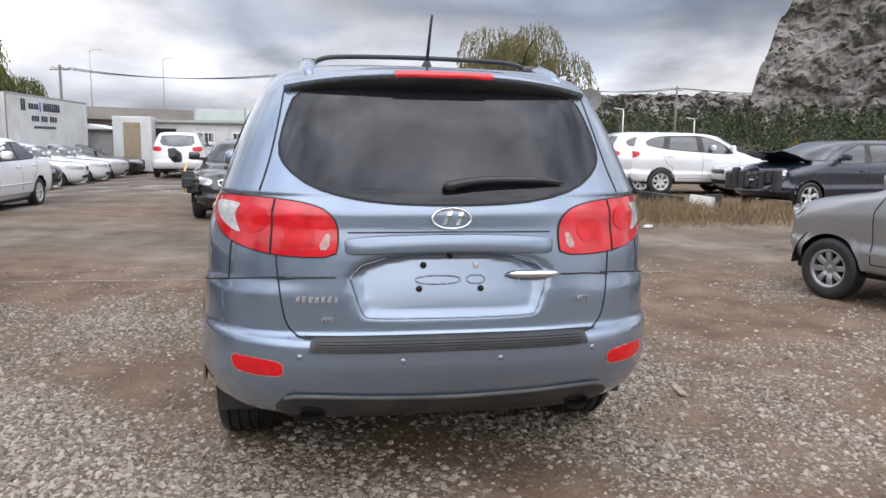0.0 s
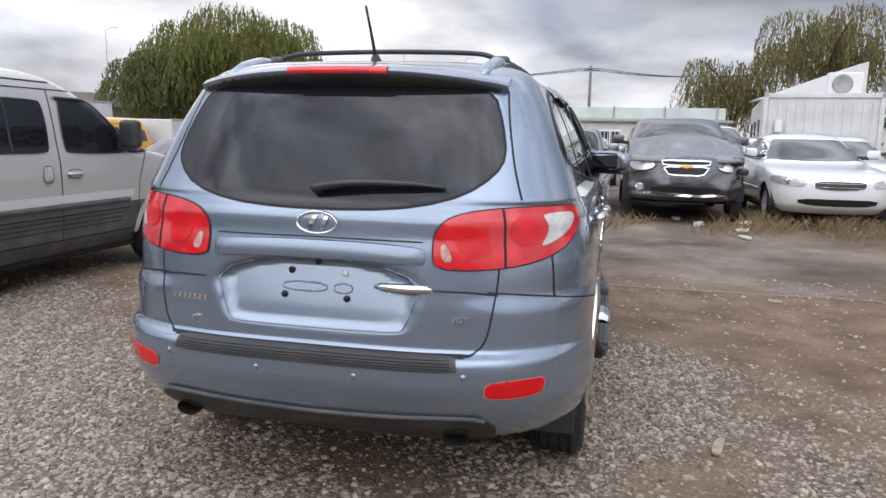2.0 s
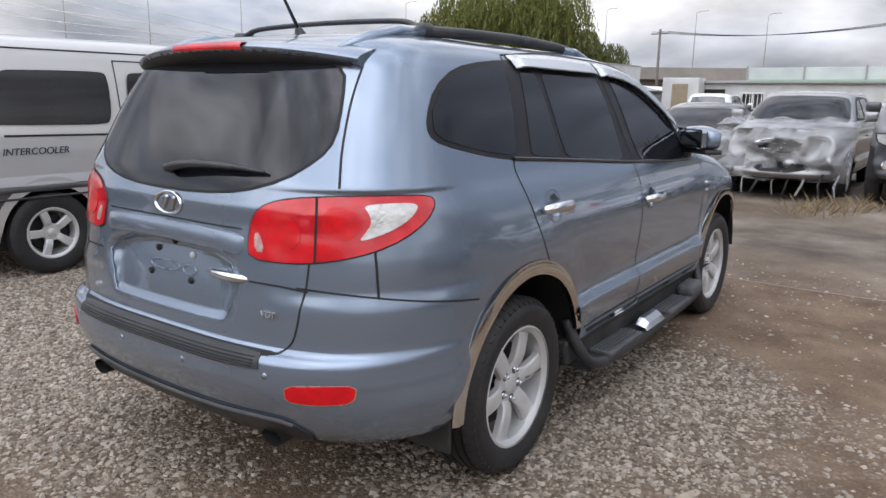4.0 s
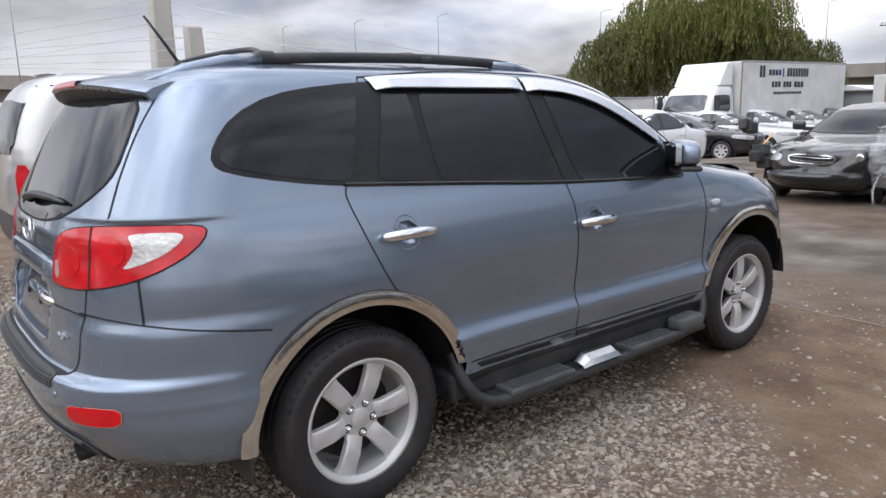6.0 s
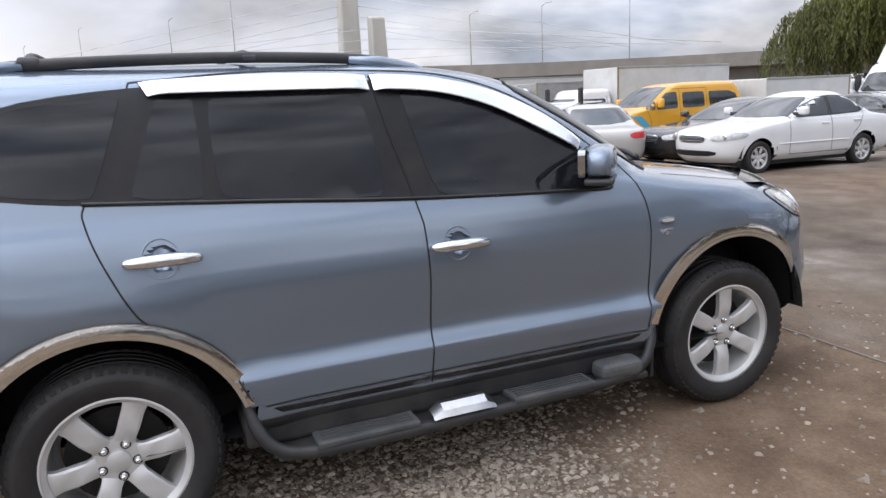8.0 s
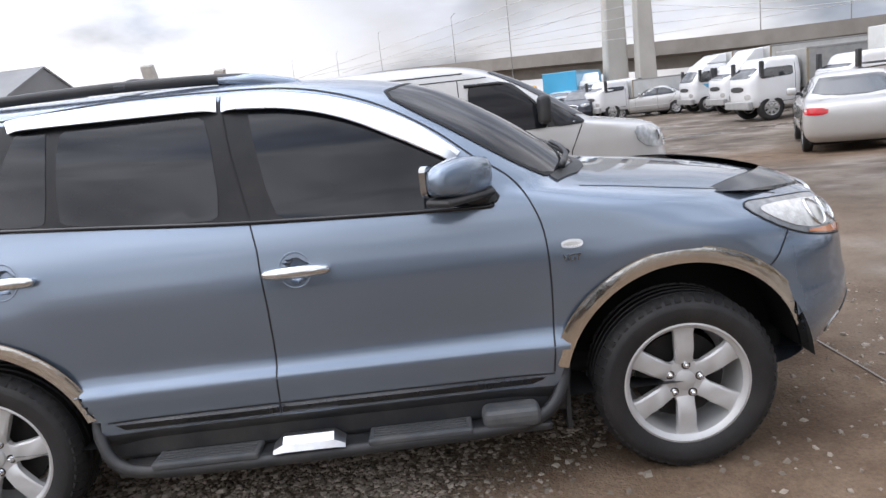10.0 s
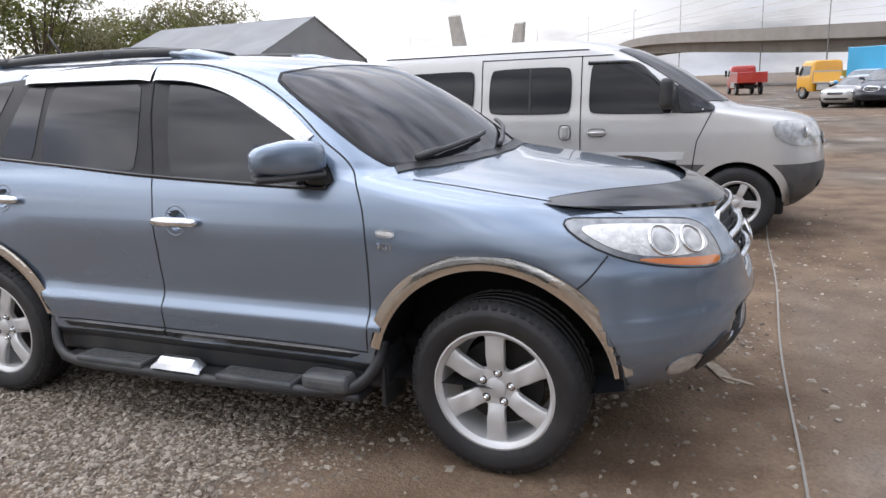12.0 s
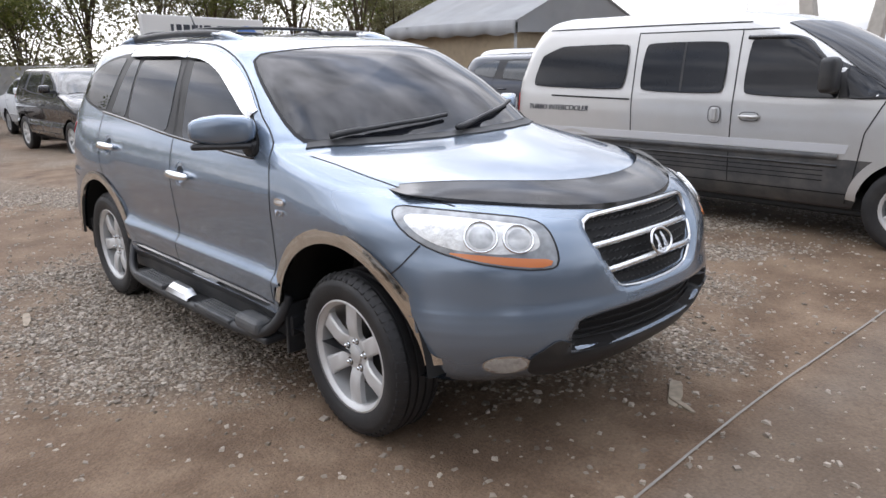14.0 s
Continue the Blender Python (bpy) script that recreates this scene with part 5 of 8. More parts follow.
    for s, holder in zip((1, -1), hl):
        made = [sh.patch("reflector", ax, inner, 0.007, M["lamp_clear"], None, step=0.015, skirt=0.003), sh.patch("indicator", ax, amber, 0.008, M["lamp_amber"], None, step=0.015, skirt=0.003)]
        for ca, cz, rr in ((50.0, 0.915, 0.046), (57.8, 0.905, 0.042)):
            ringp = [(ca + rr / 0.0135 * math.cos(t), cz + rr * math.sin(t)) for t in np.linspace(0, 2 * math.pi, 28, endpoint=False)]
            made.append(sh.ribbon("lamp_ring", ax, ringp, 0.006, 0.009, M["satin"], None, closed=True, step=0.008, lift=0.006))
            bowl = [(ca + rr * 0.75 / 0.0135 * math.cos(t), cz + rr * 0.75 * math.sin(t)) for t in np.linspace(0, 2 * math.pi, 20, endpoint=False)]
            made.append(sh.patch("lamp_bowl", ax, bowl, 0.009, M["lamp_far"], None, step=0.012, skirt=0.002))
        for o in made:
            if s < 0:
                for vtx in o.data.vertices:
                    vtx.co.x = -vtx.co.x
                o.data.flip_normals()
            o.parent = holder
    sh.ribbon("headlamp_seal", ax, rounded(head, 1), 0.010, 0.003, M["rubberstrip"], car, closed=True, step=0.012, mirror=True)

    # side repeater and its bar badge
    rp = rounded([(2.252, 0.930), (2.332, 0.930), (2.332, 0.962), (2.252, 0.962)], 2)
    sh.patch("side_repeater", "R", rp, 0.007, M["chrome"], car, "chrome-rimmed side repeater", step=0.015, mirror=True)
    sh.patch("repeater_lens", "R", inset(rp, 0.009), 0.009, M["lamp_clear"], car, step=0.015, mirror=True)
    q, n = sh.drop("R", 2.292, 0.896)
    lettering("side_badge", "VGT", 0.036, pose(q.x + 0.002, 2.252, 0.884, 90, 0, 90), M["chrome"], car, "chrome letters on the wing")
    return car


def lettering(name, word, size, m, mat, parent, label):
    """Raised letters in the built-in font, turned into a mesh."""
    cu = bpy.data.curves.new(name, "FONT")
    cu.body, cu.size, cu.extrude, cu.shear = word, size, 0.0025, 0.15
    tmp = new(name, cu)
    me = bpy.data.meshes.new_from_object(tmp.evaluated_get(bpy.context.evaluated_depsgraph_get()))
    bpy.data.objects.remove(tmp)
    me.materials.clear()
    me.materials.append(mat)
    ob = new(name, me)
    ob.parent = parent
    ob.matrix_basis = m
    ob["label"] = label
    return ob


def thing_part(name, parent):
    ob = new(name)
    ob.parent = parent
    ob.empty_display_size = 0.05
    return ob


def emblem(sh, view, x, z, a, b, parent, lift=0.0):
    """A plain chrome oval with a slanting bar in it."""
    ring = [(x + a * math.cos(t), z + b * math.sin(t)) for t in np.linspace(0, 2 * math.pi, 36, endpoint=False)]
    o = [sh.ribbon("emblem_ring", view, ring, 0.010, 0.004, M["chrome"], parent, "plain chrome oval", closed=True, step=0.01, lift=0.006),
         sh.patch("emblem_bar", view, rounded([(x - 0.036, z - b * 0.60), (x - 0.020, z - b * 0.60), (x + 0.004, z + b * 0.66), (x - 0.012, z + b * 0.66)], 1, 0.1), 0.007, M["chrome"], parent, step=0.012),
         sh.patch("emblem_bar", view, rounded([(x + 0.012, z - b * 0.66), (x + 0.028, z - b * 0.66), (x + 0.044, z + b * 0.60), (x + 0.028, z + b * 0.60)], 1, 0.1), 0.007, M["chrome"], parent, step=0.012)]
    for k in o:
        if lift:
            k.location.y += lift if view == "F" else -lift


M["cup"] = paint("handle_cup_paint", (0.208, 0.260, 0.331), metal=0.66, rough=0.26)
M["stamp"] = paint("stamped_paint", (0.205, 0.268, 0.352), metal=0.66, rough=0.27)
hero = build_suv(pose(0, 0, 0))


# ---- ground: one sheet of gravel, mud and worn paving ----
def lump(x, y, s, seed=0.0):
    return noise.noise(Vector((x * s + seed, y * s - seed, seed * 1.7)))


def gravel_amount(x, y):
    """How thickly loose stone covers the yard; the paving and the road have little."""
    a = 0.50 + 0.70 * lump(x, y, 0.55, 3.0) + 0.55 * lump(x, y, 1.7, 7.0)
    for cx, cy, rad, k in ((-2.4, -1.4, 2.4, 1.0), (2.6, 0.2, 1.5, 0.35), (1.4, 1.2, 0.9, 0.45), (1.2, -2.0, 1.6, -1.0), (2.3, 2.6, 1.0, -0.9), (2.0, -2.6, 1.2, -0.3), (2.7, 3.3, 1.3, -0.6), (-0.3, -1.7, 0.6, -0.5), (2.2, 1.8, 1.1, -0.5), (1.7, 3.2, 0.9, -0.45), (-2.0, 3.2, 0.9, -0.4)):
        a += k * math.exp(-((x - cx) ** 2 + (y - cy) ** 2) / rad ** 2)
    if y > 3.0:
        a -= min(1.0, (y - 3.0) / 0.8) * 0.75
    if x < -6 or x > 9:
        a -= 0.15
    return min(1.0, max(0.0, a))


def axis_steps(lo, hi, fine, far):
    out, v, s = [], lo, fine
    while v < hi:
        out.append(v)
        v += fine
    out.append(hi)
    s, v = fine, hi
    while v < far:
        s *= 1.22
        v += s
        out.append(v)
    s, v = fine, lo
    while v > -far:
        s *= 1.22
        v -= s
        out.insert(0, v)
    return out


def ground_height(x, y):
    near = max(0.0, 1 - max(abs(x - 0.5), abs(y - 1)) / 14)
    return fall(x, y) - 0.004 + near * (0.012 * lump(x, y, 0.9, 1.0) + 0.006 * lump(x, y, 3.1, 2.0))


def build_ground():
    xs, ys = axis_steps(-6.5, 7.0, 0.10, 900), axis_steps(-5.0, 8.0, 0.10, 900)
    v = [(x, y, ground_height(x, y)) for y in ys for x in xs]
    n = len(xs)
    f = [(j * n + i, j * n + i + 1, (j + 1) * n + i + 1, (j + 1) * n + i) for j in range(len(ys) - 1) for i in range(n - 1)]
    m = bpy.data.materials.new("yard_ground")
    m.use_nodes = True
    nd, ln = m.node_tree.nodes, m.node_tree.links
    b = nd["Principled BSDF"]
    b.inputs["Specular IOR Level"].default_value = 0.3
    at = nd.new("ShaderNodeAttribute")
    at.attribute_name = "gravel"
    pv = nd.new("ShaderNodeAttribute")
    pv.attribute_name = "paved"
    co = nd.new("ShaderNodeTexCoord")

    def tex_noise(scale, detail=8.0, rough=0.6):
        t = nd.new("ShaderNodeTexNoise")
        t.inputs["Scale"].default_value, t.inputs["Detail"].default_value, t.inputs["Roughness"].default_value = scale, detail, rough
        ln.new(co.outputs["Object"], t.inputs["Vector"])
        return t.outputs["Fac"]

    def ramp(fac, *stops):
        r = nd.new("ShaderNodeValToRGB")
        while len(r.color_ramp.elements) < len(stops):
            r.color_ramp.elements.new(0.5)
        for e, (p, c) in zip(r.color_ramp.elements, stops):
            e.position, e.color = p, (*c, 1)
        ln.new(fac, r.inputs[0])
        return r.outputs[0]

    def mix(fac, a, c, mode="MIX"):
        x = nd.new("ShaderNodeMix")
        x.data_type, x.blend_type = "RGBA", mode
        ln.new(fac, x.inputs[0]) if not isinstance(fac, float) else setattr(x.inputs[0], "default_value", fac)
        ln.new(a, x.inputs[6]), ln.new(c, x.inputs[7])
        return x.outputs[2]

    def math_node(op, a, c):
        x = nd.new("ShaderNodeMath")
        x.operation = op
        for k, q in ((0, a), (1, c)):
            if isinstance(q, (int, float)):
                x.inputs[k].default_value = q
            else:
                ln.new(q, x.inputs[k])
        return x.outputs[0]

    vor = nd.new("ShaderNodeTexVoronoi")
    vor.inputs["Scale"].default_value = 44.0
    warp = nd.new("ShaderNodeMapping")
    shift = nd.new("ShaderNodeTexNoise")
    shift.inputs["Scale"].default_value = 26.0
    ln.new(co.outputs["Object"], shift.inputs["Vector"])
    pull = nd.new("ShaderNodeVectorMath")
    pull.operation = "MULTIPLY_ADD"
    pull.inputs[1].default_value = (0.030, 0.030, 0.0)
    ln.new(shift.outputs["Color"], pull.inputs[0]), ln.new(co.outputs["Object"], pull.inputs[2])
    ln.new(pull.outputs[0], warp.inputs[0])
    ln.new(warp.outputs[0], vor.inputs["Vector"])
    vor2 = nd.new("ShaderNodeTexVoronoi")
    vor2.inputs["Scale"].default_value = 85.0
    ln.new(co.outputs["Object"], vor2.inputs["Vector"])
    cell = nd.new("ShaderNodeSeparateColor")
    ln.new(vor.outputs["Color"], cell.inputs[0])
    stone = ramp(cell.outputs[0], (0.0, (0.145, 0.111, 0.080)), (0.35, (0.260, 0.208, 0.154)), (0.7, (0.380, 0.317, 0.245)), (1.0, (0.520, 0.448, 0.362)))
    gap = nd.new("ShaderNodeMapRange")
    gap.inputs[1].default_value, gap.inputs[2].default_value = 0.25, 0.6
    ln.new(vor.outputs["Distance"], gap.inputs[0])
    dirt = ramp(tex_noise(2.3), (0.30, (0.094, 0.060, 0.037)), (0.5, (0.160, 0.108, 0.070)), (0.72, (0.235, 0.168, 0.114)))
    fine = ramp(tex_noise(60.0, 4.0), (0.3, (0.78, 0.78, 0.78)), (0.7, (1.2, 1.2, 1.2)))
    mud = mix(1.0, dirt, fine, "MULTIPLY")
    # Soil colour between the stones is darkened to paint in the gaps' shade.
    shaded_soil = ramp(tex_noise(5.0), (0.35, (0.092, 0.068, 0.049)), (0.65, (0.170, 0.130, 0.096)))
    gravel = mix(gap.outputs[0], stone, shaded_soil)
    edge = math_node("ADD", at.outputs["Fac"], math_node("MULTIPLY", math_node("SUBTRACT", tex_noise(9.0), 0.5), 0.9))
    mask = nd.new("ShaderNodeMapRange")
    mask.inputs[1].default_value, mask.inputs[2].default_value = 0.26, 0.80
    ln.new(edge, mask.inputs[0])
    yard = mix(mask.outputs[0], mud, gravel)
    pave = ramp(tex_noise(0.7, 9.0, 0.62), (0.34, (0.050, 0.039, 0.030)), (0.46, (0.108, 0.085, 0.065)), (0.56, (0.162, 0.134, 0.107)), (0.68, (0.265, 0.236, 0.203)))
    pave = mix(1.0, pave, fine, "MULTIPLY")
    full = mix(pv.outputs["Fac"], yard, pave)
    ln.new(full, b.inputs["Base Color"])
    wet = nd.new("ShaderNodeMapRange")
    wet.inputs[1].default_value, wet.inputs[2].default_value, wet.inputs[3].default_value, wet.inputs[4].default_value = 0.36, 0.44, 0.14, 0.85
    ln.new(tex_noise(0.42, 4.0, 0.5), wet.inputs[0])
    rr = nd.new("ShaderNodeMix")
    rr.inputs[2].default_value = 0.85
    ln.new(pv.outputs["Fac"], rr.inputs[0]), ln.new(wet.outputs[0], rr.inputs[3])
    ln.new(rr.outputs[0], b.inputs["Roughness"])
    h1 = math_node("MULTIPLY", math_node("SUBTRACT", 1.0, vor.outputs["Distance"]), mask.outputs[0])
    h2 = math_node("MULTIPLY", math_node("SUBTRACT", 1.0, vor2.outputs["Distance"]), 0.35)
    h = math_node("ADD", math_node("ADD", h1, h2), math_node("MULTIPLY", tex_noise(22.0), 1.2))
    h = math_node("MULTIPLY", h, math_node("SUBTRACT", 1.0, math_node("MULTIPLY", pv.outputs["Fac"], 0.8)))
    bp = nd.new("ShaderNodeBump")
    bp.inputs["Strength"].default_value, bp.inputs["Distance"].default_value = 0.75, 0.02
    ln.new(h, bp.inputs["Height"]), ln.new(bp.outputs[0], b.inputs["Normal"])
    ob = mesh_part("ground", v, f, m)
    ga = ob.data.attributes.new("gravel", "FLOAT", "POINT")
    ga.data.foreach_set("value", [gravel_amount(x, y) if abs(x) < 40 and abs(y) < 40 else 0.45 for x, y, z in v])
    pa = ob.data.attributes.new("paved", "FLOAT", "POINT")
    val = []
    for x, y, z in v:
        k = min(1.0, max(0.0, (y - 3.80) / 0.14)) * (0.55 + 0.45 * min(1, max(0, (y - 4.6) / 0.8)))
        k *= min(1.0, max(0.0, 0.5 + 1.6 * lump(x, y, 0.23, 5.0) + 0.35))
        if x > 2.5 and y > 7.7:
            k *= max(0.0, 1 - (y - 7.7) / 0.6)
        val.append(k)
    pa.data.foreach_set("value", val)
    return tagged(ob, "brown gravel and mud yard with worn wet paving", "ground", kind="structure")


def build_pebbles(count=92000):
    """Loose stones, thick where the gravel lies."""
    rng = np.random.default_rng(5)
    box = np.array([(-1, -1, -0.5), (1, -1, -0.5), (1, 1, -0.5), (-1, 1, -0.5), (-0.6, -0.6, 0.8), (0.6, -0.6, 0.8), (0.6, 0.6, 0.8), (-0.6, 0.6, 0.8)])
    quads = np.array([(0, 1, 5, 4), (1, 2, 6, 5), (2, 3, 7, 6), (3, 0, 4, 7), (4, 5, 6, 7)])
    vs, fs, k = [], [], 0
    tries = 0
    while k < count and tries < count * 6:
        tries += 1
        x, y = rng.uniform(-6.2, 6.2), rng.uniform(-5.4, 4.6)
        edge = ease(min(x + 6.2, 6.2 - x, y + 5.4), 0.0, 2.0)
        if rng.random() > edge * (gravel_amount(x, y) ** 2.2 + 0.03):
            continue
        s = 0.0050 + 0.010 * rng.random() ** 2.4
        shape = box * (1 + rng.uniform(-0.5, 0.45, (8, 3))) * s * (rng.uniform(0.7, 1.4), rng.uniform(0.7, 1.4), rng.uniform(0.5, 0.9))
        a = rng.uniform(0, 6.283)
        c, d = math.cos(a), math.sin(a)
        vs.append(np.stack([x + c * shape[:, 0] - d * shape[:, 1], y + d * shape[:, 0] + c * shape[:, 1], ground_height(x, y) + shape[:, 2] + s * 0.12], 1))
        fs.append(quads + 8 * k)
        k += 1
    m = leaf_material("pebble_stone", (0.120, 0.095, 0.070), (0.41, 0.355, 0.290))
    ob = mesh_part("gravel_stones", np.concatenate(vs).tolist(), np.concatenate(fs).tolist(), m, smooth=False)
    for nd in ob.data.materials[0].node_tree.nodes:
        if nd.type == "MIX_SHADER":
            nd.inputs[0].default_value = 0.0
    return tagged(ob, "loose grey and brown gravel stones on the yard", "gravel", kind="stuff")


build_ground()
build_pebbles()
line = [(x, 3.80 + 0.012 * math.sin(x * 2.1) + 0.012 * max(0, -x)) for x in np.linspace(3.4, -9, 60)]
tv = [p for x, y in line for p in ((x, y - 0.006, 0.006 + ground_height(x, y)), (x, y, 0.010 + ground_height(x, y)), (x, y + 0.006, 0.006 + ground_height(x, y)))]
tf = [(3 * i + k, 3 * i + k + 1, 3 * i + k + 4, 3 * i + k + 3) for i in range(59) for k in range(2)]
tagged(mesh_part("paving_joint", tv, tf, M["concrete"]), "pale joint strip along the paving edge", "joint", kind="structure")
for x, y, a, l, w in ((-0.36, 3.50, 25, 0.26, 0.07), (-0.28, 3.58, 70, 0.16, 0.03), (1.52, 0.15, 75, 0.24, 0.05), (1.75, -0.3, 10, 0.06, 0.03), (-2.7, 2.0, 40, 0.14, 0.09), (-1.3, 5.4, 10, 0.18, 0.08), (2.45, 3.5, 0, 0.12, 0.10), (0.4, -4.0, 20, 0.2, 0.03)):
    z = ground_height(x, y)
    b = prism(rounded([(-l / 2, -w / 2), (l * 0.42, -w * 0.38), (l / 2, w * 0.2), (l * 0.1, w / 2), (-l * 0.45, w * 0.35)], 1, 0.15), 0.014, pose(x, y, z - 0.001, 2, 3, a), 0.003)
    tagged(part("wood_scrap", b, M["mud_debris"]), "weathered scrap of wood lying on the ground", "scrap", "ground scraps")


# ---- the other vehicles ----
SEDAN = dict(wb=2.65, table=[
    (0.22, 0.76, -0.80, 0.40, 3.32, 0.60), (0.35, 0.855, -0.93, 0.45, 3.49, 0.78), (0.55, 0.885, -0.97, 0.46, 3.53, 0.82), (0.70, 0.885, -0.98, 0.46, 3.52, 0.82),
    (0.78, 0.880, -0.975, 0.46, 3.45, 0.80), (0.83, 0.872, -0.965, 0.45, 3.27, 0.72), (0.87, 0.862, -0.95, 0.42, 2.95, 0.62), (0.90, 0.852, -0.92, 0.40, 2.58, 0.52),
    (0.93, 0.842, -0.80, 0.38, 2.28, 0.45), (0.955, 0.828, -0.60, 0.36, 2.14, 0.42), (0.985, 0.812, -0.42, 0.35, 2.06, 0.40), (1.05, 0.785, -0.29, 0.35, 1.92, 0.40),
    (1.20, 0.712, -0.02, 0.35, 1.62, 0.40), (1.32, 0.645, 0.20, 0.35, 1.34, 0.40), (1.38, 0.585, 0.35, 0.30, 1.12, 0.35), (1.415, 0.49, 0.50, 0.25, 0.95, 0.28),
    (1.432, 0.34, 0.60, 0.18, 0.84, 0.18), (1.438, 0.15, 0.66, 0.09, 0.76, 0.09)],
    rad=0.305, rim=0.20, arch=0.375, hub=0.30,
    dlo=[(-0.12, 1.005), (0.90, 0.975), (1.80, 0.965), (1.92, 1.00), (1.55, 1.19), (1.22, 1.305), (0.85, 1.345), (0.45, 1.33), (0.15, 1.245)],
    panes=[[(0.92, 0.995), (1.72, 0.985), (1.52, 1.165), (1.20, 1.275), (0.90, 1.315)], [(0.10, 1.015), (0.84, 0.997), (0.82, 1.315), (0.48, 1.30), (0.20, 1.215)]],
    ws=[(0.20, 2.07), (0.50, 2.00), (0.72, 1.86), (0.70, 1.70), (0.54, 1.22), (0.30, 1.30), (0.15, 1.32)],
    back=[(0.20, -0.36), (0.52, -0.28), (0.70, -0.12), (0.54, 0.30), (0.30, 0.26), (0.15, 0.24)], back_view="T",
    head=[(0.44, 0.715), (0.62, 0.745), (0.80, 0.775), (0.868, 0.745), (0.850, 0.655), (0.62, 0.620), (0.47, 0.622)], tail=[(0.48, 0.84), (0.86, 0.86), (0.875, 0.78), (0.84, 0.72), (0.50, 0.72)],
    grille=[(-0.36, 0.715), (0.0, 0.725), (0.36, 0.715), (0.35, 0.64), (0.30, 0.60), (0.0, 0.59), (-0.30, 0.60), (-0.35, 0.64)], mouth=[(-0.56, 0.45), (0.0, 0.455), (0.56, 0.45), (0.52, 0.36), (0.0, 0.35), (-0.52, 0.36)],
    gaps=[[(0.885, 1.34), (0.875, 0.98), (0.86, 0.45), (0.84, 0.32)], [(0.10, 1.20), (0.0, 0.98), (0.15, 0.75), (0.30, 0.62), (0.36, 0.40)], [(1.85, 1.0), (1.94, 0.85), (1.92, 0.35)], [(0.36, 0.32), (1.92, 0.32)]],
    handles=[(0.22, 0.865), (1.05, 0.845)], mirror=(1.72, 1.02, 0.86), strip=0.52)


def scaled(spec, sx, sy, sz, **more):
    """The same kind of car at another size."""
    s = dict(spec)
    s["table"] = [(z * sz, w * sx, a * sy, b * sy, c * sy, d * sy) for z, w, a, b, c, d in spec["table"]]
    s["wb"] = spec["wb"] * sy
    for k in ("dlo",):
        s[k] = [(a * sy, b * sz) for a, b in spec[k]] if spec[k] else None
    for k in ("panes", "gaps"):
        s[k] = [[(a * sy, b * sz) for a, b in p] for p in spec[k]]
    s["ws"] = [(a * sx, b * sy) for a, b in spec["ws"]]
    s["back"] = [(a * sx, b * (sy if spec["back_view"] == "T" else sz)) for a, b in spec["back"]]
    for k in ("head", "tail", "grille", "mouth"):
        s[k] = [(a * sx, b * sz) for a, b in spec[k]]
    s["handles"] = [(a * sy, b * sz) for a, b in spec["handles"]]
    s["mirror"] = (spec["mirror"][0] * sy, spec["mirror"][1] * sz, spec["mirror"][2] * sx)
    s.update(more)
    return s


WAGON = dict(wb=2.70, table=SUV_TABLE, rad=0.350, rim=0.225, arch=0.42, hub=0.345,
    dlo=[(0.0, 1.222), (1.13, 1.140), (1.93, 1.104), (2.06, 1.150), (1.74, 1.420), (1.30, 1.575), (1.03, 1.598), (0.02, 1.582), (-0.36, 1.480), (-0.46, 1.340)],
    panes=[[(1.225, 1.140), (1.93, 1.115), (1.72, 1.385), (1.32, 1.535), (1.145, 1.550)], [(0.20, 1.225), (1.035, 1.156), (0.995, 1.550), (0.28, 1.556)], [(0.035, 1.236), (-0.40, 1.310), (-0.40, 1.410), (-0.18, 1.533), (0.13, 1.560)]],
    ws=[(0.15, 2.452), (0.40, 2.418), (0.745, 2.262), (0.768, 2.16), (0.702, 1.80), (0.640, 1.655), (0.25, 1.762)],
    back=[(0.15, 1.15), (0.50, 1.19), (0.60, 1.30), (0.55, 1.54), (0.2, 1.57)], back_view="B",
    head=[(0.42, 0.95), (0.74, 0.98), (0.84, 0.93), (0.78, 0.84), (0.46, 0.82)], tail=[(0.50, 1.13), (0.80, 1.16), (0.86, 1.08), (0.82, 0.98), (0.55, 0.97)],
    grille=[(-0.36, 0.93), (0.36, 0.93), (0.26, 0.72), (-0.26, 0.72)], mouth=[(-0.46, 0.58), (0.46, 0.58), (0.40, 0.44), (-0.40, 0.44)],
    gaps=[[(1.045, 1.60), (1.132, 1.15), (1.162, 0.83), (1.148, 0.42)], [(0.10, 1.40), (0.0, 1.165), (0.13, 0.845), (0.30, 0.745), (0.42, 0.45)], [(2.06, 1.22), (2.20, 0.97), (2.19, 0.44)], [(0.45, 0.44), (2.19, 0.44)]],
    handles=[(0.228, 1.03), (1.312, 0.96)], mirror=(1.92, 1.20, 0.93), strip=None)
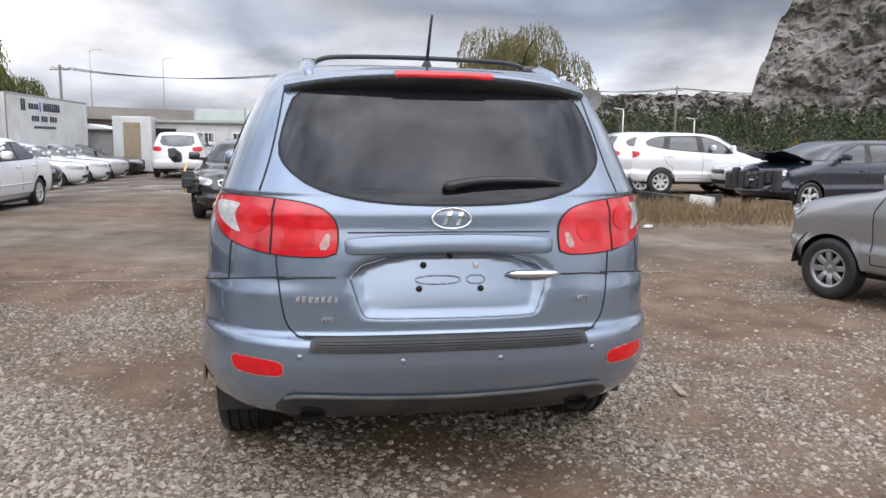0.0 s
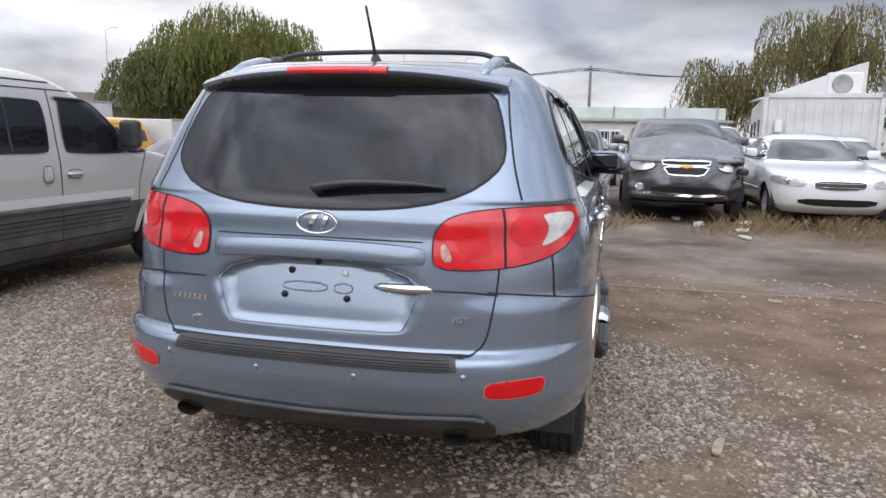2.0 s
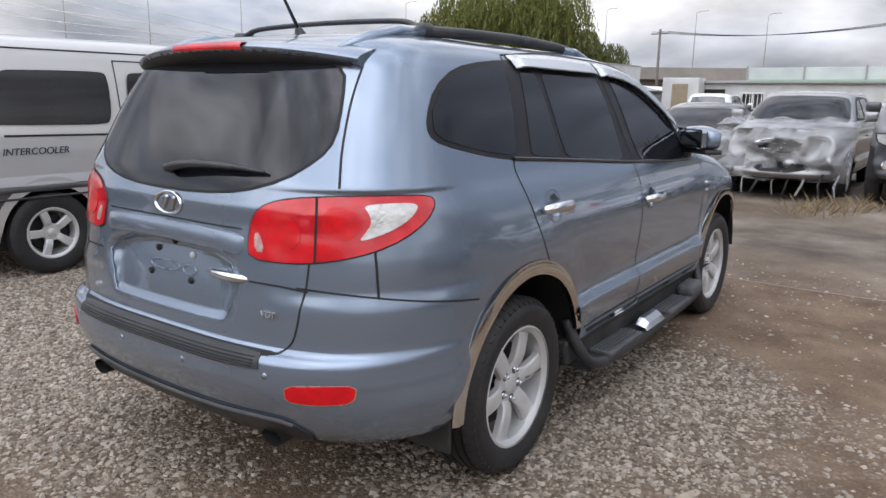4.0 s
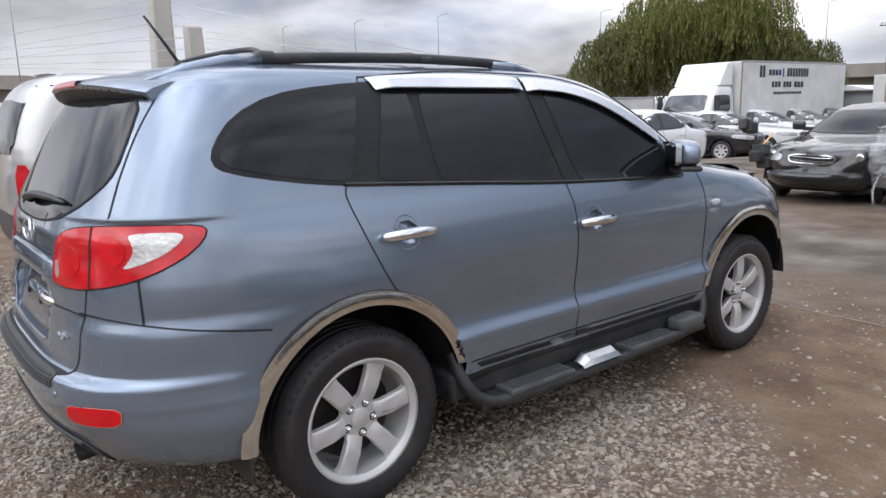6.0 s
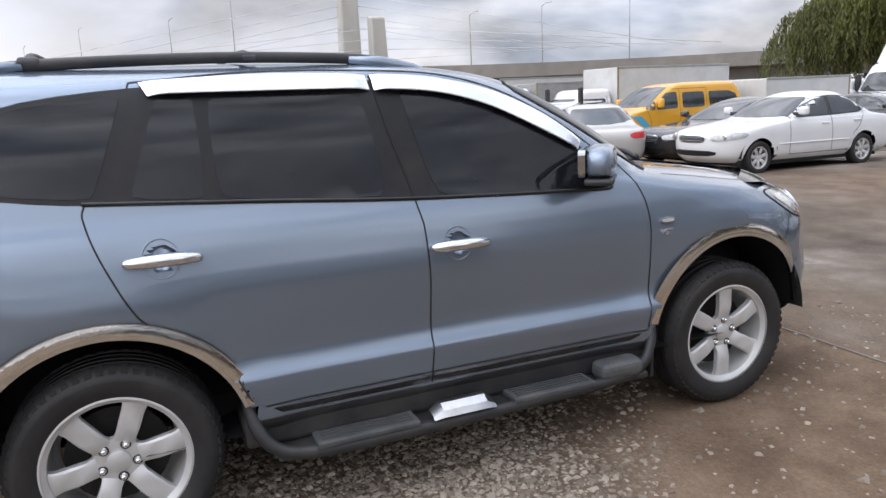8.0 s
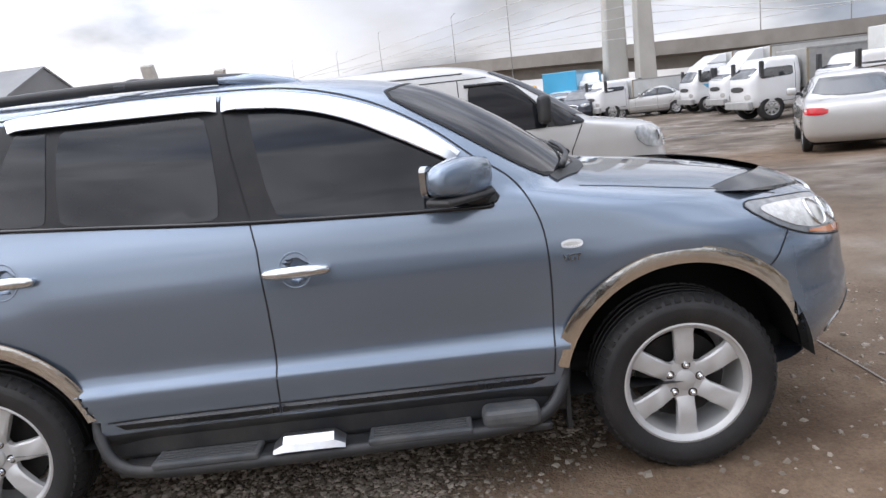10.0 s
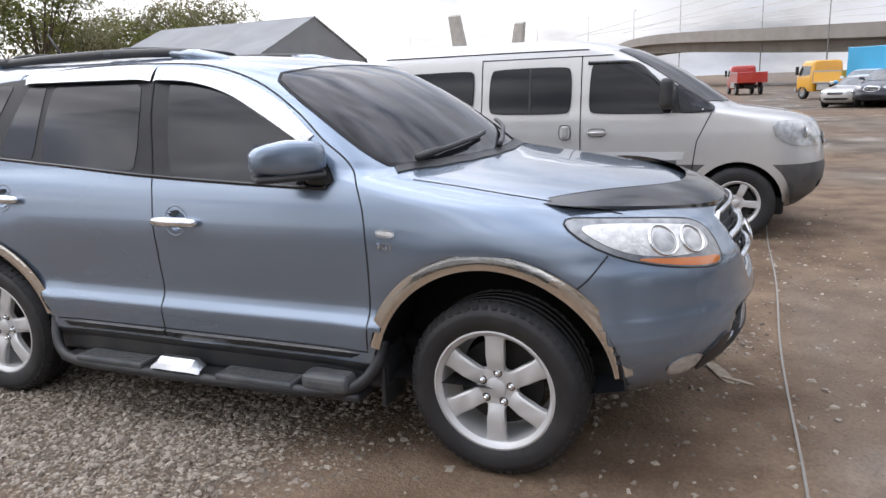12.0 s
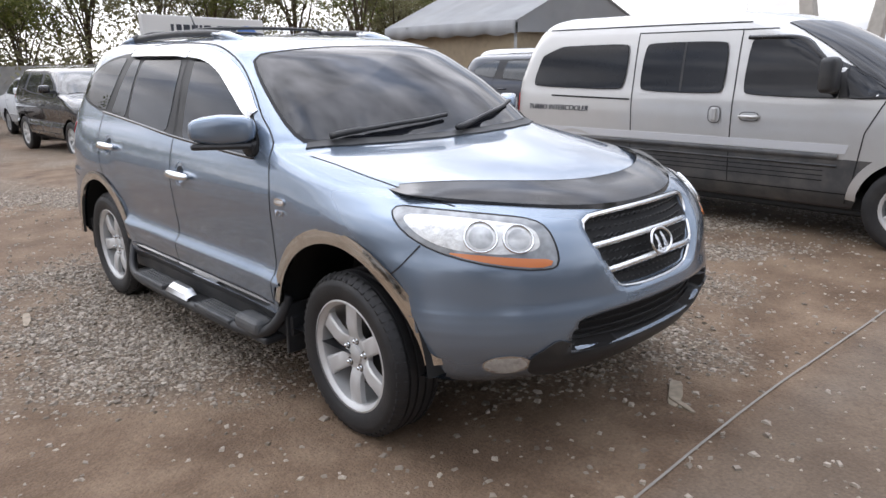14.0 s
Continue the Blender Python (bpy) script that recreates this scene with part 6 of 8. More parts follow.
VAN_TABLE = [(0.28, 0.79, -0.74, 0.25, 3.66, 0.50), (0.42, 0.868, -0.875, 0.30, 3.80, 0.56), (0.60, 0.885, -0.90, 0.30, 3.85, 0.58), (0.85, 0.892, -0.90, 0.28, 3.82, 0.58),
    (0.95, 0.892, -0.897, 0.28, 3.79, 0.56), (1.04, 0.888, -0.893, 0.28, 3.73, 0.54), (1.10, 0.884, -0.888, 0.28, 3.60, 0.52), (1.155, 0.876, -0.885, 0.27, 3.30, 0.48), (1.195, 0.868, -0.882, 0.27, 3.06, 0.45),
    (1.24, 0.860, -0.878, 0.27, 2.96, 0.42), (1.40, 0.836, -0.835, 0.30, 2.73, 0.40), (1.58, 0.803, -0.770, 0.32, 2.45, 0.40), (1.72, 0.768, -0.690, 0.34, 2.17, 0.38),
    (1.79, 0.735, -0.620, 0.34, 1.98, 0.36), (1.84, 0.67, -0.540, 0.32, 1.76, 0.34), (1.87, 0.56, -0.44, 0.28, 1.50, 0.30), (1.885, 0.38, -0.50, 0.20, 1.20, 0.25), (1.892, 0.15, -0.2, 0.1, 0.8, 0.1)]
VAN = dict(wb=3.08, table=VAN_TABLE, rad=0.335, rim=0.205, arch=0.405, hub=0.33,
    dlo=None, panes=[[(1.74, 1.168), (2.50, 1.155), (2.47, 1.30), (2.30, 1.475), (2.13, 1.600), (1.76, 1.618)], [(2.57, 1.155), (2.86, 1.165), (2.84, 1.20), (2.52, 1.40)], [(0.74, 1.180), (1.56, 1.170), (1.56, 1.602), (0.76, 1.602)], [(-0.56, 1.205), (0.56, 1.183), (0.58, 1.602), (-0.22, 1.590), (-0.46, 1.50)]],
    ws=[(0.20, 2.97), (0.50, 2.92), (0.76, 2.78), (0.77, 2.66), (0.69, 2.20), (0.64, 1.98), (0.40, 2.04), (0.15, 2.08)],
    back=[(0.15, 1.20), (0.58, 1.20), (0.66, 1.28), (0.62, 1.62), (0.15, 1.66)], back_view="B",
    head=[(0.50, 1.02), (0.76, 1.065), (0.872, 1.06), (0.882, 0.90), (0.80, 0.835), (0.52, 0.835)], tail=[(0.70, 1.12), (0.86, 1.12), (0.87, 0.80), (0.72, 0.80)],
    grille=[(-0.42, 0.93), (0.42, 0.93), (0.38, 0.80), (-0.38, 0.80)], mouth=[(-0.50, 0.52), (0.50, 0.52), (0.46, 0.42), (-0.46, 0.42)],
    gaps=[[(1.66, 1.70), (1.66, 1.2), (1.66, 0.42)], [(0.66, 1.70), (0.66, 1.2), (0.68, 0.42)], [(2.86, 1.20), (2.72, 0.9), (2.66, 0.42)], [(0.66, 1.70), (1.95, 1.70)], [(0.50, 0.41), (2.66, 0.41)]],
    handles=[(1.82, 0.985)], mirror=(2.46, 1.20, 0.90), mirror_h=0.27, strip=None)


def build_car(name, m, label, spec, colour, category="car", lower=None, lower_top=0.0, tweak=None, glass=None, spokes=5, rim_mat=None, skip=(), group="", surround=True, spin=0.3, counts=(13, 20, 15), step=0.05):
    """A parked vehicle from its level outlines, with panes, lamps, wheels and gaps laid on."""
    car = thing(name, m, label, category, group)
    wb, ar, hub = spec["wb"], spec["arch"], spec["hub"]
    glass = glass or M["glass_clear"]
    sh = Shell(spec["table"], step=step, counts=counts, tweak=tweak)

    def sort(x, y, z):
        for cy in (0, wb):
            if math.hypot(y - cy, z - hub) < ar + 0.01 and abs(x) > 0.5 and z < hub + ar + 0.05:
                return None
        if lower and z < lower_top:
            return "lower_body"
        return "body"

    for nm, v, f, n in sh.split(sort):
        mesh_part(nm, v, f, colour if nm == "body" else lower, car, "dark grey lower body" if nm == "lower_body" else "", normals=None if tweak else n)
    wide = max(r[1] for r in spec["table"])
    for cy in (0, wb):
        for s in (1, -1):
            ln = arc(cy, hub, ar + 0.05, 0, 180, 14)
            vs = [p for y, z in ln for p in ((s * (wide - 0.03), y, z), (s * (wide - 0.38), y, z))]
            fs = [(2 * i, 2 * i + 1, 2 * i + 3, 2 * i + 2) for i in range(14)] + [tuple(2 * i + 1 for i in range(15))]
            mesh_part("wheel_well", vs, fs, M["dark"], car)
            if s > 0:
                sh.ribbon("arch_lip", "R", arc(cy, hub, ar + 0.012, -8 if cy else 5, 175 if cy else 188, 26), 0.07, 0.006, colour if lower_top > 0.5 else lower or colour, car, mirror=True, step=0.05)
    part("underbody", rbox(-wide + 0.12, wide - 0.12, -0.5, wb + 0.4, spec["table"][0][0] - 0.06, spec["table"][0][0] + 0.1, 0.02, 1), M["dark"], car)
    key = (spec["rad"], spokes)
    if key not in WHEELS:
        WHEELS[key] = wheel_meshes(spec["rad"], 0.19, spec["rim"], spokes, 0, fine=False)
    for cy in (0, wb):
        for s in (1, -1):
            add_wheel(car, "wheel", s * (wide - 0.11), cy, spec["rad"] - 0.006, s, WHEELS[key], rim_mat or M["alloy"], spin=spin + cy)
    if spec["dlo"] and surround:
        sh.patch("window_surround", "R", rounded(spec["dlo"], 1), 0.004, M["plastic"], car, step=0.09, mirror=True)
    for p in spec["panes"]:
        sh.patch("side_window", "R", rounded(p, 3, 0.07), 0.009 if step > 0.03 else 0.014, glass, car, "dark side window", step=0.10 if step > 0.03 else 0.05, mirror=True)
    ws = spec["ws"] + [(-x, y) for x, y in spec["ws"][::-1]]
    if "windscreen" not in skip:
        sh.patch("windscreen", "T", ws, 0.008, glass, car, "dark windscreen", step=0.10)
    bk = spec["back"] + [(-x, y) for x, y in spec["back"][::-1]]
    sh.patch("rear_screen", spec["back_view"], bk, 0.008, glass, car, "dark rear window", step=0.10)
    if "head" not in skip:
        sh.patch("headlamp", "F", rounded(spec["head"], 1), 0.010, M["lamp_far"], car, "clear headlamp", step=0.05, mirror=True)
        hx, hz = np.mean([p[0] for p in spec["head"]]), np.mean([p[1] for p in spec["head"]])
        for s in (1, -1):
            q, n = sh.drop("F", s * hx, hz)
            if q is not None:
                tv, tf = lathe([(0.055, 0.0), (0.050, 0.012), (0.03, 0.016), (0.0, 0.012)], 14)
                mesh_part("lamp_bowl", [q + Vector((p[1], p[0] + 0.008, p[2])) for p in tv], tf, M["chrome"], car)
    sh.patch("tail_lamp", "B", rounded(spec["tail"], 1), 0.010, M["lamp_red"], car, "red tail lamp", step=0.05, mirror=True)
    if "grille" not in skip:
        sh.patch("grille", "F", rounded(spec["grille"], 1), 0.008, M["plastic"], car, "black grille", step=0.06)
        gz = [p[1] for p in spec["grille"]]
        w = max(p[0] for p in spec["grille"])
        for k in range(2):
            z = min(gz) + (max(gz) - min(gz)) * (k + 0.7) / 2.4
            sh.ribbon("grille_bar", "F", [(-w * 0.86, z), (w * 0.86, z)], 0.009, 0.010, M["satin"], car, lift=0.010, step=0.08)
        sh.ribbon("grille_rim", "F", rounded(spec["grille"], 1), 0.014, 0.009, M["chrome"], car, closed=True, step=0.06)
        sh.patch("air_intake", "F", rounded(spec["mouth"], 1), 0.008, M["rubberstrip"], car, step=0.08)
        sh.patch("plate_holder", "F", [(-0.26, spec["mouth"][0][1] + 0.03), (0.26, spec["mouth"][0][1] + 0.03), (0.26, spec["mouth"][0][1] + 0.13), (-0.26, spec["mouth"][0][1] + 0.13)], 0.012, M["plastic"], car, step=0.08) if "plate" in skip else None
    for g in spec["gaps"]:
        sh.ribbon("panel_gap", "R", g, 0.010, 0.003, M["rubberstrip"], car, mirror=True, step=0.06)
    if spec["strip"]:
        sh.ribbon("side_moulding", "R", [(0.40, spec["strip"]), (wb - 0.45, spec["strip"])], 0.035, 0.004, colour, car, lift=0.012, mirror=True, step=0.1)
    for y, z in spec["handles"]:
        q, n = sh.drop("R", y, z)
        for s in (1, -1):
            tv, tf = tube([(s * (q.x + 0.004), y - 0.09, z), (s * (q.x + 0.028), y - 0.04, z), (s * (q.x + 0.028), y + 0.05, z), (s * (q.x + 0.004), y + 0.09, z)], 0.014, 6)
            mesh_part("door_handle", tv, tf, colour, car)
    my, mz, mx = spec["mirror"]
    for s in (1, -1):
        part("wing_mirror", rbox(*sorted((s * mx, s * (mx + 0.20))), my - 0.06, my + 0.06, mz, mz + spec.get("mirror_h", 0.15), 0.045, 3), M["plastic"] if name == "van" else colour, car, smooth=True)
        part("mirror_arm", rbox(*sorted((s * (mx - 0.14), s * (mx + 0.03))), my - 0.03, my + 0.03, mz - 0.01, mz + 0.05, 0.01), M["plastic"], car)
    return car, sh


WHEELS = {}


def repaint(car, old, fresh):
    for o in car.children_recursive:
        if o.type == "MESH" and o.data.materials and o.data.materials[0] == old:
            o.material_slots[0].link = "OBJECT"
            o.material_slots[0].material = fresh


def crumple(depth, top, seed, y0=2.6, sx=1.0):
    """Dents and folds the front of a body."""
    def f(v):
        out = v.copy()
        for i, (x, y, z) in enumerate(v):
            if y > y0 and z > 0.45:
                k = min(1, (y - y0) / 0.7)
                n1 = noise.noise(Vector((x * 3.1 + seed, y * 3.0, z * 4.0)))
                n2 = noise.noise(Vector((x * 7.3 - seed, y * 6.0, z * 8.0)))
                out[i, 1] -= k * depth * (0.55 + 0.9 * n1 + 0.5 * sx * x)
                out[i, 2] += k * top * (0.25 + 0.9 * n1 + 0.5 * n2) * (1 if z > 0.8 else 0.2)
                out[i, 0] += k * 0.05 * n2
        return out
    return f


# silver van beside the blue car, nose the same way
van, vsh = build_car("van", pose(-4.52, 0.47, 0), "silver van with dark grey lower body and tinted windows", VAN, M["silver"], "van", lower=M["dark_grey"], lower_top=0.69, glass=M["glass"], spokes=5, counts=(22, 44, 26), step=0.03, spin=0.62)
vsh.ribbon("waist_moulding", "R", [(-0.55, 0.70), (2.55, 0.70)], 0.05, 0.004, M["dark_grey"], van, lift=0.012, mirror=True, step=0.1)
vsh.ribbon("waist_moulding", "R", [(-0.55, 0.63), (2.55, 0.63)], 0.02, 0.004, M["plastic"], van, lift=0.010, mirror=True, step=0.1)
# Paler patch paints in the highlight on the flared flank.
vsh.patch("waist_band", "R", [(-0.78, 0.730), (2.60, 0.730), (2.62, 0.800), (-0.78, 0.800)], 0.006, M["pearl"], van, "bright silver band along the waist", step=0.08, mirror=True)
for z in (0.585, 0.545, 0.505):
    vsh.ribbon("lower_groove", "R", [(0.45, z), (2.45, z)], 0.008, 0.004, M["rubberstrip"], van, mirror=True, step=0.1)
for p in VAN["panes"]:
    vsh.ribbon("window_seal", "R", rounded(p, 3, 0.07), 0.016, 0.013, M["rubberstrip"], van, closed=True, mirror=True, step=0.05)
vsh.patch("mirror_corner", "R", [(2.50, 1.155), (2.58, 1.155), (2.53, 1.395), (2.46, 1.43), (2.44, 1.36), (2.49, 1.30)], 0.0095, M["plastic"], van, "black corner behind the mirror", step=0.06, mirror=True)
vsh.ribbon("sliding_rail", "R", [(-0.30, 1.110), (0.64, 1.095)], 0.016, 0.005, M["rubberstrip"], van, mirror=True, step=0.1)
vsh.ribbon("pane_divider", "R", [(1.16, 1.180), (1.16, 1.60)], 0.022, 0.016, M["plastic"], van, mirror=True, step=0.1)
vsh.ribbon("window_visor", "R", spline([(1.72, 1.632), (2.12, 1.614), (2.30, 1.490), (2.44, 1.35)], 5), 0.034, 0.012, M["gloss_black"], van, lift=0.014, mirror=True, step=0.06)
vsh.ribbon("roof_gutter", "R", [(-0.6, 1.762), (1.0, 1.765), (1.72, 1.760)], 0.012, 0.003, M["rubberstrip"], van, mirror=True, step=0.1)
for y, z in ((1.82, 0.985), (1.51, 0.99)):
    q, n = vsh.drop("R", y, z)
    w, h = (0.055, 0.070) if y < 1.6 else (0.080, 0.036)
    vsh.patch("handle_plate", "R", rounded([(y - w, z - h), (y + w, z - h), (y + w, z + h), (y - w, z + h)], 2, 0.2), 0.010, M["silver"], van, step=0.05)
    vsh.ribbon("handle_rim", "R", rounded([(y - w, z - h), (y + w, z - h), (y + w, z + h), (y - w, z + h)], 2, 0.2), 0.007, 0.011, M["plastic"], van, closed=True, step=0.03)
    if y < 1.6:
        part("sliding_door_handle", rbox(q.x + 0.008, q.x + 0.034, y - 0.022, y + 0.022, z - 0.05, z + 0.06, 0.010), M["silver"], van)
# raised letters on the van's flank
for word, y0 in (("TURBO INTERCOOLER", 0.02),):
    cu = bpy.data.curves.new("flank_lettering", "FONT")
    cu.body, cu.size, cu.extrude, cu.shear = word, 0.075, 0.002, 0.2
    q, n = vsh.drop("R", y0, 0.975)
    ob = new("flank_lettering", cu)
    deps = bpy.context.evaluated_depsgraph_get()
    me = bpy.data.meshes.new_from_object(ob.evaluated_get(deps))
    bpy.data.objects.remove(ob)
    me.materials.clear()
    me.materials.append(M["print_dark"])
    ob = new("flank_lettering", me)
    ob.parent = van
    ob.matrix_basis = pose(q.x + 0.006, y0 - 0.62, 0.965, 90, 0, 90)
    ob["label"] = "dark lettering on the van's flank"

sedan, _ = build_car("saloon_car", pose(4.30, 11.95, 0, 0, 0, 180), "white four-door saloon car with a dirty front, on dry grass", SEDAN, M["white"], spokes=7)
suv, _ = build_car("estate_car", pose(8.45, 15.8, 0, 0, 0, -97), "pale silver compact sport utility car, parked behind a dry grass verge", WAGON, M["white"], spokes=7, counts=(16, 26, 18), step=0.04)


def like(proto, name, x, y, yaw, label, old, fresh, group="", scale=None):
    c = copy_thing(proto, pose(x, y, fall(x, y), 0, 0, yaw))
    if scale:
        c.scale = scale
    c.name = name
    tagged(c, label, "car", group)
    repaint(c, old, fresh)
    return c


W = M["white"]
# cars across the yard
like(sedan, "saloon_car", -7.0, 13.05, 178, "white four-door saloon car with alloy wheels, on wet paving", W, M["white"], scale=(0.98, 0.96, 1.0))
like(sedan, "saloon_car", -9.35, 14.2, 178, "black saloon car with a chrome grille, on wet paving", W, M["black"], scale=(1.03, 1.04, 1.0))
like(sedan, "saloon_car", -10.2, 9.8, 66, "silver saloon car seen from behind, on wet paving", W, M["silver"], scale=(1.0, 1.02, 1.02))
row = [("black saloon car with a chrome grille", "black"), ("white saloon car with a dark grille", "white"), ("white saloon car with clear headlamps", "white"), ("silver saloon car with clear headlamps", "silver"), ("black saloon car, dusty", "black"), ("white saloon car, dusty", "white"), ("dark grey saloon car, dusty", "graphite")]
for i, (lb, c) in enumerate(row):
    like(sedan, "saloon_car", -11.2 + 0.05 * i, 18.7 + 2.5 * i, -80, lb + " in a row", W, M[c], "row of parked cars")
like(suv, "estate_car", -5.35, 25.0, 4, "white sport utility car seen from behind, by the prefab hut", W, M["white"])
# small grey car beside the walk
mini, _ = build_car("small_car", pose(5.45, 0.43, 0, 0, 0, 15), "small silver grey hatchback with steel wheels, on gravel", scaled(WAGON, 0.84, 0.80, 0.86, rad=0.285, rim=0.175, arch=0.34, hub=0.285), M["grey"], spokes=8, rim_mat=M["grey"], counts=(16, 26, 20), step=0.04)
# damaged cars across the road
wreck, wsh = build_car("wrecked_car", pose(2.12, 11.95, 0, 0, 0, 180), "dark grey sport utility car with a crumpled bonnet, on dry grass", WAGON, M["graphite"], tweak=crumple(0.10, 0.05, 2.0), skip=("head", "grille"), spokes=6, counts=(16, 24, 26), step=0.035)
coupe, csh = build_car("wrecked_car", pose(-1.78, 12.55, 0, 0, 0, 181), "black wrecked coupe with a torn front wing, on wet paving", scaled(SEDAN, 0.96, 0.98, 0.98), M["black"], tweak=crumple(0.22, 0.05, 9.0, 2.7, 0.6), glass=M["glass"], spokes=10, counts=(14, 22, 24), step=0.04)
wrap, psh = build_car("wrecked_car", pose(0.06, 12.6, 0, 0, 0, 179), "grey wrecked car with its front under clear plastic sheet", scaled(WAGON, 0.96, 0.98, 0.96), M["grey"], tweak=crumple(0.45, 0.06, 5.0, 2.5), glass=M["glass"], skip=("head",), spokes=5, counts=(14, 22, 24), step=0.04)
hatch, hsh = build_car("wrecked_car", pose(11.7, 10.5, 0, 0, 0, 97), "navy hatchback with a damaged front and sprung bonnet", scaled(WAGON, 0.93, 0.93, 0.88, rad=0.315, rim=0.215, arch=0.37, hub=0.31), M["navy"], tweak=crumple(0.28, 0.08, 13.0), spokes=5, counts=(14, 22, 24), step=0.04)

# the buckled bonnet of the grey wreck
rng = random.Random(4)
vs, fs = [], []
for j in range(13):
    for i in range(19):
        u, v = i / 18, j / 12
        x = -0.86 + 1.72 * u
        y = 2.35 + 1.05 * v - 0.12 * abs(u - 0.5)
        tent = math.sin(math.pi * min(1, v * 0.9 + 0.06)) * (0.55 + 0.45 * math.sin(math.pi * u))
        z = 1.14 + 0.24 * tent * (1 + 0.35 * noise.noise(Vector((u * 3, v * 3, 1)))) - 0.24 * v ** 3 + 0.035 * noise.noise(Vector((u * 9, v * 8, 3))) + 0.05 * abs(u - 0.52) * v
        vs.append((x, y, z))
fs = [(j * 19 + i, j * 19 + i + 1, (j + 1) * 19 + i + 1, (j + 1) * 19 + i) for j in range(12) for i in range(18)]
o = mesh_part("buckled_bonnet", vs, fs, M["bent_metal"], wreck, "crumpled dark grey bonnet")
o.modifiers.new("thick", "SOLIDIFY").thickness = 0.012
vs2 = [(x * 1.02 + 0.02 * noise.noise(Vector((x * 5, y * 5, 0))), y + 0.02, z + 0.02 + 0.02 * noise.noise(Vector((x * 8, y * 7, 7)))) for x, y, z in vs]
mesh_part("plastic_sheet", vs2, fs[:110], M["plastic_wrap"], wreck, "clear plastic sheet over the bonnet")
for nm, p, lab in (("upper_grille", [(-0.36, 0.955), (0.36, 0.955), (0.33, 0.885), (-0.33, 0.885)], "upper grille with chrome rim"), ("lower_grille", [(-0.34, 0.865), (0.34, 0.865), (0.24, 0.735), (-0.24, 0.735)], "lower grille with chrome rim")):
    g = wsh.patch(nm, "F", rounded(p, 1, 0.15), 0.016, M["rubberstrip"], wreck, lab, step=0.05)
    wsh.ribbon("grille_rim", "F", rounded(p, 1, 0.15), 0.016, 0.020, M["satin"], wreck, closed=True, step=0.05)
wsh.patch("grille_badge", "F", [(-0.10, 0.855), (-0.03, 0.855), (-0.03, 0.842), (0.03, 0.842), (0.03, 0.855), (0.10, 0.855), (0.10, 0.888), (0.03, 0.888), (0.03, 0.902), (-0.03, 0.902), (-0.03, 0.888), (-0.10, 0.888)], 0.026, M["yellow"], wreck, "plain gold badge", step=0.04)
wsh.patch("headlamp", "F", rounded([(0.42, 0.90), (0.60, 0.965), (0.80, 1.00), (0.85, 0.90), (0.78, 0.79), (0.52, 0.80)], 1), 0.018, M["lamp_clear"], wreck, "large clear headlamp", step=0.05, mirror=True)
wsh.ribbon("headlamp_rim", "F", rounded([(0.42, 0.90), (0.60, 0.965), (0.80, 1.00), (0.85, 0.90), (0.78, 0.79), (0.52, 0.80)], 1), 0.016, 0.019, M["rubberstrip"], wreck, closed=True, step=0.05, mirror=True)
wsh.patch("plate_bracket", "F", [(-0.24, 0.70), (0.24, 0.70), (0.23, 0.62), (-0.23, 0.62)], 0.016, M["plastic"], wreck, "black plate bracket", step=0.06)
wsh.patch("air_intake", "F", rounded([(-0.55, 0.57), (0.55, 0.57), (0.48, 0.47), (-0.48, 0.47)], 1), 0.012, M["rubberstrip"], wreck, step=0.06)
wsh.ribbon("bumper_strip", "F", [(-0.60, 0.455), (-0.3, 0.435), (0.3, 0.435), (0.60, 0.455)], 0.030, 0.014, M["satin"], wreck, step=0.08)
fog = [(0.66 + 0.060 * math.cos(t), 0.535 + 0.055 * math.sin(t)) for t in np.linspace(0, 2 * math.pi, 18, endpoint=False)]
wsh.patch("fog_lamp", "F", fog, 0.016, M["lamp_clear"], wreck, "round fog lamp", step=0.03, mirror=True)
wsh.ribbon("fog_lamp_rim", "F", fog, 0.016, 0.018, M["chrome"], wreck, closed=True, step=0.03, mirror=True)
for x, z, r in ((-0.70, 1.02, 0.09), (-0.80, 0.88, 0.07)):
    part("torn_part", rbox(x - r, x + r, 3.12, 3.30, z - r * 0.7, z + r * 0.7, 0.03, 2, pose(0, 0, 0, 0, 6 * x, 0)), M["plastic"], wreck)

# plastic sheet hanging over the front of the silver wreck
vs, fs = [], []
for j in range(22):
    for i in range(27):
        u, v = i / 26, j / 21
        x = -0.98 + 1.96 * u
        if v < 0.45:
            y, z = 2.2 + 2.4 * v, 1.20 - 0.25 * v
        else:
            y, z = 3.28 + 0.12 * math.sin(v * 9 + u * 7), 1.09 - (v - 0.45) * 1.45
        y -= 0.35 * abs(u - 0.5) ** 2
        k = noise.noise(Vector((u * 9, v * 7, 2.0))) + 0.6 * noise.noise(Vector((u * 21, v * 12, 5.0)))
        vs.append((x + 0.04 * k, y + 0.10 * k, z + 0.06 * noise.noise(Vector((u * 6, v * 9, 9)))))
fs = [(j * 27 + i, j * 27 + i + 1, (j + 1) * 27 + i + 1, (j + 1) * 27 + i) for j in range(21) for i in range(26)]
mesh_part("plastic_sheet", vs, fs, M["plastic_wrap"], wrap, "crumpled clear plastic sheet over the front", smooth=False)
for i in range(9):
    x = -0.85 + 0.21 * i
    tv, tf = tube([(x, 3.30, 0.40 + 0.1 * rng.random()), (x + 0.05, 3.36, 0.25), (x + 0.15 * rng.random(), 3.40, 0.08)], 0.012 + 0.01 * rng.random(), 6)
    mesh_part("dangling_strip", tv, tf, M["plastic"] if i % 2 else M["plastic_wrap"], wrap)
